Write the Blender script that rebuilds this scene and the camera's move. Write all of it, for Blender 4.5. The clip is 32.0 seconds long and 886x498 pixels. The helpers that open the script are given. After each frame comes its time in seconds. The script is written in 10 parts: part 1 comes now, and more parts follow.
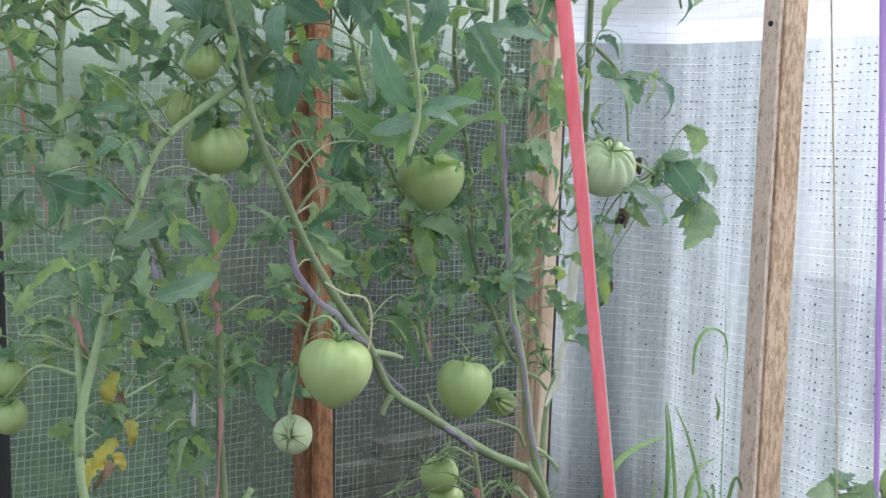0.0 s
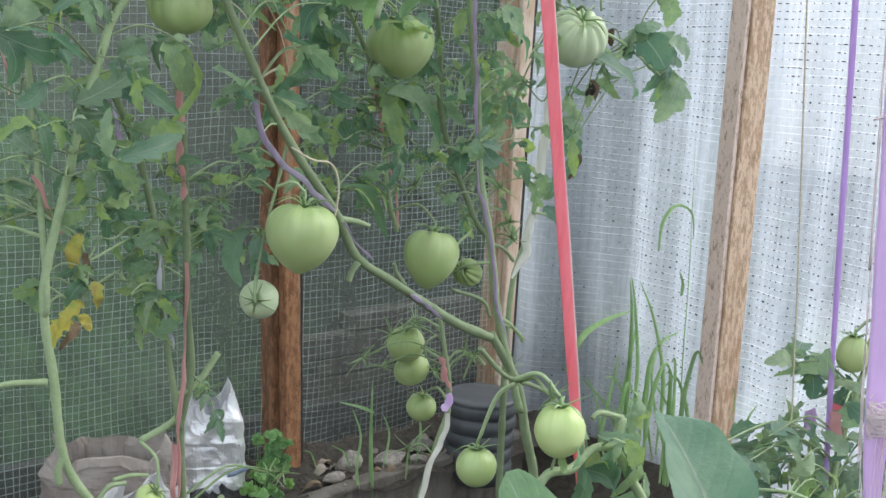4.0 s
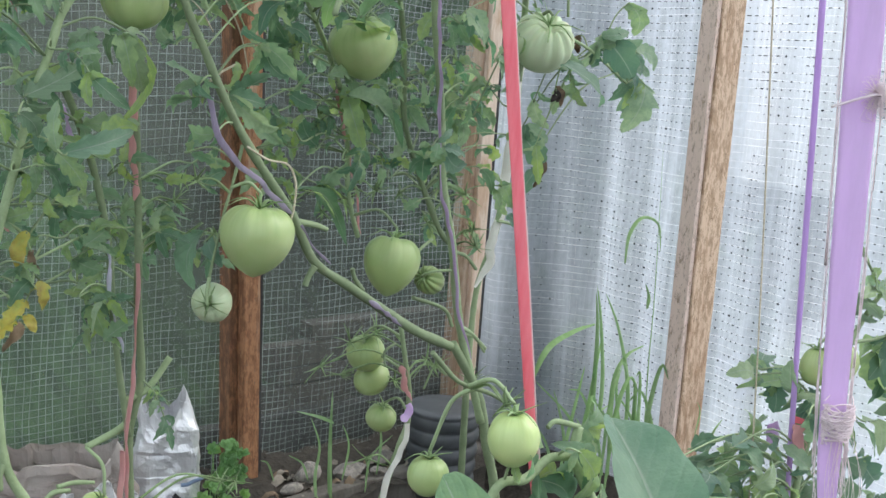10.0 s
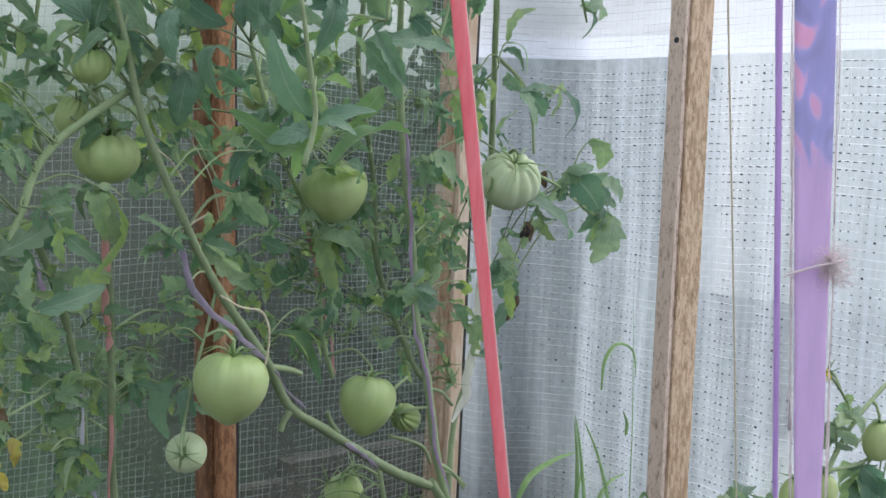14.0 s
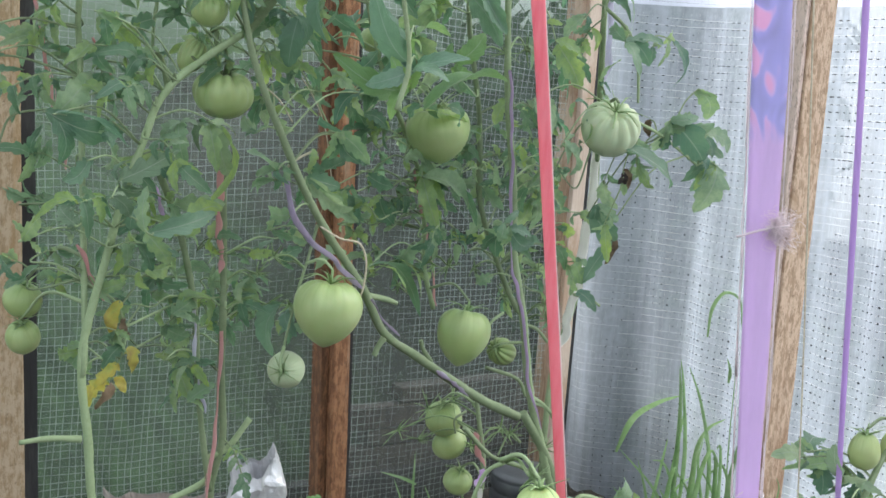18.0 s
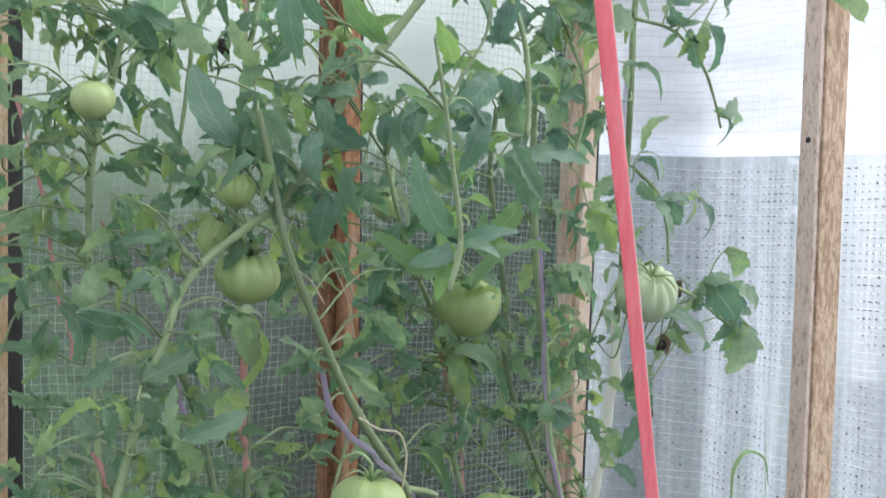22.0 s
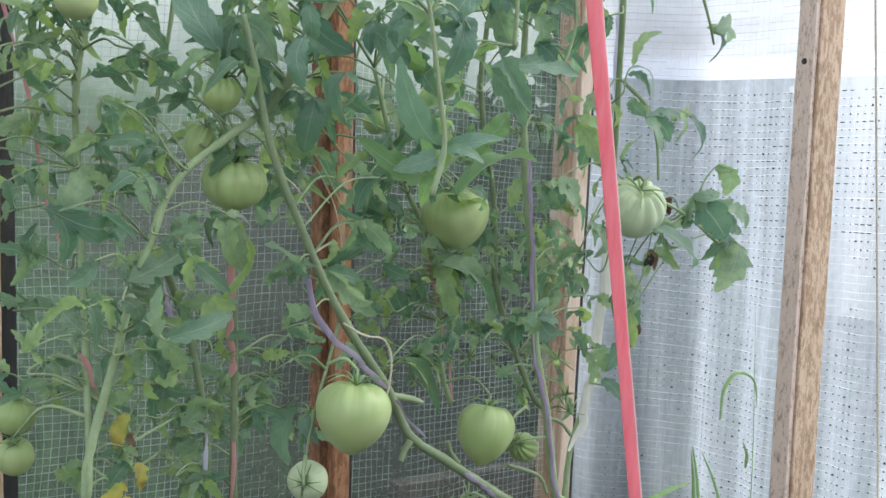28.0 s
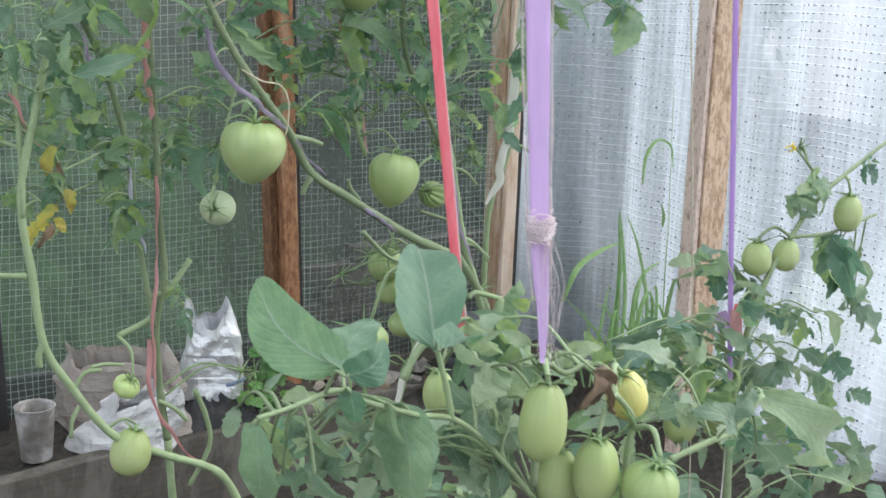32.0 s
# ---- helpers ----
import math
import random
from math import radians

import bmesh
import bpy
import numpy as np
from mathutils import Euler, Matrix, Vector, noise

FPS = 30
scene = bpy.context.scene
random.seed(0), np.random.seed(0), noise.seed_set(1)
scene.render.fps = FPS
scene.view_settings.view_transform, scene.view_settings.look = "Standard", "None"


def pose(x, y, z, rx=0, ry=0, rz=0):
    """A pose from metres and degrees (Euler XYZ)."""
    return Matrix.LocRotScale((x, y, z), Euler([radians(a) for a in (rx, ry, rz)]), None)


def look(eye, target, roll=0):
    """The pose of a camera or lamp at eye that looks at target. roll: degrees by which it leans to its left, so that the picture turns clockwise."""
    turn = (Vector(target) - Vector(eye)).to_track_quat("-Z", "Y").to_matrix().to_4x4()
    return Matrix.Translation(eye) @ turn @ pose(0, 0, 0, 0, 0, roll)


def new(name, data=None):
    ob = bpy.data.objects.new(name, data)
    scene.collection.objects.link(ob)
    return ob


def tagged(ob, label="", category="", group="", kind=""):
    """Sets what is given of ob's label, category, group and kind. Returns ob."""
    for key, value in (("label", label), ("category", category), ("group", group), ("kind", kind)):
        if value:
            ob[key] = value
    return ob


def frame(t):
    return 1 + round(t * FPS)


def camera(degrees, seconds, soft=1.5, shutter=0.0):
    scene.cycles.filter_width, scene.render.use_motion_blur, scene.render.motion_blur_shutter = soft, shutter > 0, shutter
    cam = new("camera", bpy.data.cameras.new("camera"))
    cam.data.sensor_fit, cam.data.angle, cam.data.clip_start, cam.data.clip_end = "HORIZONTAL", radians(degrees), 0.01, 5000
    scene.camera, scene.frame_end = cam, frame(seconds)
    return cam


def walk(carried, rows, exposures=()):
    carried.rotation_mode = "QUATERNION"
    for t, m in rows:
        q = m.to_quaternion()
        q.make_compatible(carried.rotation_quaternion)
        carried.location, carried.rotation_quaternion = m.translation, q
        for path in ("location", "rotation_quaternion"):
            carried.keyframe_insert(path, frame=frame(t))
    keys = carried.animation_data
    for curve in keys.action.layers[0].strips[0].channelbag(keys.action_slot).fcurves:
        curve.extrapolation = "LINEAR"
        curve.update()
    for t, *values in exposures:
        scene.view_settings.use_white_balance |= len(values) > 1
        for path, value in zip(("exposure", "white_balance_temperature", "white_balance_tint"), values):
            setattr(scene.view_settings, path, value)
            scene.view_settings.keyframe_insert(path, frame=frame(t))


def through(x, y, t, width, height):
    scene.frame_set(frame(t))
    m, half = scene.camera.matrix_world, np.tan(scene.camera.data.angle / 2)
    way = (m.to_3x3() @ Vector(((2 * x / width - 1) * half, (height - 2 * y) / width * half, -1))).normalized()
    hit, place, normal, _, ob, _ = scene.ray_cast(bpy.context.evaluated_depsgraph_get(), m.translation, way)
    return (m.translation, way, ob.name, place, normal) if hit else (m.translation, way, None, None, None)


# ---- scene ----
# ---- camera ----
CAM_ROWS = [
    (0, -1.7703, -1.7371, 0.9001, 83.98, -38.39, 2.06),
    (0.5, -1.7639, -1.7429, 0.9034, 84.19, -38.27, 1.72),
    (1, -1.7663, -1.7465, 0.9023, 85.13, -38.44, 1.83),
    (1.5, -1.7665, -1.7475, 0.9030, 85.15, -38.55, 1.69),
    (2, -1.7636, -1.7487, 0.9025, 84.54, -38.67, 1.52),
    (2.5, -1.7658, -1.7525, 0.8894, 83.37, -38.82, 1.47),
    (3, -1.7615, -1.7456, 0.8903, 80.32, -39.63, 2.22),
    (3.5, -1.7661, -1.7389, 0.8786, 78.15, -40.16, 3.24),
    (5.5, -1.7591, -1.7435, 0.8810, 79.26, -39.80, 2.48),
    (6, -1.7573, -1.7468, 0.8765, 79.12, -39.95, 2.86),
    (6.5, -1.7540, -1.7526, 0.8745, 78.83, -40.07, 2.46),
    (7, -1.7511, -1.7436, 0.8718, 78.70, -40.70, 3.16),
    (7.5, -1.7498, -1.7445, 0.8718, 78.16, -40.92, 3.51),
    (8, -1.7486, -1.7540, 0.8658, 77.73, -40.87, 4.09),
    (8.5, -1.7384, -1.7595, 0.8595, 77.22, -40.96, 3.60),
    (9, -1.7367, -1.7553, 0.8615, 78.04, -41.35, 4.14),
    (9.5, -1.7329, -1.7382, 0.8627, 78.40, -41.42, 4.35),
    (10, -1.7323, -1.7298, 0.8608, 79.19, -41.38, 4.25),
    (10.5, -1.7292, -1.7272, 0.8651, 79.42, -41.41, 4.07),
    (11, -1.7274, -1.7281, 0.8743, 80.27, -41.41, 4.10),
    (11.5, -1.7276, -1.7339, 0.8793, 81.12, -41.72, 3.79),
    (12, -1.7298, -1.7462, 0.8815, 81.18, -42.40, 3.83),
    (12.5, -1.7353, -1.7544, 0.8832, 82.08, -42.61, 4.01),
    (13, -1.7345, -1.7470, 0.8819, 82.97, -43.11, 4.24),
    (13.5, -1.7363, -1.7364, 0.8889, 83.92, -43.05, 3.53),
    (14, -1.7336, -1.7361, 0.8902, 85.08, -42.20, 2.53),
    (14.5, -1.7356, -1.7327, 0.8921, 85.52, -41.35, 1.72),
    (16.5, -1.6975, -1.7516, 0.9145, 84.79, -37.59, 3.28),
    (17, -1.6901, -1.7953, 0.9239, 84.15, -35.37, 3.41),
    (17.5, -1.7048, -1.8245, 0.9168, 82.44, -35.31, 3.77),
    (18, -1.7127, -1.8486, 0.9097, 81.45, -34.51, 4.33),
    (18.5, -1.7180, -1.8792, 0.9089, 80.73, -34.32, 3.05),
    (19, -1.6953, -1.8652, 0.9036, 82.22, -33.91, 3.61),
    (19.5, -1.7082, -1.8077, 0.9069, 80.76, -35.56, 3.56),
    (20, -1.7191, -1.7544, 0.9068, 82.43, -36.77, 2.88),
    (20.5, -1.7595, -1.6962, 0.9157, 83.52, -38.68, 3.35),
    (21, -1.7564, -1.6919, 0.9153, 84.54, -38.28, 3.11),
    (21.5, -1.7587, -1.6785, 0.9264, 86.05, -38.35, 2.75),
    (22, -1.7613, -1.6707, 0.9454, 88.36, -37.62, 2.36),
    (22.5, -1.7711, -1.6570, 0.9628, 90.16, -37.60, 2.21),
    (23, -1.7703, -1.6556, 0.9643, 91.14, -37.24, 2.23),
    (23.5, -1.7710, -1.6592, 0.9667, 90.96, -37.20, 2.43),
    (24, -1.7839, -1.6652, 0.9664, 91.05, -37.23, 2.25),
    (24.5, -1.7851, -1.6751, 0.9628, 89.78, -38.43, 3.06),
    (25, -1.7761, -1.6834, 0.9557, 87.41, -38.55, 3.51),
    (25.5, -1.7666, -1.7011, 0.9431, 84.94, -38.19, 3.97),
    (27.5, -1.7489, -1.7089, 0.9097, 85.64, -37.49, 2.80),
    (28, -1.7441, -1.6946, 0.9075, 85.45, -37.36, 2.83),
    (28.5, -1.7271, -1.7050, 0.8990, 84.01, -36.20, 2.55),
    (29, -1.7205, -1.6966, 0.8944, 81.39, -36.43, 3.21),
    (29.5, -1.7216, -1.7171, 0.8919, 79.32, -36.60, 3.67),
    (30, -1.7197, -1.7537, 0.8933, 79.08, -36.14, 4.10),
    (30.5, -1.7131, -1.8075, 0.8974, 78.62, -35.68, 4.63),
    (31, -1.7072, -1.8693, 0.8852, 77.39, -35.43, 4.05),
    (31.5, -1.6946, -1.9359, 0.8622, 76.71, -35.12, 3.50),
    (32, -1.6843, -1.9968, 0.8395, 76.71, -35.05, 2.22),
]
cam = camera(41.885, 32.0, soft=1.5, shutter=0.4)
walk(cam, [(t, pose(x, y, z, rx, 0, rz) @ pose(0, 0, 0, 0, 0, roll)) for t, x, y, z, rx, rz, roll in CAM_ROWS], [(0.0, 0.45), (6.0, 0.49), (9.0, 0.47), (11.0, 0.41), (12.5, 0.23), (14.5, 0.15), (17.0, 0.42), (20.0, 0.47), (24, 0.41), (25.3, 0.34), (28.0, 0.47), (29.5, 0.55), (31.0, 0.62), (32.0, 0.54)])


# ---- daylight: a bright overcast sky ----
world = bpy.data.worlds.new("overcast")
scene.world = world
world.use_nodes = True
wn = world.node_tree
wn.nodes.clear()
w_out = wn.nodes.new("ShaderNodeOutputWorld")
w_bg = wn.nodes.new("ShaderNodeBackground")
w_sky = wn.nodes.new("ShaderNodeTexSky")
w_sky.sky_type = "NISHITA"
w_sky.sun_disc = False
w_sky.sun_elevation, w_sky.sun_rotation = radians(40), radians(113)
w_sky.air_density, w_sky.dust_density = 1.0, 4.0
w_mix = wn.nodes.new("ShaderNodeMix")
w_mix.data_type = "RGBA"
w_mix.inputs["Factor"].default_value = 0.8
w_mix.inputs["B"].default_value = (9.3, 10.1, 11.0, 1)
wn.links.new(w_sky.outputs[0], w_mix.inputs["A"])
wn.links.new(w_mix.outputs["Result"], w_bg.inputs["Color"])
w_bg.inputs["Strength"].default_value = 0.132
wn.links.new(w_bg.outputs[0], w_out.inputs["Surface"])

sun = new("sun", bpy.data.lights.new("sun", "SUN"))
sun.data.energy, sun.data.angle, sun.data.color = 1.9, radians(40), (1.0, 0.97, 0.92)
sun.matrix_world = look((7.0, -3.0, 6.5), (0, 0, 0))


# ---- helpers for building ----
def part(name, bm, material, parent=None, label="", smooth=False):
    """Links a bmesh as one mesh object, under a thing if one is given."""
    me = bpy.data.meshes.new(name)
    bm.to_mesh(me)
    bm.free()
    if smooth:
        me.shade_smooth()
    me.materials.append(material)
    ob = new(name, me)
    if parent:
        ob.parent = parent
    if label:
        ob["label"] = label
    return ob


def thing(name, label, category, place=(0, 0, 0), group="", kind=""):
    ob = new(name)
    ob.location = place
    ob.empty_display_size = 0.05
    return tagged(ob, label, category, group, kind)


def box_bm(lo, hi, bevel=0.0, bm=None):
    """A box between two corners, its edges bevelled."""
    own = bmesh.new()
    bmesh.ops.create_cube(own, size=1)
    mid, size = (Vector(lo) + Vector(hi)) / 2, Vector(hi) - Vector(lo)
    for v in own.verts:
        v.co = Vector([v.co[i] * size[i] for i in range(3)]) + mid
    if bevel:
        bmesh.ops.bevel(own, geom=own.edges[:], offset=bevel, segments=2, affect="EDGES", profile=0.6)
    if bm is None:
        return own
    me = bpy.data.meshes.new("join")
    own.to_mesh(me)
    own.free()
    bm.from_mesh(me)
    bpy.data.meshes.remove(me)
    return bm


def spline(points, steps=6):
    """A smooth line through the points (Catmull-Rom)."""
    p = [Vector(q) for q in points]
    if len(p) < 3:
        return [p[0].lerp(p[-1], i / steps) for i in range(steps + 1)]
    p = [p[0] * 2 - p[1], *p, p[-1] * 2 - p[-2]]
    out = []
    for i in range(1, len(p) - 2):
        a, b, c, d = p[i - 1:i + 3]
        for k in range(steps):
            t = k / steps
            out.append(0.5 * ((2 * b) + (c - a) * t + (2 * a - 5 * b + 4 * c - d) * t * t + (3 * b - a - 3 * c + d) * t ** 3))
    return out + [p[-2]]


def tube_bm(points, r0, r1=None, sides=8, steps=6, bm=None, wobble=0.0, flat=1.0):
    """A tapered tube along a smooth line; wobble swells it here and there."""
    bm = bm or bmesh.new()
    r1 = r0 if r1 is None else r1
    line = spline(points, steps)
    up, rings = Vector((0.31, 0.17, 0.93)), []
    for i, q in enumerate(line):
        way = (line[min(i + 1, len(line) - 1)] - line[max(i - 1, 0)]).normalized()
        side = way.cross(up)
        if side.length < 1e-3:
            side = way.cross(Vector((1, 0, 0)))
        side.normalize()
        over = side.cross(way)
        r = r0 + (r1 - r0) * i / (len(line) - 1)
        r *= 1 + wobble * noise.noise(q * 60)
        rings.append([bm.verts.new(q + side * r * math.cos(6.2832 * k / sides) + over * r * flat * math.sin(6.2832 * k / sides)) for k in range(sides)])
    for a, b in zip(rings, rings[1:]):
        for k in range(sides):
            f = bm.faces.new((a[k], a[(k + 1) % sides], b[(k + 1) % sides], b[k]))
            f.smooth = True
    bm.faces.new(rings[0][::-1])
    bm.faces.new(rings[-1])
    return bm


# ---- materials ----
def material(name, rough=0.6, metal=0.0):
    m = bpy.data.materials.new(name)
    m.use_nodes = True
    b = m.node_tree.nodes["Principled BSDF"]
    b.inputs["Roughness"].default_value, b.inputs["Metallic"].default_value = rough, metal
    return m, m.node_tree, b


def noise_node(nt, scale, detail=4.0, stretch=(1, 1, 1), rough=0.6, coord="Object"):
    c, mp, n = nt.nodes.new("ShaderNodeTexCoord"), nt.nodes.new("ShaderNodeMapping"), nt.nodes.new("ShaderNodeTexNoise")
    mp.inputs["Scale"].default_value = stretch
    n.inputs["Scale"].default_value, n.inputs["Detail"].default_value, n.inputs["Roughness"].default_value = scale, detail, rough
    nt.links.new(c.outputs[coord], mp.inputs[0])
    nt.links.new(mp.outputs[0], n.inputs["Vector"])
    return n


def ramp(nt, source, stops):
    r = nt.nodes.new("ShaderNodeValToRGB")
    while len(r.color_ramp.elements) < len(stops):
        r.color_ramp.elements.new(0.5)
    for e, (at, col) in zip(r.color_ramp.elements, stops):
        e.position, e.color = at, (*col, 1)
    nt.links.new(source, r.inputs[0])
    return r


def mix(nt, fac, a, b, mode="MIX"):
    m = nt.nodes.new("ShaderNodeMix")
    m.data_type, m.blend_type = "RGBA", mode
    for socket, v in (("Factor", fac), ("A", a), ("B", b)):
        if isinstance(v, (int, float)):
            m.inputs[socket].default_value = v
        elif isinstance(v, tuple):
            m.inputs[socket].default_value = (*v, 1)
        else:
            nt.links.new(v, m.inputs[socket])
    return m.outputs["Result"]


def bump(nt, b, height, strength=0.3, distance=0.002):
    n = nt.nodes.new("ShaderNodeBump")
    n.inputs["Strength"].default_value, n.inputs["Distance"].default_value = strength, distance
    nt.links.new(height, n.inputs["Height"])
    nt.links.new(n.outputs[0], b.inputs["Normal"])


def wood(name, base, dark, worn, amount=0.5, rough=0.75, run=(9, 9, 0.4)):
    """Weathered timber: grain along z or as run stretches it, blotches of worn paint or rot."""
    m, nt, b = material(name, rough)
    grain = noise_node(nt, 26, 8, run, 0.7)
    blot = noise_node(nt, 9, 5, (1.5, 1.5, 0.45), 0.7)
    fine = noise_node(nt, 160, 3, (1, 1, 0.2))
    col = ramp(nt, grain.outputs[0], [(0.32, dark), (0.62, base)]).outputs[0]
    edge = ramp(nt, blot.outputs[0], [(0.5 - amount * 0.12, (0, 0, 0)), (0.58 - amount * 0.06, (1, 1, 1))])
    col = mix(nt, edge.outputs[0], col, worn)
    col = mix(nt, 0.35, col, ramp(nt, fine.outputs[0], [(0.3, dark), (0.7, base)]).outputs[0])
    spot = noise_node(nt, 120, 5, (1, 1, 0.7), 0.8)
    stain = noise_node(nt, 3.2, 4, (1, 1, 0.6), 0.6)
    both = mix(nt, 0.5, spot.outputs[0], stain.outputs[0])
    col = mix(nt, ramp(nt, both, [(0.53, (0, 0, 0)), (0.60, (0.8, 0.8, 0.8))]).outputs[0], col, tuple(0.8 * d for d in dark))
    nt.links.new(col, b.inputs["Base Color"])
    bump(nt, b, grain.outputs[0], 0.5, 0.002)
    return m


def plant_skin(name, base, dark, light, rough=0.5, through=0.25, scale=30, bumps=0.25, spread_by=0.25):
    """Leaf, stem or fruit skin: mottled, slightly lit through."""
    m, nt, b = material(name, rough)
    n1, n2 = noise_node(nt, scale, 5), noise_node(nt, scale * 6, 3)
    info = nt.nodes.new("ShaderNodeObjectInfo")
    col = ramp(nt, n1.outputs[0], [(0.3, dark), (0.55, base), (0.75, light)]).outputs[0]
    col = mix(nt, 0.25, col, ramp(nt, n2.outputs[0], [(0.35, dark), (0.65, light)]).outputs[0])
    hue = nt.nodes.new("ShaderNodeHueSaturation")
    spread = nt.nodes.new("ShaderNodeMapRange")
    spread.inputs["To Min"].default_value, spread.inputs["To Max"].default_value = 1 - spread_by, 1 + spread_by
    nt.links.new(info.outputs["Random"], spread.inputs[0])
    nt.links.new(spread.outputs[0], hue.inputs["Value"])
    nt.links.new(col, hue.inputs["Color"])
    nt.links.new(hue.outputs[0], b.inputs["Base Color"])
    bump(nt, b, n2.outputs[0], bumps, 0.001)
    if through:
        out = nt.nodes["Material Output"]
        t, mx = nt.nodes.new("ShaderNodeBsdfTranslucent"), nt.nodes.new("ShaderNodeMixShader")
        mx.inputs[0].default_value = through
        lit = nt.nodes.new("ShaderNodeHueSaturation")
        lit.inputs["Hue"].default_value, lit.inputs["Saturation"].default_value, lit.inputs["Value"].default_value = 0.485, 1.1, 1.35
        nt.links.new(hue.outputs[0], lit.inputs["Color"])
        nt.links.new(lit.outputs[0], t.inputs["Color"])
        nt.links.new(b.outputs[0], mx.inputs[1])
        nt.links.new(t.outputs[0], mx.inputs[2])
        nt.links.new(mx.outputs[0], out.inputs["Surface"])
    return m


def socket_math(nt, op, a, b=0.0):
    n = nt.nodes.new("ShaderNodeMath")
    n.operation = op
    for k, v in enumerate((a, b)):
        if isinstance(v, (int, float)):
            n.inputs[k].default_value = v
        else:
            nt.links.new(v, n.inputs[k])
    return n.outputs[0]


def leaf_skin(name, dark, base, light, warm, through=0.4):
    """A tomato leaf: matt and finely hairy, puckered between paler veins, each leaf of its own green, shaded or backlit
    by colour.
    """
    m, nt, b = material(name, 0.5)
    out = nt.nodes["Material Output"]
    uvn, sep = nt.nodes.new("ShaderNodeUVMap"), nt.nodes.new("ShaderNodeSeparateXYZ")
    nt.links.new(uvn.outputs[0], sep.inputs[0])
    across = socket_math(nt, "ABSOLUTE", socket_math(nt, "SUBTRACT", sep.outputs[0], 0.5))
    slant = socket_math(nt, "SUBTRACT", socket_math(nt, "MULTIPLY", sep.outputs[1], 7.0), socket_math(nt, "MULTIPLY", across, 5.0))
    rib = socket_math(nt, "ABSOLUTE", socket_math(nt, "SUBTRACT", socket_math(nt, "FRACT", slant), 0.5))
    n1, n2, n3 = noise_node(nt, 22, 4), noise_node(nt, 190, 3), noise_node(nt, 70, 4, rough=0.7)
    info = nt.nodes.new("ShaderNodeObjectInfo")
    # per-leaf tones paint shaded blue-green against backlit yellow-green
    shade = (0.74 * dark[0], 0.8 * dark[1], 0.92 * dark[2])
    own = ramp(nt, info.outputs["Random"], [(0.0, shade), (0.28, dark), (0.36, base), (0.46, light), (0.52, shade), (0.66, base), (0.78, warm), (0.9, light), (1.0, warm)]).outputs[0]
    col = mix(nt, ramp(nt, n1.outputs[0], [(0.4, (0, 0, 0)), (0.75, (0.4, 0.4, 0.4))]).outputs[0], own, light)
    col = mix(nt, ramp(nt, n3.outputs[0], [(0.4, (0.45, 0.45, 0.45)), (0.62, (0, 0, 0))]).outputs[0], col, dark)
    pale = tuple(0.55 * c + 0.16 for c in light)
    col = mix(nt, ramp(nt, rib, [(0.0, (0.085, 0.085, 0.085)), (0.10, (0, 0, 0))]).outputs[0], col, pale)
    col = mix(nt, ramp(nt, across, [(0.008, (0.6, 0.6, 0.6)), (0.03, (0, 0, 0))]).outputs[0], col, pale)
    nt.links.new(col, b.inputs["Base Color"])
    b.inputs["Sheen Weight"].default_value, b.inputs["Sheen Roughness"].default_value = 0.22, 0.45
    relief = mix(nt, 0.13, mix(nt, 0.5, n3.outputs[0], n2.outputs[0]), ramp(nt, rib, [(0.0, (0, 0, 0)), (0.25, (1, 1, 1))]).outputs[0])
    bump(nt, b, relief, 0.9, 0.0024)
    t, mx, lit = nt.nodes.new("ShaderNodeBsdfTranslucent"), nt.nodes.new("ShaderNodeMixShader"), nt.nodes.new("ShaderNodeHueSaturation")
    mx.inputs[0].default_value = through
    lit.inputs["Hue"].default_value, lit.inputs["Saturation"].default_value, lit.inputs["Value"].default_value = 0.47, 1.2, 1.75
    nt.links.new(col, lit.inputs["Color"])
    nt.links.new(lit.outputs[0], t.inputs["Color"])
    nt.links.new(b.outputs[0], mx.inputs[1])
    nt.links.new(t.outputs[0], mx.inputs[2])
    nt.links.new(mx.outputs[0], out.inputs["Surface"])
    return m


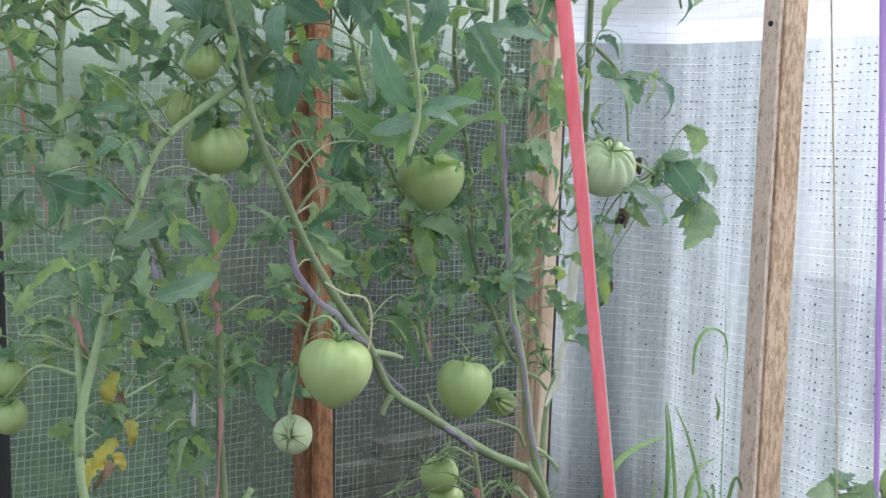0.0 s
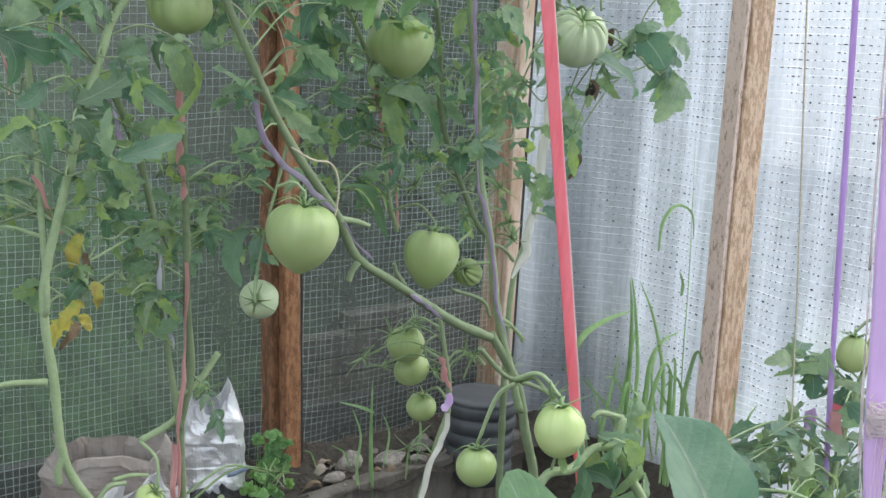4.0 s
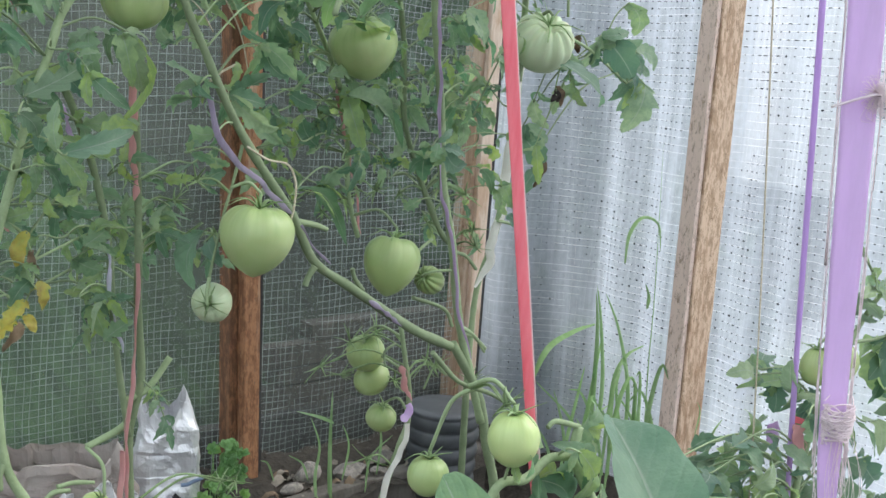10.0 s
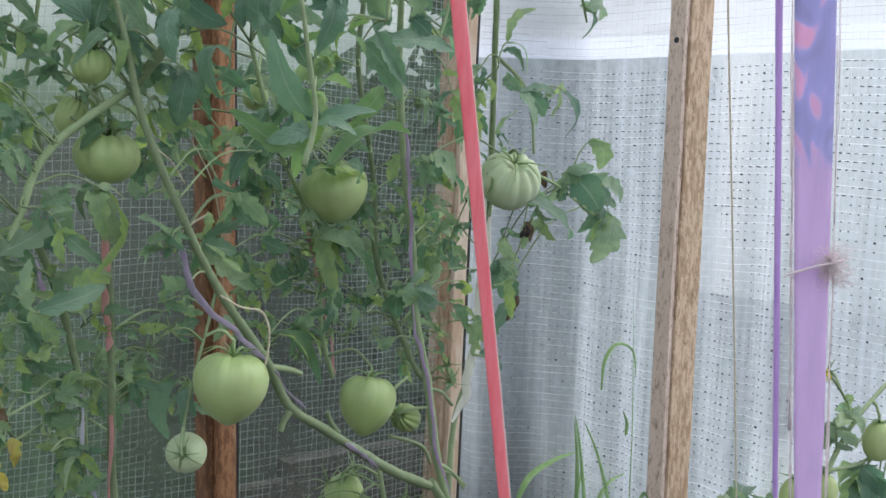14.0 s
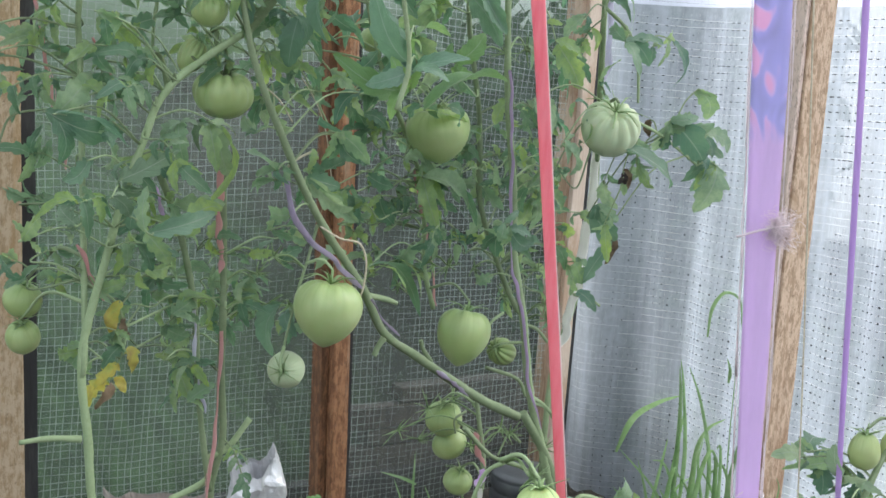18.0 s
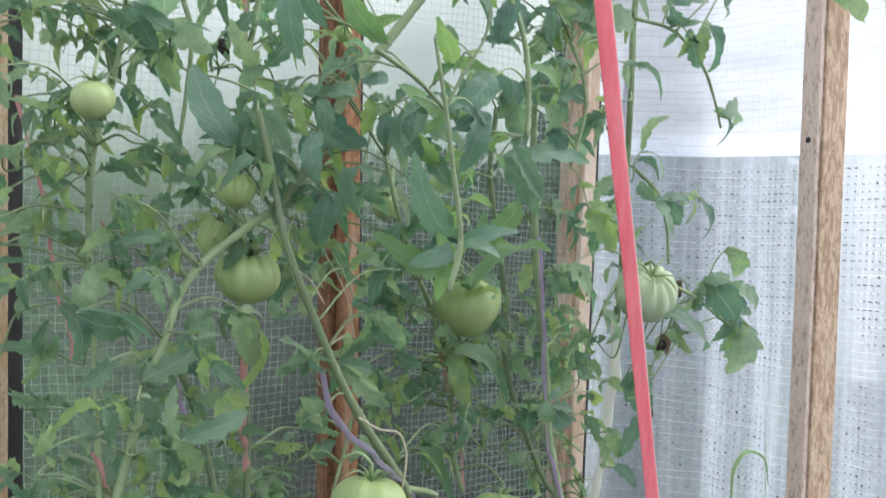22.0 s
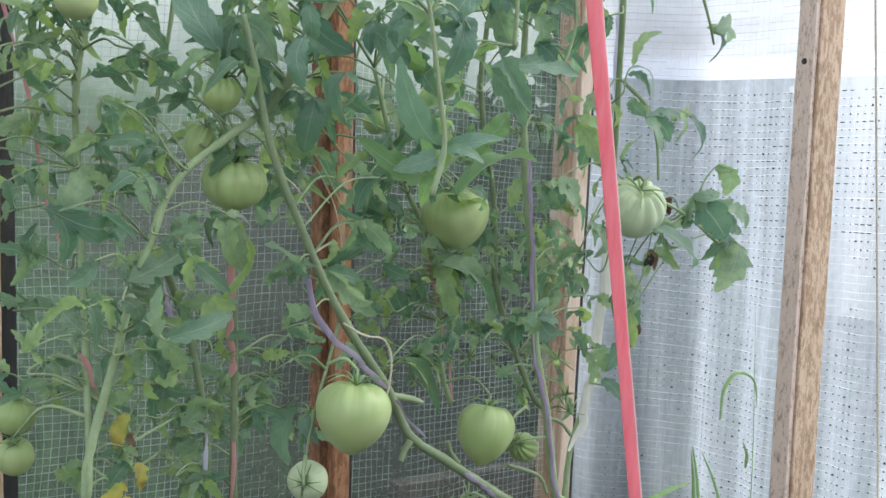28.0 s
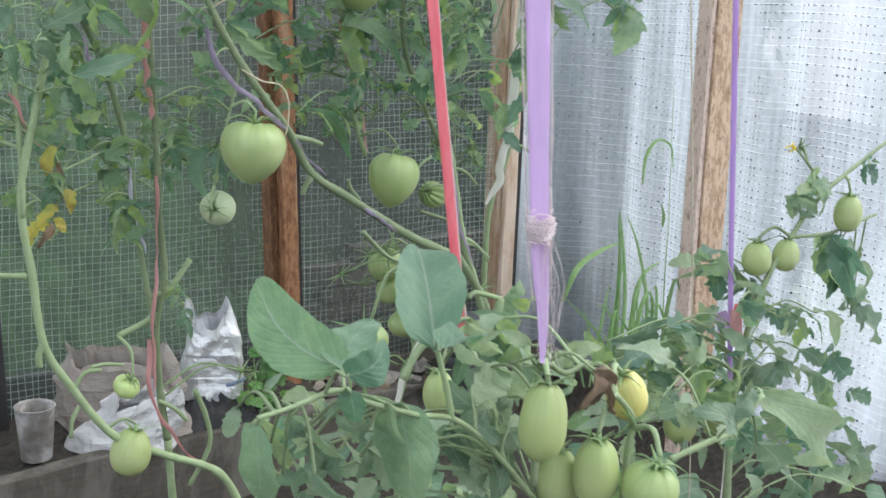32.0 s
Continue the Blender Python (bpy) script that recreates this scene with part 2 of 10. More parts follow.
def fruit_skin(name, base, shoulder, blush, rough=0.33):
    """A green tomato: thin glossy skin, darker streaks running down from the shoulder, fine pale specks."""
    m, nt, b = material(name, rough)
    uvn, mp, streak = nt.nodes.new("ShaderNodeUVMap"), nt.nodes.new("ShaderNodeMapping"), nt.nodes.new("ShaderNodeTexNoise")
    sep = nt.nodes.new("ShaderNodeSeparateXYZ")
    nt.links.new(uvn.outputs[0], mp.inputs[0])
    nt.links.new(uvn.outputs[0], sep.inputs[0])
    mp.inputs["Scale"].default_value = (34, 1.6, 1)
    nt.links.new(mp.outputs[0], streak.inputs["Vector"])
    streak.inputs["Scale"].default_value, streak.inputs["Detail"].default_value = 1.0, 3.0
    high = ramp(nt, sep.outputs[1], [(0.08, (1, 1, 1)), (0.55, (0, 0, 0))]).outputs[0]
    line = ramp(nt, streak.outputs[0], [(0.42, (0, 0, 0)), (0.70, (0.6, 0.6, 0.6))]).outputs[0]
    soft, speck = noise_node(nt, 12, 4), noise_node(nt, 420, 2)
    col = mix(nt, ramp(nt, soft.outputs[0], [(0.35, (0, 0, 0)), (0.72, (0.8, 0.8, 0.8))]).outputs[0], base, blush)
    col = mix(nt, mix(nt, 1.0, high, (0.45, 0.45, 0.45), "MULTIPLY"), col, shoulder)
    col = mix(nt, mix(nt, 1.0, high, line, "MULTIPLY"), col, tuple(0.8 * c for c in shoulder))
    col = mix(nt, ramp(nt, speck.outputs[0], [(0.66, (0, 0, 0)), (0.74, (0.22, 0.22, 0.22))]).outputs[0], col, tuple(min(0.8, c + 0.2) for c in base))
    nt.links.new(col, b.inputs["Base Color"])
    b.inputs["Subsurface Weight"].default_value, b.inputs["Subsurface Scale"].default_value = 0.05, 0.006
    rg = ramp(nt, soft.outputs[0], [(0.3, (rough - 0.05,) * 3), (0.7, (rough + 0.14,) * 3)])
    nt.links.new(rg.outputs[0], b.inputs["Roughness"])
    bump(nt, b, soft.outputs[0], 0.12, 0.003)
    return m


def film(name, clear, tint, rough=0.25, streak=0.3, stretch=(1, 1, 0.35), glow=0.55):
    """Polythene sheet: partly clear, partly milky, with a soft gloss and cloudy streaks."""
    m, nt, b = material(name, rough)
    out = nt.nodes["Material Output"]
    b.inputs["Base Color"].default_value = (*tint, 1)
    b.inputs["Specular IOR Level"].default_value = 0.6
    cl, tl = nt.nodes.new("ShaderNodeBsdfTransparent"), nt.nodes.new("ShaderNodeBsdfTranslucent")
    tl.inputs["Color"].default_value = (*tint, 1)
    milky, sheet = nt.nodes.new("ShaderNodeMixShader"), nt.nodes.new("ShaderNodeMixShader")
    milky.inputs[0].default_value = glow
    cloud = noise_node(nt, 5, 5, stretch, 0.65)
    wet = noise_node(nt, 70, 4, (1, 1, 1), 0.7)
    both = nt.nodes.new("ShaderNodeMath")
    both.operation = "MULTIPLY_ADD"
    both.inputs[1].default_value = 0.4
    nt.links.new(wet.outputs[0], both.inputs[0])
    nt.links.new(cloud.outputs[0], both.inputs[2])
    rng = nt.nodes.new("ShaderNodeMapRange")
    rng.inputs["From Min"].default_value, rng.inputs["From Max"].default_value = 0.45, 0.95
    rng.inputs["To Min"].default_value, rng.inputs["To Max"].default_value = clear - streak, clear + streak
    nt.links.new(both.outputs[0], rng.inputs[0])
    nt.links.new(b.outputs[0], milky.inputs[1])
    nt.links.new(tl.outputs[0], milky.inputs[2])
    nt.links.new(rng.outputs[0], sheet.inputs[0])
    nt.links.new(milky.outputs[0], sheet.inputs[1])
    nt.links.new(cl.outputs[0], sheet.inputs[2])
    nt.links.new(sheet.outputs[0], out.inputs["Surface"])
    bump(nt, b, wet.outputs[0], 0.2, 0.002)
    return m


def peeling(name, paint, bare, stain, cover=0.5, rust=0.5):
    """Old painted timber: flaking paint over bare grain, rust-brown runs and fine dark specks."""
    m, nt, b = material(name, 0.8)
    grain = noise_node(nt, 30, 8, (10, 10, 0.35), 0.75)
    flake = noise_node(nt, 62, 9, (1.5, 1.5, 0.5), 0.8)
    run = noise_node(nt, 7, 6, (3.5, 3.5, 0.35), 0.7)
    speck = noise_node(nt, 190, 4, (1, 1, 0.45), 0.8)
    col = ramp(nt, grain.outputs[0], [(0.3, tuple(0.5 * c for c in bare)), (0.65, bare)]).outputs[0]
    edge = 0.62 - 0.24 * cover
    col = mix(nt, ramp(nt, flake.outputs[0], [(edge - 0.03, (0, 0, 0)), (edge + 0.05, (1, 1, 1))]).outputs[0], col, paint)
    low = 0.62 - 0.2 * rust
    col = mix(nt, ramp(nt, run.outputs[0], [(low, (0, 0, 0)), (low + 0.16, (0.85, 0.85, 0.85))]).outputs[0], col, stain)
    col = mix(nt, ramp(nt, speck.outputs[0], [(0.58, (0, 0, 0)), (0.68, (0.75, 0.75, 0.75))]).outputs[0], col, tuple(0.35 * c for c in stain))
    nt.links.new(col, b.inputs["Base Color"])
    bump(nt, b, mix(nt, 0.5, grain.outputs[0], flake.outputs[0]), 0.7, 0.003)
    return m


M_POST_RUST = peeling("rust_stained_timber", (0.39, 0.19, 0.095), (0.26, 0.115, 0.055), (0.54, 0.41, 0.30), 0.55, 0.5)
M_POST_PEEL = peeling("peeling_pink_paint", (0.72, 0.565, 0.485), (0.50, 0.36, 0.27), (0.36, 0.21, 0.13), 0.8, 0.25)
M_POST_PALE = wood("pale_timber", (0.72, 0.60, 0.50), (0.56, 0.43, 0.34), (0.46, 0.29, 0.18), 0.2)
M_POST_BROWN = wood("brown_timber", (0.50, 0.36, 0.245), (0.20, 0.095, 0.05), (0.64, 0.50, 0.39), 0.5)
M_POST_OCHRE = peeling("ochre_timber", (0.50, 0.385, 0.27), (0.45, 0.315, 0.185), (0.40, 0.25, 0.115), 0.6, 0.55)
M_POST_SIDE = peeling("stained_side_timber", (0.62, 0.455, 0.33), (0.48, 0.32, 0.205), (0.31, 0.17, 0.095), 0.55, 0.45)
M_POST_DARK = peeling("dark_brown_timber", (0.30, 0.14, 0.07), (0.18, 0.085, 0.045), (0.36, 0.20, 0.11), 0.45, 0.3)
M_BLACK = wood("black_rubber_strip", (0.03, 0.03, 0.033), (0.015, 0.015, 0.017), (0.05, 0.05, 0.05), 0.3, 0.8)
M_BOARD = wood("grey_weathered_board", (0.115, 0.100, 0.085), (0.058, 0.050, 0.043), (0.18, 0.165, 0.145), 0.4, 0.9, (0.4, 9, 9))
M_DARKBOARD = wood("near_black_board", (0.022, 0.022, 0.023), (0.010, 0.010, 0.011), (0.04, 0.038, 0.035), 0.3, 0.85)
M_OLDBOARD = peeling("old_dark_board", (0.062, 0.052, 0.043), (0.040, 0.034, 0.028), (0.095, 0.082, 0.068), 0.5, 0.5)
M_FILM_BACK = film("back_film", 0.835, (0.44, 0.52, 0.48), 0.3, 0.10)
M_FILM_SIDE = film("side_film", 0.24, (0.53, 0.585, 0.67), 0.18, 0.26, (1, 6, 0.16), 0.9)
M_FILM_UPPER = film("upper_side_film", 0.12, (0.74, 0.77, 0.86), 0.3, 0.16, (1, 0.5, 5), 0.88)
M_FILM_ROOF = film("roof_film", 0.75, (0.9, 0.93, 0.95), 0.3, 0.1)
M_THREAD = film("pale_film_thread", 0.50, (0.655, 0.71, 0.68), 0.5, 0.36, glow=0.72)
M_THREAD_GREY = film("grey_film_thread", 0.3, (0.56, 0.59, 0.66), 0.4, 0.2, glow=0.8)
M_THREAD_SIDE = film("bright_film_thread", 0.26, (0.86, 0.90, 0.96), 0.4, 0.1, glow=0.9)
M_DOT, _nt, _b = material("dark_film_knots", 0.6)
_b.inputs["Base Color"].default_value = (0.035, 0.04, 0.05, 1)
M_LEAF = leaf_skin("tomato_leaf", (0.119, 0.214, 0.137), (0.220, 0.342, 0.203), (0.311, 0.412, 0.257), (0.299, 0.433, 0.128), 0.52)
M_LEAF_DARK = leaf_skin("deep_green_leaf", (0.119, 0.209, 0.150), (0.192, 0.305, 0.198), (0.266, 0.369, 0.241), (0.271, 0.401, 0.144), 0.42)
M_LEAF_SAGE = leaf_skin("sage_tomato_leaf", (0.156, 0.240, 0.150), (0.241, 0.341, 0.216), (0.322, 0.407, 0.280), (0.328, 0.423, 0.214), 0.35)
M_LEAF_BROAD = leaf_skin("broad_grey_leaf", (0.105, 0.205, 0.125), (0.165, 0.285, 0.170), (0.27, 0.395, 0.25), (0.19, 0.32, 0.155), 0.3)
# unlit bluish and backlit bright copies of one leaf, light kept in the colour
M_LEAF_BLUE = leaf_skin("unlit_bluish_leaf", (0.118, 0.212, 0.15), (0.152, 0.257, 0.18), (0.198, 0.308, 0.222), (0.165, 0.28, 0.172), 0.28)
M_LEAF_LIT = leaf_skin("backlit_leaf", (0.14, 0.265, 0.105), (0.18, 0.32, 0.13), (0.22, 0.36, 0.17), (0.20, 0.36, 0.11), 0.42)
M_LEAF_YELLOW = plant_skin("yellowing_leaf", (0.62, 0.56, 0.12), (0.36, 0.25, 0.09), (0.42, 0.50, 0.14), 0.6, 0.4, 45, 0.5)
M_STEM = plant_skin("tomato_stem", (0.25, 0.325, 0.175), (0.195, 0.26, 0.135), (0.325, 0.395, 0.245), 0.7, 0.0, 45, 0.6, 0.3)
M_CALYX = plant_skin("pale_green_sepals", (0.25, 0.36, 0.17), (0.16, 0.25, 0.10), (0.36, 0.46, 0.26), 0.6, 0.2, 60, 0.4, 0.2)
M_FRUIT = fruit_skin("green_tomato", (0.33, 0.43, 0.17), (0.185, 0.295, 0.09), (0.455, 0.525, 0.27))
M_FRUIT_PALE = fruit_skin("pale_green_tomato", (0.50, 0.61, 0.26), (0.38, 0.52, 0.18), (0.58, 0.66, 0.34))
M_FRUIT_PLUM = fruit_skin("oblong_green_tomato", (0.37, 0.45, 0.18), (0.24, 0.35, 0.11), (0.46, 0.49, 0.27), 0.4)
M_FRUIT_MINT = fruit_skin("pale_mint_tomato", (0.49, 0.575, 0.37), (0.36, 0.47, 0.24), (0.575, 0.63, 0.46), 0.36)
M_FRUIT_YELLOW = fruit_skin("yellowing_tomato", (0.64, 0.60, 0.17), (0.48, 0.50, 0.16), (0.70, 0.66, 0.28))
M_LITTER_A = plant_skin("grey_dry_leaf", (0.24, 0.21, 0.17), (0.13, 0.11, 0.09), (0.36, 0.33, 0.28), 0.9, 0.1, 30, 0.5)
M_LITTER_B = plant_skin("brown_dry_leaf", (0.20, 0.14, 0.09), (0.10, 0.07, 0.05), (0.30, 0.23, 0.16), 0.9, 0.1, 30, 0.5)
M_GRASS = plant_skin("grass_blade", (0.235, 0.38, 0.185), (0.17, 0.30, 0.13), (0.33, 0.46, 0.27), 0.5, 0.55, 20, 0.3)


# ---- the place: ground, walls of film on timber posts, rail, roof ----
M_SOIL, nt, b = material("garden_soil", 0.95)
n1, n2 = noise_node(nt, 6, 6), noise_node(nt, 60, 5)
nt.links.new(mix(nt, 0.5, ramp(nt, n1.outputs[0], [(0.3, (0.016, 0.014, 0.011)), (0.7, (0.055, 0.046, 0.036))]).outputs[0], ramp(nt, n2.outputs[0], [(0.3, (0.018, 0.016, 0.013)), (0.75, (0.10, 0.085, 0.068))]).outputs[0]), b.inputs["Base Color"])
bump(nt, b, n2.outputs[0], 0.8, 0.02)


def ground_height(x, y):
    inside = max(0.0, min(1.0, (0.02 - y) / 0.1)) * max(0.0, min(1.0, (0.05 - x) / 0.1)) * max(0.0, min(1.0, (x + 5) / 1.0)) * max(0.0, min(1.0, (y + 5) / 1.0))
    return -0.02 - 0.1 * inside + 0.03 * noise.noise(Vector((x * 3, y * 3, 0.4))) + 0.012 * noise.noise(Vector((x * 14, y * 14, 2)))


bm = bmesh.new()
ticks = [-60, -25, -10, -6, -4] + [-3 + 0.06 * i for i in range(68)] + [1.2, 2, 4, 8, 20, 60]
grid = [[bm.verts.new((x, y, ground_height(x, y))) for y in ticks] for x in ticks]
for i in range(len(ticks) - 1):
    for j in range(len(ticks) - 1):
        bm.faces.new((grid[i][j], grid[i + 1][j], grid[i + 1][j + 1], grid[i][j + 1]))
tagged(part("ground", bm, M_SOIL, smooth=True), "dark crumbly garden soil under the plants", "soil", kind="structure")

TOP = 1.455


def post(name, label, faces, lean, place):
    """A timber post: parts given as name, material, low and high corner; leans along its wall."""
    ob = thing(name, label, "post", place, "posts of the greenhouse")
    for pname, mat, lo, hi, bev in faces:
        bm = box_bm(lo, hi, bev)
        if hi[2] - lo[2] > 0.5:
            bmesh.ops.subdivide_edges(bm, edges=[e for e in bm.edges if abs(e.verts[0].co.z - e.verts[1].co.z) > 0.5], cuts=24)
        for v in bm.verts:
            v.co.x += 0.0015 * noise.noise(Vector((v.co.x * 9, v.co.y * 9, v.co.z * 7)))
            v.co.y += 0.0015 * noise.noise(Vector((v.co.y * 9, v.co.x * 9, v.co.z * 7 + 5)))
        part(pname, bm, mat, ob)
    ob.rotation_euler = (lean[1], lean[0], 0)
    return ob


# the back wall's posts: inner faces near y = 0
post("timber_post", "rust-stained brown timber post with a black strip on its edge", [
    ("stud", M_POST_RUST, (-0.045, 0.0, -0.25), (-0.012, 0.05, 1.62), 0.003),
    ("seal_gap_strip", M_BLACK, (-0.012, 0.012, -0.2), (0.0, 0.05, 1.6), 0.001),
    ("backing_lath", M_POST_DARK, (-0.062, 0.022, -0.2), (-0.0455, 0.06, 1.6), 0.002)], (-0.037, 0), (-0.610, 0, 0.0))
post("timber_post", "pale yellowed timber post with a wide black strip", [
    ("stud", M_POST_OCHRE, (-0.085, 0.0, -0.25), (-0.024, 0.05, 1.62), 0.003),
    ("seal_gap_strip", M_BLACK, (-0.024, 0.012, -0.2), (0.0, 0.05, 1.6), 0.001)], (-0.03, 0), (-1.199, 0, 0))
post("timber_post", "pale timber corner post with a darker brown edge", [
    ("stud", M_POST_PALE, (-0.058, 0.0, -0.25), (-0.024, 0.06, 1.45), 0.003),
    # black strip standing in for the shaded gap between corner post and film
    ("seal_gap_strip", M_BLACK, (-0.0238, 0.014, -0.2), (-0.004, 0.05, 1.2), 0.001),
    ("backing_lath", M_POST_BROWN, (-0.070, 0.012, -0.25), (-0.0585, 0.06, 1.45), 0.002)], (0, 0), (-0.047, 0.02, 0))
# the side wall's post: inner face near x = 0
side_post = post("timber_post", "stained brown and pale side post with peeling paint", [
    ("stud", M_POST_SIDE, (0.0, -0.040, -0.25), (0.066, -0.004, 1.7), 0.003),
    ("cover_lath", M_POST_PEEL, (-0.012, -0.035, -0.25), (-0.0005, 0.0, 1.68), 0.002),
    ("nail_head", M_BLACK, (-0.0145, -0.014, 0.09), (-0.0118, -0.008, 0.098), 0.0006)], (0, -0.0106), (0.0, -0.435, 0.0))
part("nail_hole", tube_bm([(-0.0128, -0.017, 1.105), (-0.0105, -0.017, 1.105)], 0.0055, 0.0055, sides=14, steps=1), M_BLACK, side_post)
# top rails
ob = tagged(thing("top_rail", "brown timber top rail over the back film", "rail", (0, 0, TOP)), kind="")
part("beam", box_bm((-3.2, 0.0, 0.0), (0.02, 0.06, 0.055), 0.003), M_POST_BROWN, ob)
ob = thing("top_rail", "thin dark timber rail over the side film", "rail", (0, 0, TOP))
part("beam", tube_bm([(0.03, 0.1, 0.012), (0.03, -1.4, 0.012), (0.03, -3.4, 0.012)], 0.013, sides=10), M_POST_RUST, ob)


def sheet_bm(u0, u1, z0, z1, nu, nz, at, folds):
    """A hanging film between u0 and u1 along a wall; at(u, out, z) gives the place."""
    bm = bmesh.new()
    g = [[bm.verts.new(at(u0 + (u1 - u0) * i / nu, folds(u0 + (u1 - u0) * i / nu, z0 + (z1 - z0) * j / nz), z0 + (z1 - z0) * j / nz)) for j in range(nz + 1)] for i in range(nu + 1)]
    for i in range(nu):
        for j in range(nz):
            f = bm.faces.new((g[i][j], g[i + 1][j], g[i + 1][j + 1], g[i][j + 1]))
            f.smooth = True
    return bm


def back_fold(u, z):
    return 0.006 * noise.noise(Vector((u * 2.5, z * 2.0, 1))) + 0.002 * noise.noise(Vector((u * 11, z * 4, 3)))


def side_fold(u, z):
    deep = max(0.0, min(1.0, (1.15 - z) / 0.5))
    return 0.016 * deep * math.sin(u * 62 + 3.5 * noise.noise(Vector((u * 5, z * 0.8, 2)))) * (0.4 + 0.6 * abs(noise.noise(Vector((u * 6, 0, 7))))) + 0.008 * noise.noise(Vector((u * 2.5, z * 2, 5)))


def back_at(u, out, z):
    return Vector((u, 0.055 + out, z))


def side_at(u, out, z):
    near = max(0.0, min(1.0, (u + 0.16) / 0.2))
    return Vector((0.085 + out - 0.13 * near * near * (3 - 2 * near), u, z))


def threads(name, u0, u1, z0, z1, cell, at, folds, mat, wide, parent, lift, wobble, upright=1.0, broken=False):
    """The sheet's reinforcing net: flat threads laid on the film, crossing every cell."""
    verts, faces = [], []

    def strip(path, across):
        n = len(verts)
        for q in path:
            verts.extend((q - across, q + across))
        faces.extend((n + 2 * i, n + 2 * i + 1, n + 2 * i + 3, n + 2 * i + 2) for i in range(len(path) - 1))
    step = cell * 2.0
    nu, nz = int((u1 - u0) / cell), int((z1 - z0) / cell)
    along = (at(1, 0, 0) - at(0, 0, 0)) * wide * upright / 2
    for i in range(nu):
        u = u0 + (i + 0.5) * cell
        pts = []
        for k in range(int((z1 - z0) / step) + 1):
            z = z0 + k * step
            uu = u + wobble * noise.noise(Vector((u * 3, z * 2.2, 4))) + wobble * 0.25 * noise.noise(Vector((u * 40, z * 9, 4)))
            pts.append(at(uu, folds(uu, z) - lift, z))
        strip(pts, along)
    for j in range(nz):
        z = z0 + (j + 0.5) * cell
        pts = []
        for k in range(int((u1 - u0) / step) + 1):
            u = u0 + k * step
            zz = z + wobble * noise.noise(Vector((u * 2.2, z * 3, 9))) + wobble * 0.25 * noise.noise(Vector((u * 9, z * 40, 8)))
            pts.append(at(u, folds(u, zz) - lift - 0.0006, zz))
        if not broken:
            strip(pts, Vector((0, 0, wide / 2)))
            continue
        k, rnd = 0, random.Random(j)
        while k < len(pts) - 2:
            run = rnd.randint(2, 9)
            strip(pts[k:k + run + 1], Vector((0, 0, wide * rnd.uniform(0.28, 0.55))))
            k += run + (rnd.randint(1, 3) if rnd.random() < 0.6 else 0)
    me = bpy.data.meshes.new(name)
    me.from_pydata(verts, [], faces)
    me.materials.append(mat)
    ob = new(name, me)
    ob.parent = parent
    return tagged(ob, kind="stuff")


back = tagged(part("wall_back", sheet_bm(-3.2, 0.03, -0.1, TOP + 0.9, 130, 60, back_at, back_fold), M_FILM_BACK), "translucent reinforced polythene film, dull green through it", "plastic film", kind="structure")
side = tagged(part("wall_side", sheet_bm(-3.4, 0.06, -0.1, 1.092, 260, 34, side_at, side_fold), M_FILM_SIDE), "crinkled reinforced polythene film with hanging folds", "plastic film", kind="structure")
upper = tagged(part("wall_side_upper", sheet_bm(-3.4, 0.06, 1.085, TOP + 0.9, 200, 30, lambda u, out, z: side_at(u, out - 0.004, z), side_fold), M_FILM_UPPER), "milky white upper film lapped over the lower sheet", "plastic film", kind="structure")
overlap = tagged(part("wall_side_overlap", sheet_bm(-3.4, 0.06, 1.086, 1.128, 200, 4, lambda u, out, z: side_at(u, out - 0.007, z), side_fold), M_FILM_UPPER), "bright doubled band where the films overlap", "plastic film", kind="structure")
threads("net", -1.75, 0.03, -0.06, TOP + 0.5, 0.0131, back_at, back_fold, M_THREAD, 0.00108, back, 0.002, 0.020)
threads("net", -1.35, 0.05, -0.06, 1.085, 0.0145, side_at, side_fold, M_THREAD_SIDE, 0.0011, side, 0.002, 0.014, 0.22, True)
threads("net", -1.35, 0.05, 1.09, TOP + 0.5, 0.0135, lambda u, out, z: side_at(u, out - 0.006, z), side_fold, M_THREAD_GREY, 0.0013, upper, 0.002, 0.012, 0.35, True)
for ob in (back, side, upper, overlap):
    ob.visible_shadow = False
# closing walls behind the camera and the roof
roof = tagged(part("roof", sheet_bm(-3.2, 0.1, -3.4, 0.06, 40, 40, lambda u, out, z: Vector((u, z, 2.36 + out)), back_fold), M_FILM_ROOF), "milky polythene roof film", "plastic film", kind="structure")
near = tagged(part("wall_near", sheet_bm(-3.2, 0.1, -0.1, 2.36, 40, 30, lambda u, out, z: Vector((u, -3.4 + out, z)), back_fold), M_FILM_ROOF), "milky polythene film wall", "plastic film", kind="structure")
left = tagged(part("wall_left", sheet_bm(-3.4, 0.06, -0.1, 2.36, 40, 30, lambda u, out, z: Vector((-3.2 + out, u, z)), back_fold), M_FILM_ROOF), "milky polythene film wall", "plastic film", kind="structure")
for ob in (roof, near, left):
    ob.visible_shadow = False

# distance outside: a dark hedge beyond the back film, a glowing backdrop of pale garden beyond the side film
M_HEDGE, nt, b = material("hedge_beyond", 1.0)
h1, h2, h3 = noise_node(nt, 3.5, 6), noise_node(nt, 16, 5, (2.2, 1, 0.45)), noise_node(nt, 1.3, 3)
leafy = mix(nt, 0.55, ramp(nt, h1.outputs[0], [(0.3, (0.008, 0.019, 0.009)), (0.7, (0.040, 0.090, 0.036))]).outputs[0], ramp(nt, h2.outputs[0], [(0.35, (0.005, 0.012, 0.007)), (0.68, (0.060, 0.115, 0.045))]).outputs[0])
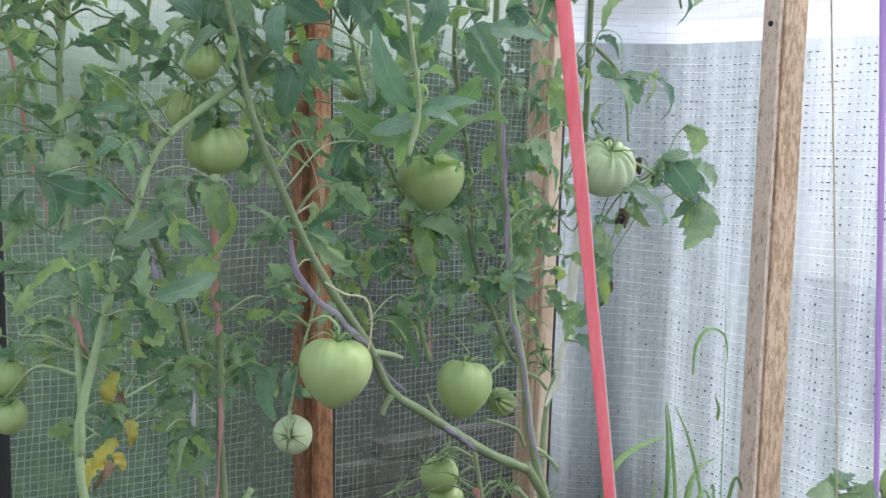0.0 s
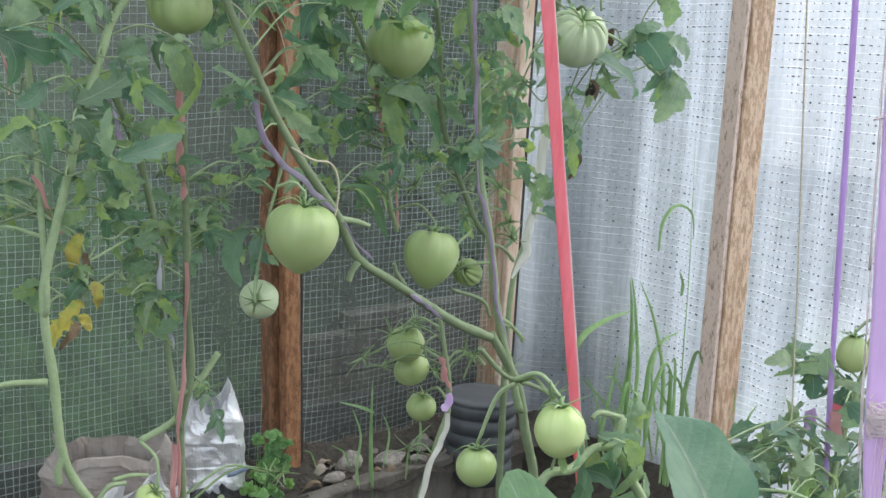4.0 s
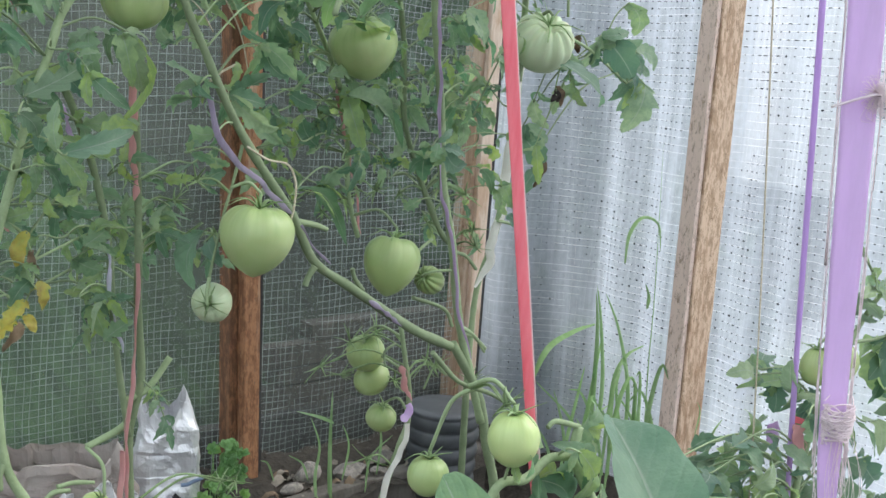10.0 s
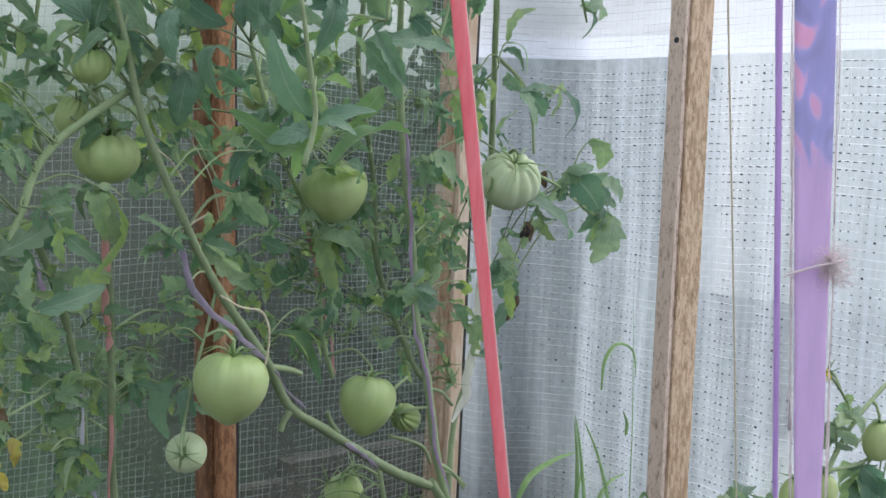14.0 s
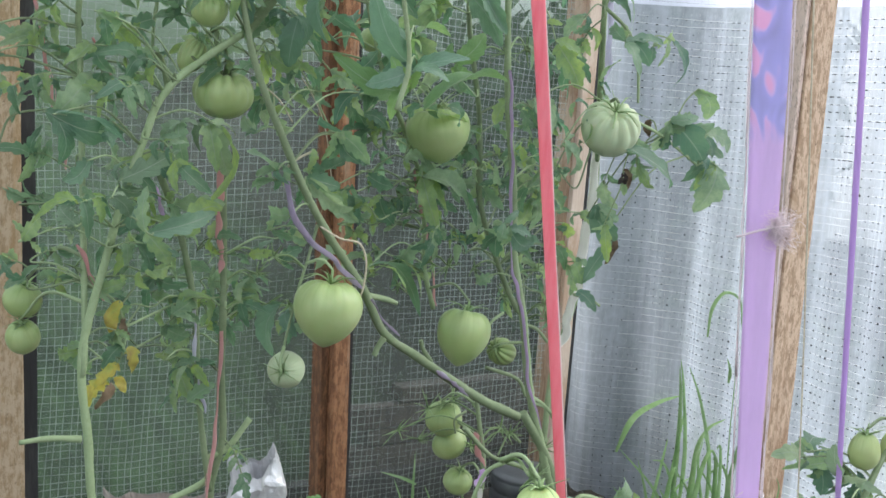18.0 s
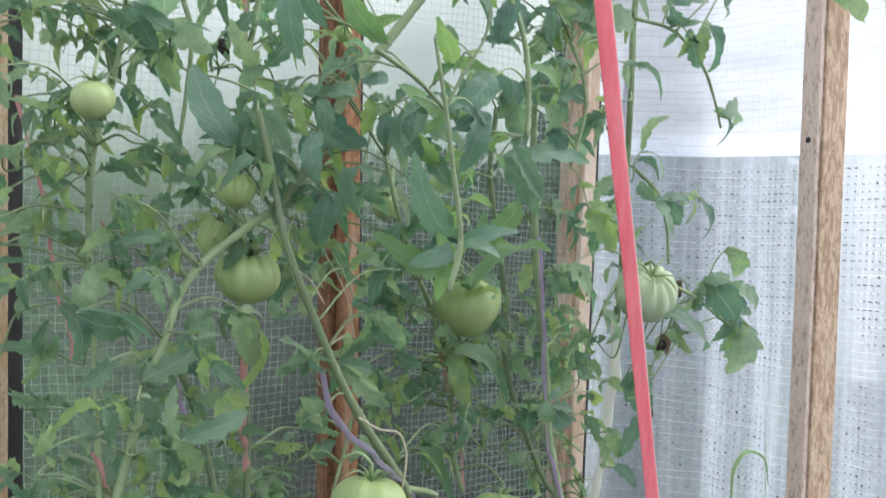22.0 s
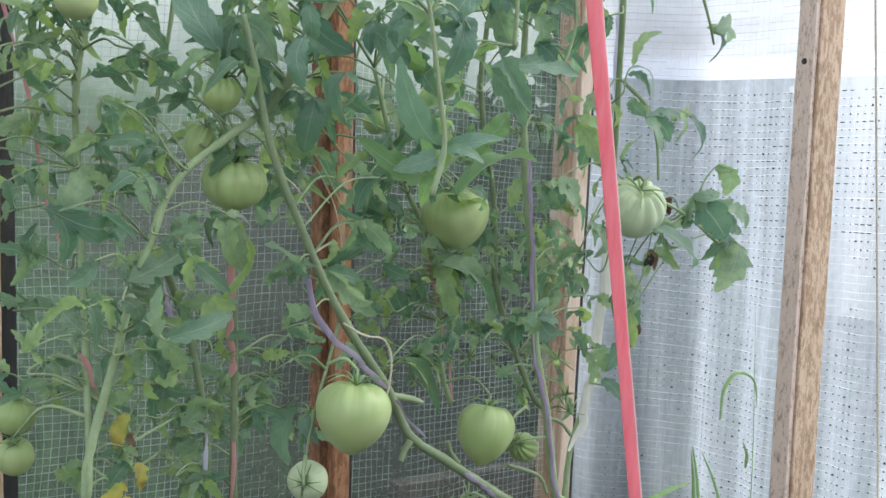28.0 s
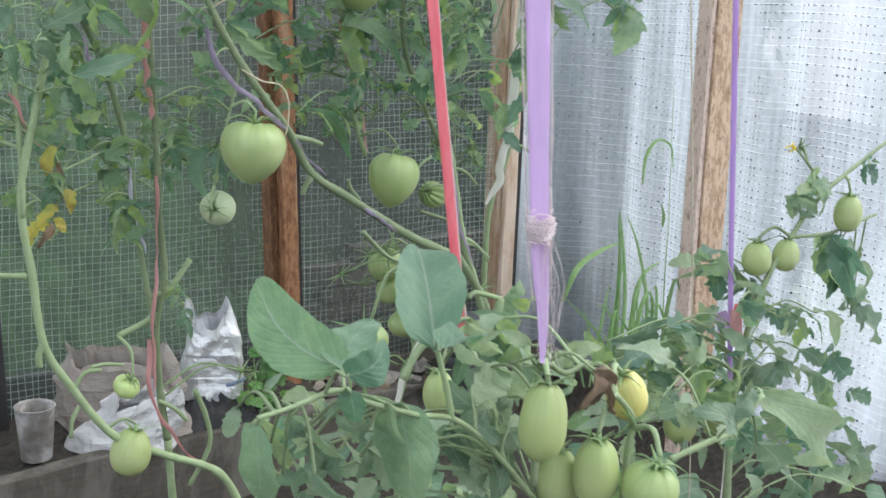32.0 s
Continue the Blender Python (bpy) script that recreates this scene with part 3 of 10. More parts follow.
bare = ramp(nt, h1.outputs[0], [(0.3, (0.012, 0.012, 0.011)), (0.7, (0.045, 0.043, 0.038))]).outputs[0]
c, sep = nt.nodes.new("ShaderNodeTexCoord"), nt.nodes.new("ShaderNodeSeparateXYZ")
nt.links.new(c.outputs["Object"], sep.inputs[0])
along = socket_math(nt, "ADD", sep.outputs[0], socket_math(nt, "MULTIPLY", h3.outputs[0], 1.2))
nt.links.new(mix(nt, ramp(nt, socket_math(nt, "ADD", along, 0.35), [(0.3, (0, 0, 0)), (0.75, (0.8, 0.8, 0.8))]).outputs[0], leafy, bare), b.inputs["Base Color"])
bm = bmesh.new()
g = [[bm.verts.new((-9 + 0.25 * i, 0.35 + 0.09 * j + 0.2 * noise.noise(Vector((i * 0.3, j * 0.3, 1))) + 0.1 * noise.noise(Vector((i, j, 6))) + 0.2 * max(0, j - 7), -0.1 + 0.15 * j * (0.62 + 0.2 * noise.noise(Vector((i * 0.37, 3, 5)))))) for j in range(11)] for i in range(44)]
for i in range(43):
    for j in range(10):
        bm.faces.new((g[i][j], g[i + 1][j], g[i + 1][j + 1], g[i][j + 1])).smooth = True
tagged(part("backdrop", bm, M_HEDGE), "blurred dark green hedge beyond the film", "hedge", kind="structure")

# dark knots where the side film's threads cross: gaps in the weave, here and there run together into dashes
def knots(u0, u1, z0, z1, cell):
    verts, faces = [], []
    rnd = random.Random(3)
    for j in range(int((z1 - z0) / cell)):
        dash = 0
        for i in range(int((u1 - u0) / cell)):
            u, z = u0 + i * cell, z0 + (j + 0.5) * cell
            thick = noise.noise(Vector((u * 4.5, z * 3.5, 11))) + 0.35 * noise.noise(Vector((u * 13, z * 11, 2)))
            bare = -0.34 + 0.34 * max(0.0, min(1.0, (-0.72 - u) / 0.18)) - 0.12 * max(0.0, min(1.0, (z - 0.7) / 0.3))
            if thick < bare or rnd.random() < 0.1:
                dash = 0
                continue
            u += 0.014 * noise.noise(Vector((u * 3, z * 2.2, 4)))
            z += 0.014 * noise.noise(Vector((u * 2.2, z * 3, 9))) + 0.003
            c = side_at(u, side_fold(u, z) - 0.003, z)
            if z > 0.8 and rnd.random() < 0.2:
                dash = rnd.randint(1, 3)
            w, h = rnd.uniform(0.0013, 0.0023), rnd.uniform(0.0011, 0.0017)
            if dash:
                dash, w, h = dash - 1, rnd.uniform(0.004, 0.0062), h * 0.75
            elif rnd.random() < 0.07:
                w, h = w * 1.6, h * 1.5
            n = len(verts)
            verts.extend(c + Vector((0, w * math.cos(a * 1.0472), h * math.sin(a * 1.0472))) for a in range(6))
            faces.append(tuple(range(n, n + 6)))
    me = bpy.data.meshes.new("knots")
    me.from_pydata(verts, [], faces)
    me.materials.append(M_DOT)
    ob = new("knots", me)
    ob.parent = side
    return tagged(ob, kind="stuff")


knots(-1.35, -0.01, -0.05, 1.075, 0.0145)

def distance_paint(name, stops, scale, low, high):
    """Backdrop colour by height: greenery below, pale bright haze painted in above."""
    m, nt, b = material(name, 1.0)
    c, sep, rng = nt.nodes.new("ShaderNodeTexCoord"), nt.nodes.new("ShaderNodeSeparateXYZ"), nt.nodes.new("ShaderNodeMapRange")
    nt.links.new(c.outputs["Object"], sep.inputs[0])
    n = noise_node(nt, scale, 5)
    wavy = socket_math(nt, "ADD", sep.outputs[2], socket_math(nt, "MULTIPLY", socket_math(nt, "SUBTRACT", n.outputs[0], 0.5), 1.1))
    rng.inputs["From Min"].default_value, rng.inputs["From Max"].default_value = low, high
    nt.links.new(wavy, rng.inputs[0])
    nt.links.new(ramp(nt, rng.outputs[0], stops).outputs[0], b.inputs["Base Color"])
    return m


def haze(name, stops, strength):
    """Glowing backdrop: emission along y, bright haze between dim greenery, stronger with height."""
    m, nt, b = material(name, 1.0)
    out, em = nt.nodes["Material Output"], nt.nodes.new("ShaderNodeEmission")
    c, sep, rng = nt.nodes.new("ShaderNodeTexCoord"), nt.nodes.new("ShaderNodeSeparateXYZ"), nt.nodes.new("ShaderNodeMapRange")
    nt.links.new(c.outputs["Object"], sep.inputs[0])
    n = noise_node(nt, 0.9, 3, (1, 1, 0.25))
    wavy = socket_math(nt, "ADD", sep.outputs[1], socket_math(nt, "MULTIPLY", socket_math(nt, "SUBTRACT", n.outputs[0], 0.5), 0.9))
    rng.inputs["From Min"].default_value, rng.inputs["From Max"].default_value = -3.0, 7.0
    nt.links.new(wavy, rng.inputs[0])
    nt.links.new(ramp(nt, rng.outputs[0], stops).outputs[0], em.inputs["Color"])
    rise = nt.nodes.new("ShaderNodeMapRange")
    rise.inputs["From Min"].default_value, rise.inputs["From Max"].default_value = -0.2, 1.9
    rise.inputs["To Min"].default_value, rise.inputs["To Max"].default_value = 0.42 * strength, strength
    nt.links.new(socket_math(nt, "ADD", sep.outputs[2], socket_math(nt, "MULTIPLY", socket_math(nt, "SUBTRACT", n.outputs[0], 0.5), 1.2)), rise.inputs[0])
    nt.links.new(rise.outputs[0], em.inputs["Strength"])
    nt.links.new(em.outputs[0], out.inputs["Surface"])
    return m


# added glow, no lamp: brightens the side film just right of its post
M_FAR = haze("glowing_garden_beyond", [(0.0, (0.30, 0.34, 0.32)), (0.36, (0.34, 0.40, 0.37)), (0.50, (0.60, 0.65, 0.66)), (0.56, (0.86, 0.88, 0.92)), (0.60, (0.86, 0.88, 0.92)), (0.70, (0.40, 0.44, 0.46)), (1.0, (0.24, 0.28, 0.27))], 1.2)
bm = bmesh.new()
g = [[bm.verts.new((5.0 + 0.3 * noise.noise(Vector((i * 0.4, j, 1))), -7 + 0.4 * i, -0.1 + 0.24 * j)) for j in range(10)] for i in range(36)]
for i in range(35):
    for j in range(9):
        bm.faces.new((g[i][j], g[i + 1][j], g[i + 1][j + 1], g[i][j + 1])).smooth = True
tagged(part("backdrop", bm, M_FAR), "glowing backdrop of pale hazy garden beyond the side film", "garden", kind="structure")

# pale ground sheet added outside to brighten the side film, with green-grey patches
M_PALE_GROUND, nt, b = material("pale_added_ground", 0.9)
p1, p2 = noise_node(nt, 1.6, 5), noise_node(nt, 45, 5)
gravel = ramp(nt, p2.outputs[0], [(0.3, (0.30, 0.30, 0.295)), (0.7, (0.52, 0.525, 0.535))]).outputs[0]
nt.links.new(mix(nt, ramp(nt, p1.outputs[0], [(0.48, (0, 0, 0)), (0.62, (0.75, 0.75, 0.75))]).outputs[0], gravel, (0.30, 0.37, 0.26)), b.inputs["Base Color"])
bump(nt, b, p2.outputs[0], 0.5, 0.01)
bm = bmesh.new()
g = [[bm.verts.new((0.16 + 0.4 * i + min(0.3, 0.06 * (i + 1)) * noise.noise(Vector((i * 0.2, j * 0.9, 7))), -4.6 + 0.3 * j + (0.35 if j in (0, 16) else 0.1) * noise.noise(Vector((i * 0.9, j * 0.2, 3))), 0.045 + 0.012 * noise.noise(Vector((i * 0.7, j * 0.6, 2))))) for j in range(17)] for i in range(12)]
for i in range(11):
    for j in range(16):
        bm.faces.new((g[i][j], g[i + 1][j], g[i + 1][j + 1], g[i][j + 1])).smooth = True
rim = [e for e in bm.edges if e.is_boundary]
for v in bmesh.ops.extrude_edge_only(bm, edges=rim)["geom"]:
    if isinstance(v, bmesh.types.BMVert):
        v.co.z = -0.12
tagged(part("pale_ground", bm, M_PALE_GROUND), "pale ground sheet added outside to brighten the side film", "path", kind="structure")

# a dark board along the foot of the back film, outside
base_board = thing("base_board", "dark board along the foot of the film", "board", (0, 0.1, 0))
part("plank", box_bm((-3.2, 0.0, -0.1), (0.05, 0.03, 0.085), 0.003), M_DARKBOARD, base_board)
stack = thing("board_stack", "old dark boards stacked outside against the film", "boards", (0, 0.14, 0))
for k, (x0, x1, z0, z1) in enumerate(((-0.58, 0.03, 0.088, 0.128), (-0.5, 0.03, 0.132, 0.165), (-0.54, -0.02, 0.169, 0.215), (-0.42, 0.03, 0.219, 0.25))):
    part("board", box_bm((x0, 0.0, z0), (x1, 0.035 + 0.012 * (k % 2), z1), 0.002), M_OLDBOARD, stack)

# bushes outside: one close by the corner, beyond the side film, and the loose tops of the hedge
def foliage(name, label, count, place, size, seed):
    """A bush as a mass of small leaves; place(rnd) gives each leaf's middle."""
    rnd = random.Random(seed)
    verts, faces = [], []
    for _ in range(count):
        c = Vector(place(rnd))
        d = Vector((rnd.uniform(-1, 1), rnd.uniform(-1, 1), rnd.uniform(-1, 1))).normalized() * size * rnd.uniform(0.6, 1.4)
        e = d.cross(Vector((rnd.uniform(-1, 1), rnd.uniform(-1, 1), rnd.uniform(-1, 1)))).normalized() * d.length * 0.4
        n = len(verts)
        verts.extend((c - d, c + e - d * 0.1, c + d, c - e - d * 0.1))
        faces.append((n, n + 1, n + 2, n + 3))
    me = bpy.data.meshes.new(name)
    me.from_pydata(verts, [], faces)
    me.materials.append(M_BUSH)
    return tagged(new(name, me), label, "bush", kind="stuff")


M_BUSH = plant_skin("bush_leaf", (0.085, 0.14, 0.08), (0.05, 0.09, 0.05), (0.13, 0.20, 0.11), 0.7, 0.2, 6, 0.2)


def by_corner(r):
    y = 0.65 + 0.6 * (1 - 2 * r.random() ** 1.6) * (1.5 if r.random() < 0.4 else 1.0)
    top = (0.55 + 0.6 * r.random()) * min(1.0, max(0.05, (y + 0.45) / 0.8))
    return (max(0.24, 0.45 + r.gauss(0, 0.13)), y, top * r.random() ** 0.8)


foliage("bush", "dark green bush seen dimly through the film", 9000, by_corner, 0.05, 5)


# added shrub: blocks sky and sun so the film near the corner darkens
def beside_corner(r):
    y = 1.0 - 0.75 * r.random() ** 1.3
    return (0.72 + abs(r.gauss(0, 0.16)), y, 1.75 * r.random() ** 0.9 * min(1.0, 0.45 + (y + 0.45)))


foliage("bush", "tall dark shrub added outside to shade the side film", 5000, beside_corner, 0.055, 9)


# low leaf mass added close behind the film for a soft dark corner
def in_the_corner(r):
    y = 0.25 - 0.36 * r.random() ** 3.0
    return (0.16 + 0.34 * r.random(), y, 0.72 * r.random() ** 1.7 * (1.0 - 1.6 * max(0.0, 0.18 - y)))


foliage("bush", "low dark shrub added outside to darken the film's corner", 1700, in_the_corner, 0.026, 33)


# branches added to dim the film left of the side post
def leaning_in(r):
    y = 0.27 + 0.8 * r.random()
    return (0.62 + 0.5 * r.random(), y, 0.6 + 0.8 * r.random())


foliage("bush", "leafy branches added behind the film to darken it", 1500, leaning_in, 0.05, 21)


# paler greenery farther off, above the hedge, its brightness painted in by height
M_BEYOND = distance_paint("painted_haze_beyond", [(0.0, (0.09, 0.14, 0.085)), (0.3, (0.17, 0.235, 0.165)), (0.55, (0.42, 0.485, 0.44)), (1.0, (0.70, 0.75, 0.725))], 1.26, 0.75, 2.0)
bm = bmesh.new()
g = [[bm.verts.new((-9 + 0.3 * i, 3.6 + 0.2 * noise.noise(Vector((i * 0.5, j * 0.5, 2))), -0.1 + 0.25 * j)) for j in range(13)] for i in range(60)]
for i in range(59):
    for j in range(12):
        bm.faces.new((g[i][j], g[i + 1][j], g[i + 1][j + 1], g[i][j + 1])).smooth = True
tagged(part("backdrop", bm, M_BEYOND), "pale green backdrop beyond the hedge, haze painted towards its top", "shrubs", kind="structure")


# ---- ribbons and strings ----
def ribbon_mat(name, col, col2):
    m, nt, b = material(name, 0.45)
    n = noise_node(nt, 22, 6, (7, 7, 0.8), 0.7)
    nt.links.new(ramp(nt, n.outputs[0], [(0.35, col2), (0.6, col)]).outputs[0], b.inputs["Base Color"])
    out = nt.nodes["Material Output"]
    t, mx = nt.nodes.new("ShaderNodeBsdfTranslucent"), nt.nodes.new("ShaderNodeMixShader")
    t.inputs["Color"].default_value = (*col, 1)
    mx.inputs[0].default_value = 0.45
    nt.links.new(b.outputs[0], mx.inputs[1])
    nt.links.new(t.outputs[0], mx.inputs[2])
    nt.links.new(mx.outputs[0], out.inputs["Surface"])
    return m


M_WHITE_FRAY = ribbon_mat("pale_fray", (0.85, 0.72, 0.72), (0.75, 0.55, 0.55))
M_KNOT = ribbon_mat("pinkish_thread", (0.95, 0.87, 0.89), (0.90, 0.80, 0.83))
M_PINK = ribbon_mat("pink_cloth", (0.96, 0.34, 0.39), (0.87, 0.19, 0.25))
M_LILAC = ribbon_mat("lilac_cloth", (0.84, 0.66, 0.92), (0.78, 0.58, 0.88))


def printed_ribbon(name, col, pink, blue, low):
    """The same cloth with a swirled print of pink and blue above a ragged line."""
    m = ribbon_mat(name, col, tuple(0.93 * c for c in col))
    nt = m.node_tree
    b = nt.nodes["Principled BSDF"]
    plain = b.inputs["Base Color"].links[0].from_socket
    c, sep = nt.nodes.new("ShaderNodeTexCoord"), nt.nodes.new("ShaderNodeSeparateXYZ")
    nt.links.new(c.outputs["Object"], sep.inputs[0])
    swirl = noise_node(nt, 42, 1.5, (1, 1, 0.7))
    swirl.inputs["Distortion"].default_value = 1.4
    edge = socket_math(nt, "ADD", sep.outputs[2], socket_math(nt, "MULTIPLY", swirl.outputs[0], 0.06))
    rng = nt.nodes.new("ShaderNodeMapRange")
    rng.inputs["From Min"].default_value, rng.inputs["From Max"].default_value = low + 0.026, low + 0.038
    nt.links.new(edge, rng.inputs[0])
    print_col = ramp(nt, swirl.outputs[0], [(0.44, pink), (0.49, col), (0.52, blue), (0.64, tuple(0.85 * v for v in blue))]).outputs[0]
    mixed = mix(nt, rng.outputs[0], plain, print_col)
    nt.links.new(mixed, b.inputs["Base Color"])
    for n in nt.nodes:
        if n.type == "BSDF_TRANSLUCENT":
            nt.links.new(mixed, n.inputs["Color"])
    return m


M_LILAC_PRINT = printed_ribbon("printed_lilac_cloth", (0.82, 0.64, 0.91), (0.93, 0.60, 0.82), (0.60, 0.57, 0.90), 0.893)
M_LILAC_DEEP = ribbon_mat("deep_lilac_cloth", (0.66, 0.46, 0.82), (0.58, 0.38, 0.75))


def strip_bm(points, wide, face, twist=0.0, thick=0.0008, steps=8):
    """A flat cloth strip along a smooth line, turned to face a direction."""
    bm = bmesh.new()
    line, face = spline(points, steps), Vector(face).normalized()
    rings = []
    for i, q in enumerate(line):
        way = (line[min(i + 1, len(line) - 1)] - line[max(i - 1, 0)]).normalized()
        f = Matrix.Rotation(twist * i / len(line) + 0.25 * noise.noise(q * 7), 3, way) @ face
        side = way.cross(f).normalized()
        w = wide * (0.5 + 0.06 * noise.noise(q * 25))
        ring = []
        for k in range(-2, 3):
            ring.append(q + side * w * k / 2 + f * (0.12 * wide * math.cos(k * 1.1) + 0.02 * wide * noise.noise(q * 40 + Vector((k, 0, 0)))))
        rings.append([bm.verts.new(c) for c in ring] + [bm.verts.new(c - f * thick) for c in ring[::-1]])
    for a, b in zip(rings, rings[1:]):
        for k in range(10):
            bm.faces.new((a[k], a[(k + 1) % 10], b[(k + 1) % 10], b[k])).smooth = True
    bm.faces.new(rings[0])
    bm.faces.new(rings[-1][::-1])
    return bm


def tapered_strip(points, widths, face):
    """A strip whose width changes from end to end."""
    line = spline(points, 8)
    out = bmesh.new()
    face = Vector(face).normalized()
    rings = []
    for i, q in enumerate(line):
        way = (line[min(i + 1, len(line) - 1)] - line[max(i - 1, 0)]).normalized()
        f = Matrix.Rotation(0.2 * noise.noise(q * 6), 3, way) @ face
        side = way.cross(f).normalized()
        t = i / (len(line) - 1) * (len(widths) - 1)
        k = min(int(t), len(widths) - 2)
        w = (widths[k] + (widths[k + 1] - widths[k]) * (t - k)) * (0.5 + 0.04 * noise.noise(q * 30))
        ring = [q + side * w * s / 3 + f * (0.10 * w * math.cos(s * 0.9) + 0.05 * w * noise.noise(q * 30 + Vector((s * 0.7, 0, 0)))) for s in range(-3, 4)]
        rings.append([out.verts.new(c) for c in ring] + [out.verts.new(c - f * 0.0007) for c in ring[::-1]])
    for a, b in zip(rings, rings[1:]):
        for k in range(14):
            out.faces.new((a[k], a[(k + 1) % 14], b[(k + 1) % 14], b[k])).smooth = True
    out.faces.new(rings[0])
    out.faces.new(rings[-1][::-1])
    return out


ob = thing("tying_ribbon", "coral pink cloth ribbon stretched up to the roof", "ribbon", (0, 0, 0), "plant ties")
part("strip", tapered_strip([(-0.955, -1.01, 0.42), (-0.963, -1.001, 0.5), (-0.986, -0.944, 0.9), (-1.009, -0.887, 1.3), (-1.06, -0.74, 2.35)], [0.0085, 0.0095, 0.0128, 0.0165, 0.017], (-0.7, -0.7, 0)), M_PINK, ob)
part("frayed_edge", tube_bm([(-0.9495, -1.012, 0.43), (-0.958, -1.004, 0.5), (-0.98, -0.947, 0.9), (-1.001, -0.89, 1.3)], 0.0011, 0.0009, sides=5, wobble=0.9), M_WHITE_FRAY, ob, "pale frayed edge threads")

ob = thing("tying_ribbon", "wide lilac cloth ribbon with a printed end and a knot", "ribbon", (0, 0, 0), "plant ties")
part("strip", tapered_strip([(-1.2245, -1.457, 0.600), (-1.2265, -1.4565, 0.635), (-1.232, -1.455, 0.69), (-1.25, -1.45, 0.95), (-1.282, -1.444, 1.3), (-1.36, -1.43, 2.35)], [0.003, 0.0075, 0.0115, 0.0185, 0.021, 0.021], (-0.75, -0.6, 0)), M_LILAC_PRINT, ob)
bm = bmesh.new()
rk = random.Random(8)
for k in range(80):
    a, z = rk.uniform(0, 6.28), rk.gauss(0, 0.0042)
    c = Vector((-1.234, -1.458, 0.69 + z))
    pts = [c + Vector((math.cos(a + t) * (0.0068 + rk.uniform(-0.001, 0.0055) * (1 - abs(z) * 60)), math.sin(a + t) * 0.0065 - 0.001, rk.uniform(-0.004, 0.004))) for t in (0, 1.3, 2.6, 3.9)]
    tube_bm(pts, 0.00035, 0.0003, sides=4, steps=3, bm=bm)
tagged(part("knot", bm, M_KNOT, ob, "frayed pinkish thread knot"), kind="stuff")
bm = bmesh.new()
for k in range(240):
    c = Vector((-1.243, -1.456, 0.846))
    d = Vector((0.62, -0.78, 0)) * rk.uniform(0.004, 0.016) + Vector((0, 0, rk.uniform(-0.012, 0.009)))
    e = Vector((rk.uniform(-1, 1), rk.uniform(-1, 1), rk.uniform(-1, 1))) * 0.006
    tube_bm([c + Vector((0.62, -0.78, 0)) * 0.004, c + d * 0.6 + e, c + d + e * 0.5], 0.00011, 0.00009, sides=3, steps=3, bm=bm)
tube_bm([(-1.2495, -1.4425, 0.838), (-1.246, -1.457, 0.844), (-1.238, -1.466, 0.847)], 0.0007, 0.0006, sides=5, bm=bm)
tagged(part("thread_tuft", bm, M_KNOT, ob, "fluffy pale pink thread tuft"), kind="stuff")
# pale fringe along both edges, and gauzy threads below the knot
bm = bmesh.new()
edge = spline([(-1.2265, -1.4565, 0.635), (-1.232, -1.455, 0.69), (-1.25, -1.45, 0.95), (-1.282, -1.444, 1.3)], 14)
for k in range(100):
    i = rk.randrange(len(edge) - 6)
    s = rk.choice((-1, 1))
    half = 0.5 * (0.0085 + 0.011 * min(1.0, i / 28)) + 0.0006
    out = Vector((0.62, -0.78, 0)) * s
    pts = [edge[i + 2 * n] + out * (half + rk.uniform(-0.0003, 0.0012)) for n in range(3)]
    tube_bm(pts, 0.00018, 0.00014, sides=4, steps=3, bm=bm)
for k in range(16):
    a = Vector((-1.233, -1.4575, 0.69)) + Vector((0.62, -0.78, 0)) * rk.uniform(-0.008, 0.008)
    b = Vector((-1.2245, -1.458, 0.612 + rk.uniform(-0.012, 0.02))) + Vector((0.62, -0.78, 0)) * rk.uniform(-0.004, 0.009)
    mid = a.lerp(b, 0.5) + Vector((0.62, -0.78, 0)) * rk.uniform(-0.006, 0.010)
    tube_bm([a, mid, b, b + Vector((rk.uniform(-0.006, 0.006), -0.001, rk.uniform(-0.012, 0.004)))], 0.00014, 0.00012, sides=4, steps=4, bm=bm)
tagged(part("fringe", bm, M_KNOT, ob, "pale loose fringe threads"), kind="stuff")
ob = thing("tying_ribbon", "narrow lilac cloth ribbon by the side film", "ribbon", (0, 0, 0), "plant ties")
part("strip", tapered_strip([(-0.535, -1.03, 0.33), (-0.556, -1.03, 0.5), (-0.604, -1.033, 0.9), (-0.652, -1.036, 1.3), (-0.76, -1.045, 2.35)], [0.0065, 0.0068, 0.0078, 0.0092, 0.010], (-0.5, -0.85, 0)), M_LILAC_DEEP, ob)
part("frayed_end", tube_bm([(-0.535, -1.03, 0.335), (-0.53, -1.03, 0.2), (-0.53, -1.03, -0.06)], 0.0012, 0.001, sides=5, wobble=0.5), M_KNOT, ob)


# ---- tomato plants ----
STEM_POINTS = {}


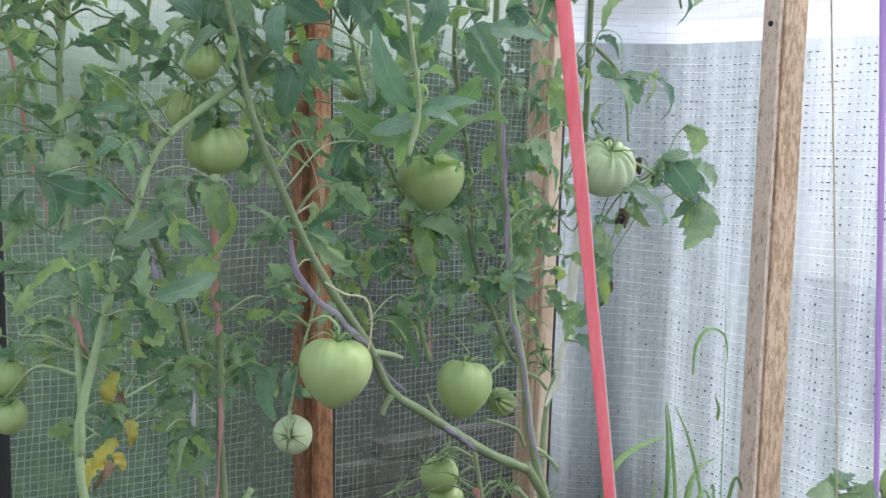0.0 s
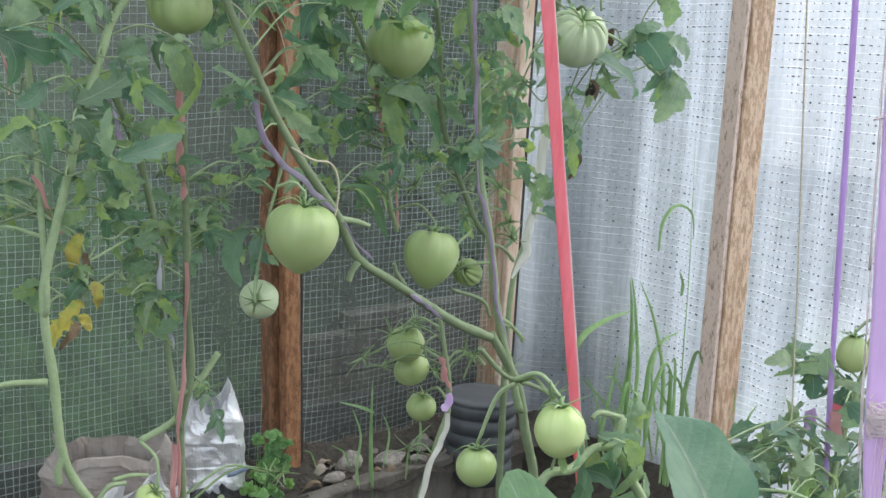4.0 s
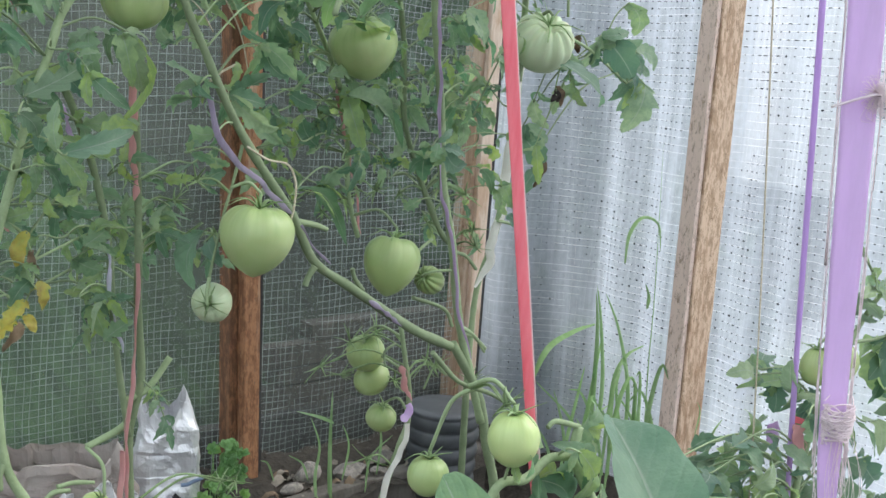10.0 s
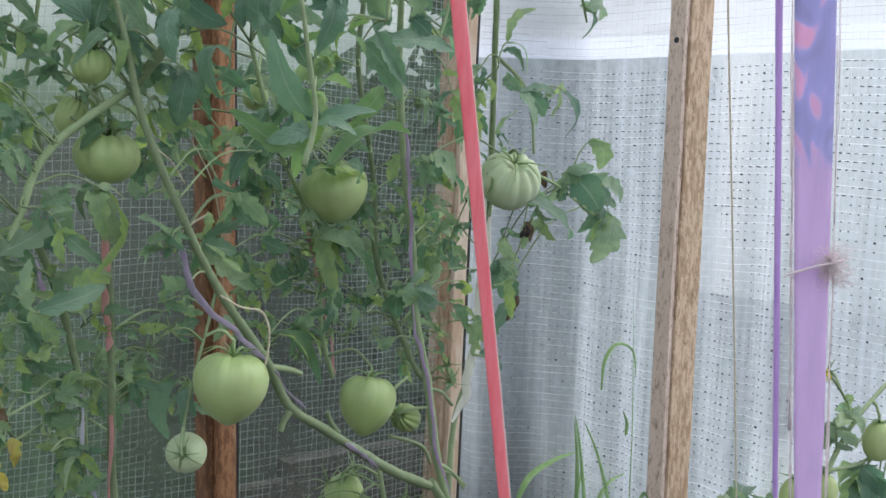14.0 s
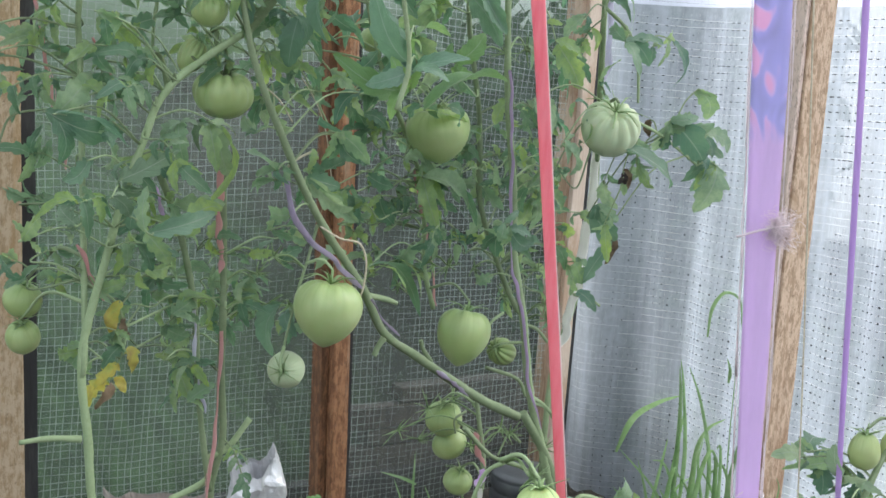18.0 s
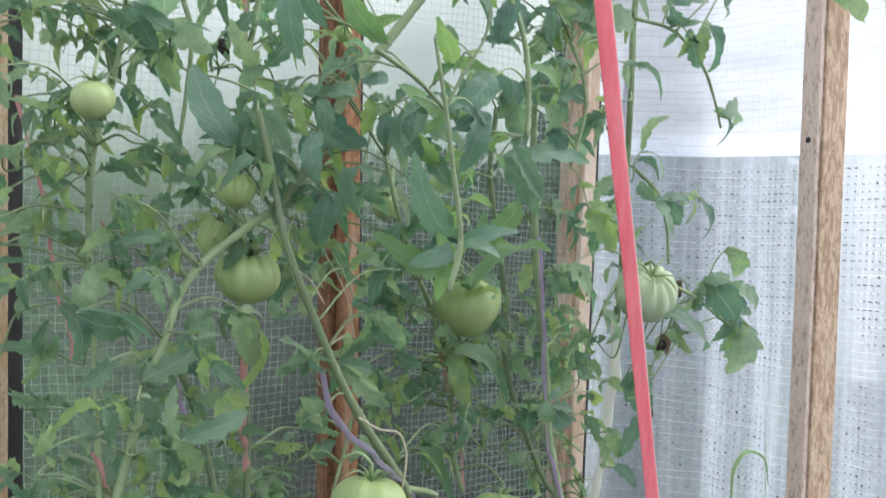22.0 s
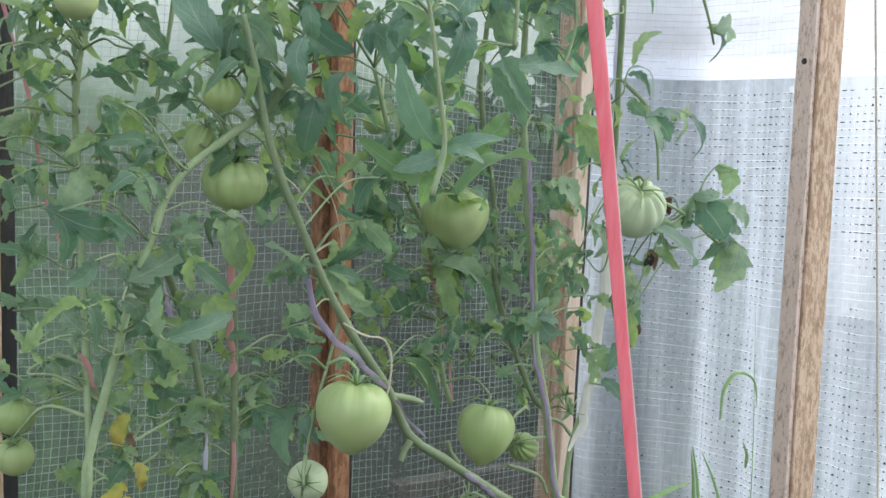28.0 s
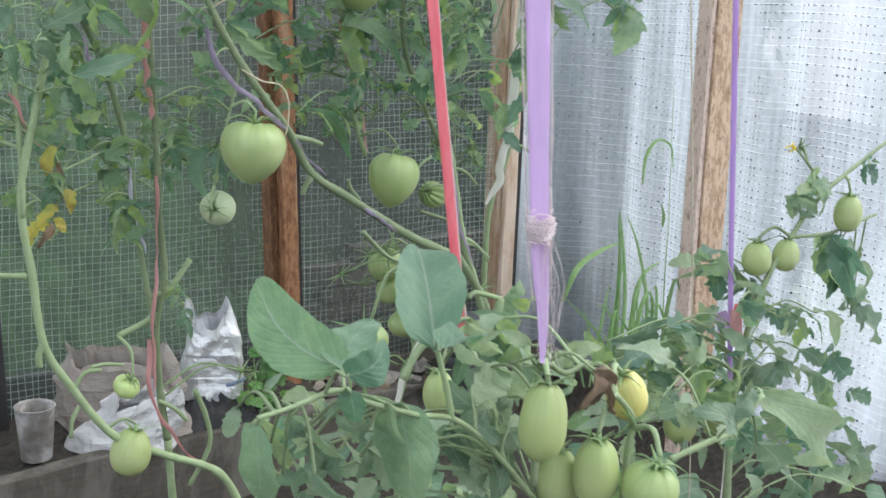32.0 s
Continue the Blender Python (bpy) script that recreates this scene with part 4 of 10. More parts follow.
def add_blade(bm, base, tip, wide, normal, kind="lobed", curl=0.15, seed=0):
    """One leaflet from base to tip: a long pointed oval, folded along the midrib, drooping, its margin cut into forward teeth."""
    rnd = random.Random(seed)
    base, tip, normal = Vector(base), Vector(tip), Vector(normal)
    way = tip - base
    length = way.length
    if length < 1e-4:
        return
    way.normalize()
    side = way.cross(normal)
    if side.length < 0.05:
        side = way.cross(Vector((0.3, 0.2, 0.93)))
    side.normalize()
    up = side.cross(way)
    wide = min(wide, length * {"lobed": 0.62, "entire": 0.5, "ruffled": 0.6, "broad": 0.8}.get(kind, 0.7))
    n = {"small": 8, "broad": 24, "lobed": 26, "entire": 30}.get(kind, 22)
    uv = bm.loops.layers.uv.verify()
    sag, twist = curl * length * rnd.uniform(0.5, 2.2), rnd.uniform(-0.9, 0.9)
    fold = rnd.choice((rnd.uniform(0.05, 0.35), rnd.uniform(0.3, 0.85)))
    deep = {"lobed": 0.62, "ruffled": 0.26, "entire": 0.36, "small": 0.16, "broad": 0.08}[kind] * rnd.uniform(0.7, 1.15)
    teeth = [(rnd.uniform(3.0, 4.6) + (1.5 if kind in ("entire", "ruffled") else 0), rnd.uniform(0, 1), rnd.uniform(0.75, 1.2)) for _ in range(2)]
    p, q = {"broad": (0.36, 0.55), "small": (0.5, 0.6), "entire": (0.62, 0.72)}.get(kind, (0.5, 0.78))
    peak = p / (p + q)
    top = peak ** p * (1 - peak) ** q
    phase, bend = rnd.uniform(0, 6), rnd.uniform(-0.16, 0.16)
    rows = []
    for i in range(n + 1):
        t = i / n
        w = 0.5 * wide * (0.04 + 0.96 * (t ** p * (1 - t) ** q) / top) if t < 1 else 0.0
        mid = base + way * length * t - up * sag * (t * t) * 1.2 + up * sag * 0.5 * math.sin(math.pi * t) + side * bend * length * math.sin(math.pi * t)
        row = []
        a = twist * t
        sv = side * math.cos(a) + up * math.sin(a)
        uw = up * math.cos(a) - side * math.sin(a)
        for s in (-1, -0.58, 0, 0.58, 1):
            lob, ahead = 1.0, 0.0
            if s and 0 < t < 1:
                count, start, amp = teeth[0 if s < 0 else 1]
                saw = (t * count + start) % 1.0
                cut = (1 - saw / 0.78) ** 1.4 if saw < 0.78 else (saw - 0.78) / 0.22
                cut *= deep * amp * (1.0 - 0.55 * t)
                lob = 1.12 - cut * (1 if abs(s) == 1 else 0.3)
                ahead = (0.5 * deep - cut) * 0.3 * w * (1 if abs(s) == 1 else 0.2)
            ruff = (0.05 if kind != "ruffled" else 0.16) * wide * math.sin(t * 13 + phase + 2 * s) * abs(s)
            puff = 0.02 * wide * math.sin(t * 22 + phase) * (1 if abs(s) == 0.58 else 0)
            row.append((bm.verts.new(mid + sv * s * w * lob * (1 - 0.18 * fold) + way * ahead + uw * (fold * abs(s) * w * (1.3 - 0.5 * abs(s)) + ruff + puff)), (s * 0.5 + 0.5, t)))
        rows.append(row)
    for a, b in zip(rows, rows[1:]):
        for k in range(4):
            quad = (a[k], a[k + 1], b[k + 1], b[k])
            face = bm.faces.new([c[0] for c in quad])
            face.smooth = True
            for loop, c in zip(face.loops, quad):
                loop[uv].uv = c[1]


def near_stem(plant, q, high=0.35, low=0.0):
    pts = STEM_POINTS.get(plant.name)
    if not pts:
        return None
    q = Vector(q)
    return min(pts, key=lambda p: (p - q).length + high * max(0.0, p.z - q.z) + low * max(0.0, q.z - p.z))


FACE = Vector((-0.62, -0.72, 0.32))


def leaflet(plant, base, tip, wide, kind="lobed", stalk=True, mat=None, curl=0.15, face=None):
    """A leaf blade with its stalk, growing from the plant's nearest stem."""
    seed = int(abs(base[0] * 7919 + base[2] * 104729 + tip[0] * 1299) * 1000) % 99991
    rnd = random.Random(seed)
    normal = (FACE + Vector((rnd.uniform(-0.7, 0.7), rnd.uniform(-0.7, 0.7), rnd.uniform(-0.4, 0.8)))).normalized() if face is None else Vector(face).normalized()
    bm = bmesh.new()
    add_blade(bm, base, tip, wide, normal, kind, curl, seed)
    leaf = part("leaf", bm, mat or M_LEAF, plant)
    b = Vector(base)
    line = [b - Vector((0, 0, 0.001)), b.lerp(Vector(tip), 0.07), b.lerp(Vector(tip), 0.14)]
    foot = near_stem(plant, base) if stalk else None
    if foot is not None and 0.004 < (foot - b).length < 0.22:
        line = [foot, foot.lerp(b, 0.5) + Vector((0, 0, 0.18 * (b - foot).length)), *line]
    part("leaf_stalk", tube_bm(line, 0.0014, 0.0007, sides=6, steps=5), M_STEM, leaf)
    span = (Vector(tip) - b).length
    if kind in ("lobed", "entire") and mat is not M_LEAF_YELLOW and span > 0.03 and stalk:
        # the smaller leaflets paired along the stalk behind the end leaflet
        way = (Vector(tip) - b).normalized()
        side = way.cross(normal).normalized()
        for k in range(1 if span < 0.045 else 2):
            q = b - way * span * 0.16 * k if len(line) == 3 else b.lerp(line[0], min(0.75, (0.1 + 0.45 * k)))
            for s in (-1, 1):
                if rnd.random() < 0.15:
                    continue
                ln = span * rnd.uniform(0.38, 0.68) * (1 - 0.25 * k)
                d = (side * s * rnd.uniform(0.7, 1.1) + way * rnd.uniform(0.2, 0.8) + Vector((0, 0, rnd.uniform(-0.7, 0.05)))).normalized()
                n2 = (normal + Vector((rnd.uniform(-0.6, 0.6), rnd.uniform(-0.6, 0.6), rnd.uniform(-0.5, 0.5)))).normalized()
                bm = bmesh.new()
                add_blade(bm, q, q + d * ln, ln * rnd.uniform(0.36, 0.52), n2, kind, 0.25, rnd.randrange(99999))
                part("leaflet", bm, mat or M_LEAF, leaf)
    return leaf


def pinnate(plant, base, tip, size, seed, pairs=3, kind="lobed", mat=None):
    """A compound leaf: an arched stalk with paired leaflets, small ones between, and one at the end."""
    rnd = random.Random(seed)
    base, tip = Vector(base), Vector(tip)
    span = (tip - base).length
    mid = base.lerp(tip, 0.55) + Vector((rnd.uniform(-0.1, 0.1), rnd.uniform(-0.1, 0.1), rnd.uniform(0.08, 0.22))) * span
    line = spline([base, mid, tip], 8)
    way = (tip - base).normalized()
    normal = (FACE + Vector((rnd.uniform(-0.6, 0.6), rnd.uniform(-0.6, 0.6), rnd.uniform(-0.2, 0.8)))).normalized()
    side = way.cross(normal).normalized()
    points = [base, mid, tip]
    foot = near_stem(plant, base)
    if foot is not None and 0.004 < (foot - base).length < 0.24:
        points = [foot, foot.lerp(base, 0.6) + Vector((0, 0, 0.01)), *points]
    leaf = part("leaf", tube_bm(points, 0.0017, 0.0009, sides=6, steps=6), M_STEM, plant)

    def blade(q, d, ln, w, nrm, k):
        bm = bmesh.new()
        add_blade(bm, q, q + d * ln, w, nrm, k, 0.25, rnd.randrange(99999))
        part("leaflet", bm, mat or M_LEAF, leaf)

    for k in range(pairs):
        t = 0.38 + 0.5 * k / max(1, pairs - 1) if pairs > 1 else 0.7
        q = line[int(t * (len(line) - 1))]
        for s in (-1, 1):
            ln = size * rnd.uniform(0.75, 1.15) * (0.8 + 0.25 * (k == pairs - 1))
            d = (side * s * rnd.uniform(0.7, 1.1) + way * rnd.uniform(0.25, 0.8) + Vector((0, 0, rnd.uniform(-0.9, 0.15)))).normalized()
            n2 = (normal + Vector((rnd.uniform(-0.5, 0.5), rnd.uniform(-0.5, 0.5), rnd.uniform(-0.4, 0.4)))).normalized()
            blade(q, d, ln, ln * rnd.uniform(0.36, 0.54), n2, kind)
        if k < pairs - 1:
            q = line[min(len(line) - 1, int(t * (len(line) - 1)) + 2)]
            for s in (-1, 1):
                d = (side * s + way * 0.3 + Vector((0, 0, rnd.uniform(-0.4, 0.2)))).normalized()
                blade(q, d, size * 0.3, size * 0.17, normal, "small")
    d = (way + Vector((rnd.uniform(-0.2, 0.2), rnd.uniform(-0.2, 0.2), rnd.uniform(-0.5, 0)))).normalized()
    blade(tip, d, size * 1.3, size * 0.56, normal, kind)
    return leaf


def stem(plant, points, r0, r1, mat=None, name="stem"):
    bm = tube_bm(points, r0, r1, sides=9, steps=8, wobble=0.18)
    STEM_POINTS.setdefault(plant.name, []).extend(spline(points, 6))
    return part(name, bm, mat or M_STEM, plant)


def tomato(plant, centre, wide, high, kind="round", hang=(0, 0, 1), stalk=True, mat=None, sepals=7):
    """A fruit: lathe with ribs and a dimpled shoulder, its calyx and stalk. hang: the way the stalk end points."""
    seed = int(abs(centre[0] * 9973 + centre[2] * 7919) * 1000) % 99991
    rnd = random.Random(seed)
    bm = bmesh.new()
    nu, nv = (72 if kind == "ribbed" else 40), 22
    uv = bm.loops.layers.uv.verify()
    ribs = {"ribbed": rnd.randint(11, 13), "heart": 7, "round": 5, "plum": 4}[kind]
    depth = {"ribbed": 0.20, "heart": 0.08, "round": 0.02, "plum": 0.008}[kind]
    rows = []
    phase = rnd.uniform(0, 6)
    for j in range(nv + 1):
        a = math.pi * j / nv
        z, r = math.cos(a), math.sin(a)
        if kind == "heart":
            d = (1 - z) / 2
            r = max(0.0, 1 - ((0.36 - d) / 0.36) ** 2) ** 0.45 if d < 0.36 else max(0.0, 1 - ((d - 0.36) / 0.64) ** 2.1) ** 0.75
        elif kind == "plum":
            r = r ** 0.82 * (0.97 - 0.06 * z)
        else:
            r *= 1.0 + 0.04 * z
        dip = math.exp(-(r / 0.30) ** 2) * max(0.0, z) * {"ribbed": 0.34, "heart": 0.30, "round": 0.14, "plum": 0.06}[kind]
        row = []
        for i in range(nu):
            p = 2 * math.pi * i / nu
            rib = depth * (abs(math.cos(ribs * p / 2 + phase)) ** 0.55 - 0.6) * (0.35 + 0.65 * max(0.0, z + 0.3)) * min(1, r * 3)
            lump = 1 + 0.035 * noise.noise(Vector((math.cos(p) * 1.5 + seed % 97, math.sin(p) * 1.5, z * 1.5)))
            row.append(bm.verts.new(((r + rib) * math.cos(p) * lump * wide / 2, (r + rib) * math.sin(p) * lump * wide / 2, (z - dip + rib * 0.5) * high / 2)))
        rows.append(row)
    for j, (a, b) in enumerate(zip(rows, rows[1:])):
        for i in range(nu):
            try:
                face = bm.faces.new((a[i], b[i], b[(i + 1) % nu], a[(i + 1) % nu]))
                face.smooth = True
                for loop, (p, q) in zip(face.loops, ((i, 0), (i, 1), (i + 1, 1), (i + 1, 0))):
                    loop[uv].uv = (p / nu, (j + q) / nv)
            except ValueError:
                pass
    bmesh.ops.remove_doubles(bm, verts=bm.verts[:], dist=1e-5)
    turn = Vector((0, 0, 1)).rotation_difference(Vector(hang).normalized()).to_matrix().to_4x4()
    m = Matrix.Translation(centre) @ turn @ Matrix.Rotation(rnd.uniform(0, 6), 4, "Z")
    bmesh.ops.transform(bm, matrix=m, verts=bm.verts[:])
    fruit = part("fruit", bm, mat or (M_FRUIT_PLUM if kind == "plum" else M_FRUIT), plant)
    # calyx: narrow curling sepals round the stalk
    bm = bmesh.new()
    top = high / 2 * (0.84 if kind == "ribbed" else 0.88)
    for k in range(sepals):
        p = 2 * math.pi * k / sepals + rnd.uniform(-0.3, 0.3)
        ln = wide * rnd.uniform(0.34, 0.62)
        d = Vector((math.cos(p), math.sin(p), 0))
        lift = rnd.uniform(-0.4, 1.1)
        q = [Vector((0, 0, top)), d * ln * 0.45 + Vector((0, 0, top + 0.12 * wide)), d * ln + Vector((0, 0, top + (0.02 + 0.22 * lift) * wide))]
        tube_bm([m @ v for v in q], 0.0030, 0.0006, sides=5, steps=4, bm=bm, flat=0.4)
    neck = m @ Vector((0, 0, top - 0.02 * high))
    end = m @ Vector((0, 0, top + 0.2 * wide))
    tube_bm([neck, end], 0.0022, 0.0018, sides=6, steps=2, bm=bm)
    part("calyx", bm, M_CALYX, fruit, "thin curling green sepals")
    foot = near_stem(plant, end, 0.0, 1.6) if stalk else None
    if foot is not None and (foot - end).length < 0.4:
        bm = tube_bm([end, end.lerp(foot, 0.45) + Vector(hang).normalized() * 0.25 * (foot - end).length, foot], 0.0018, 0.0026, sides=7, steps=6, wobble=0.2)
        part("fruit_stalk", bm, M_STEM, fruit)
    return fruit


# the plants, one by one
plant_a = thing("tomato_plant", "tomato plant with a leaning bare stem and heart-shaped fruit", "tomato plant", group="tomato plants")
stem(plant_a, [(-1.147, -0.530, 1.053), (-1.130, -0.530, 0.998), (-1.110, -0.530, 0.921), (-1.086, -0.530, 0.863), (-1.062, -0.530, 0.816), (-1.029, -0.530, 0.753), (-0.986, -0.530, 0.688), (-0.932, -0.530, 0.619), (-0.894, -0.530, 0.555), (-0.837, -0.530, 0.517), (-0.776, -0.530, 0.478), (-0.713, -0.530, 0.440), (-0.646, -0.530, 0.409)], 0.0036, 0.0072)
stem(plant_a, [(-1.003, -0.525, 0.705), (-1.014, -0.525, 0.661), (-1.026, -0.525, 0.619), (-1.037, -0.525, 0.570), (-1.042, -0.525, 0.544)], 0.0022, 0.0016)
stem(plant_a, [(-0.580, -0.460, 0.388), (-0.517, -0.460, 0.295), (-0.489, -0.460, 0.204), (-0.467, -0.460, 0.140), (-0.450, -0.460, 0.055)], 0.0075, 0.0085)
stem(plant_a, [(-0.450, -0.460, 0.055), (-0.440, -0.455, -0.037), (-0.435, -0.460, -0.130)], 0.0060, 0.0070)
tomato(plant_a, (-1.000, -0.560, 0.594), 0.089, 0.089, "heart", (0.1, 0.05, 1))
tomato(plant_a, (-1.034, -0.520, 0.512), 0.049, 0.055, "round", (-0.62, -0.75, 0.15), mat=M_FRUIT_MINT)
leaflet(plant_a, (-1.018, -0.466, 0.590), (-1.045, -0.450, 0.520), 0.050, "entire", mat=M_LEAF_BLUE)
leaflet(plant_a, (-1.010, -0.499, 0.764), (-0.931, -0.509, 0.719), 0.028, "lobed")
leaflet(plant_a, (-1.072, -0.536, 0.776), (-1.114, -0.542, 0.804), 0.027, "lobed")
leaflet(plant_a, (-0.967, -0.507, 0.821), (-0.947, -0.530, 0.786), 0.021, "lobed")
leaflet(plant_a, (-1.048, -0.536, 0.720), (-1.073, -0.511, 0.725), 0.027, "lobed")
leaflet(plant_a, (-0.949, -0.488, 0.665), (-0.992, -0.501, 0.655), 0.022, "lobed")
leaflet(plant_a, (-1.087, -0.505, 0.821), (-1.097, -0.481, 0.840), 0.024, "lobed")
leaflet(plant_a, (-1.047, -0.468, 0.690), (-0.997, -0.451, 0.715), 0.021, "lobed")
leaflet(plant_a, (-1.046, -0.509, 0.653), (-1.014, -0.509, 0.673), 0.021, "lobed")
leaflet(plant_a, (-0.977, -0.516, 0.826), (-0.933, -0.538, 0.788), 0.024, "lobed")
leaflet(plant_a, (-0.947, -0.526, 0.879), (-1.000, -0.537, 0.850), 0.026, "lobed")
leaflet(plant_a, (-0.997, -0.500, 0.877), (-0.979, -0.521, 0.902), 0.024, "lobed")
pinnate(plant_a, (-1.083, -0.480, 0.922), (-1.008, -0.462, 0.904), 0.041, 410)
pinnate(plant_a, (-1.103, -0.480, 1.002), (-1.172, -0.507, 1.008), 0.040, 472)
pinnate(plant_a, (-0.998, -0.480, 0.747), (-1.033, -0.440, 0.752), 0.029, 503)
pinnate(plant_a, (-1.121, -0.480, 1.059), (-1.090, -0.528, 1.078), 0.040, 565)
plant_b = thing("tomato_plant", "tall tomato plant with a curved thick stem and ribbed green fruit", "tomato plant", group="tomato plants")
stem(plant_b, [(-1.095, -0.480, 0.945), (-1.142, -0.480, 0.913), (-1.185, -0.480, 0.879), (-1.209, -0.480, 0.846), (-1.222, -0.480, 0.807), (-1.246, -0.480, 0.736), (-1.262, -0.480, 0.672), (-1.285, -0.470, 0.561), (-1.287, -0.470, 0.504), (-1.278, -0.470, 0.438), (-1.266, -0.470, 0.332), (-1.229, -0.470, 0.262), (-1.175, -0.470, 0.184), (-1.100, -0.470, 0.138), (-1.016, -0.470, 0.092), (-0.974, -0.470, 0.021)], 0.0044, 0.0062)
stem(plant_b, [(-1.286, -0.470, 0.431), (-1.324, -0.470, 0.436), (-1.360, -0.470, 0.435)], 0.0045, 0.0030)
stem(plant_b, [(-1.201, -0.460, 0.287), (-1.179, -0.460, 0.288), (-1.154, -0.460, 0.283)], 0.0035, 0.0025)
stem(plant_b, [(-1.095, -0.480, 0.945), (-1.066, -0.520, 1.006), (-1.045, -0.520, 1.050), (-1.016, -0.520, 1.099), (-0.985, -0.520, 1.135), (-0.938, -0.520, 1.192), (-0.901, -0.520, 1.243), (-0.885, -0.520, 1.280), (-0.891, -0.520, 1.347)], 0.0066, 0.0060)
stem(plant_b, [(-0.974, -0.470, 0.021), (-0.964, -0.465, -0.054), (-0.959, -0.470, -0.130)], 0.0060, 0.0070)
tomato(plant_b, (-1.110, -0.450, 0.863), 0.076, 0.062, "ribbed", (0, -0.1, 1))
tomato(plant_b, (-1.155, -0.500, 0.965), 0.043, 0.040, "ribbed", (0, 0, 1))
tomato(plant_b, (-1.143, -0.420, 0.909), 0.034, 0.046, "ribbed", (0.4, 0, 0.8))
tomato(plant_b, (-1.150, -0.470, 0.153), 0.060, 0.069, "plum", (0.2, 0, 1))
leaflet(plant_b, (-1.237, -0.436, 0.769), (-1.143, -0.420, 0.787), 0.029, "lobed")
leaflet(plant_b, (-1.336, -0.459, 0.833), (-1.228, -0.469, 0.814), 0.031, "lobed")
leaflet(plant_b, (-1.261, -0.496, 0.906), (-1.229, -0.502, 0.893), 0.020, "lobed")
leaflet(plant_b, (-1.238, -0.467, 0.886), (-1.236, -0.490, 0.854), 0.022, "lobed")
leaflet(plant_b, (-1.140, -0.496, 0.830), (-1.091, -0.471, 0.736), 0.029, "lobed")
leaflet(plant_b, (-1.170, -0.448, 0.722), (-1.103, -0.461, 0.731), 0.027, "lobed")
leaflet(plant_b, (-1.017, -0.465, 0.962), (-1.013, -0.441, 0.889), 0.036, "lobed")
leaflet(plant_b, (-1.025, -0.428, 0.838), (-0.986, -0.411, 0.811), 0.025, "lobed")
leaflet(plant_b, (-0.951, -0.469, 0.808), (-0.896, -0.469, 0.781), 0.024, "lobed")
leaflet(plant_b, (-0.975, -0.446, 0.758), (-0.903, -0.468, 0.698), 0.030, "lobed")
leaflet(plant_b, (-1.107, -0.456, 0.905), (-1.155, -0.467, 0.879), 0.022, "lobed")
leaflet(plant_b, (-1.048, -0.430, 0.952), (-1.093, -0.451, 0.978), 0.028, "lobed")
leaflet(plant_b, (-1.231, -0.446, 0.941), (-1.192, -0.427, 0.961), 0.023, "lobed")
leaflet(plant_b, (-1.286, -0.482, 0.953), (-1.244, -0.462, 0.929), 0.022, "lobed")
leaflet(plant_b, (-1.169, -0.430, 0.962), (-1.216, -0.454, 0.979), 0.026, "lobed")
leaflet(plant_b, (-1.281, -0.443, 0.915), (-1.315, -0.468, 0.892), 0.021, "lobed")
leaflet(plant_b, (-1.063, -0.484, 0.920), (-1.021, -0.492, 0.907), 0.024, "lobed")
leaflet(plant_b, (-0.950, -0.436, 0.905), (-0.911, -0.445, 0.877), 0.021, "lobed")
leaflet(plant_b, (-1.096, -0.488, 0.933), (-1.061, -0.478, 0.960), 0.020, "lobed")
leaflet(plant_b, (-1.267, -0.464, 0.849), (-1.291, -0.449, 0.879), 0.024, "lobed")
leaflet(plant_b, (-1.172, -0.481, 0.779), (-1.147, -0.490, 0.754), 0.019, "lobed")
leaflet(plant_b, (-1.235, -0.446, 0.725), (-1.196, -0.446, 0.689), 0.029, "lobed")
leaflet(plant_b, (-1.304, -0.469, 0.731), (-1.315, -0.483, 0.702), 0.028, "lobed")
leaflet(plant_b, (-1.175, -0.509, 0.690), (-1.113, -0.487, 0.731), 0.033, "lobed")
leaflet(plant_b, (-1.371, -0.503, 0.687), (-1.339, -0.486, 0.716), 0.020, "lobed")
leaflet(plant_b, (-1.249, -0.481, 0.671), (-1.276, -0.458, 0.644), 0.019, "lobed")
leaflet(plant_b, (-1.217, -0.478, 0.642), (-1.164, -0.456, 0.640), 0.024, "lobed")
leaflet(plant_b, (-1.266, -0.466, 0.618), (-1.241, -0.479, 0.631), 0.020, "lobed")
leaflet(plant_b, (-1.244, -0.470, 0.566), (-1.224, -0.459, 0.529), 0.024, "lobed")
leaflet(plant_b, (-1.243, -0.451, 0.521), (-1.249, -0.429, 0.484), 0.019, "lobed")
leaflet(plant_b, (-1.240, -0.421, 0.467), (-1.218, -0.409, 0.481), 0.016, "lobed")
leaflet(plant_b, (-1.261, -0.505, 0.757), (-1.196, -0.523, 0.800), 0.029, "lobed", mat=M_LEAF_SAGE)
leaflet(plant_b, (-1.145, -0.513, 0.830), (-1.114, -0.496, 0.751), 0.025, "lobed", mat=M_LEAF_SAGE)
leaflet(plant_b, (-1.279, -0.538, 0.743), (-1.256, -0.535, 0.716), 0.021, "lobed", mat=M_LEAF_SAGE)
leaflet(plant_b, (-1.317, -0.532, 0.708), (-1.335, -0.509, 0.730), 0.024, "lobed", mat=M_LEAF_SAGE)
leaflet(plant_b, (-1.348, -0.545, 0.836), (-1.262, -0.550, 0.820), 0.023, "lobed", mat=M_LEAF_DARK)
leaflet(plant_b, (-1.245, -0.570, 0.704), (-1.159, -0.574, 0.729), 0.027, "lobed", mat=M_LEAF_DARK)
leaflet(plant_b, (-1.301, -0.519, 0.783), (-1.327, -0.498, 0.754), 0.024, "lobed", mat=M_LEAF_DARK)
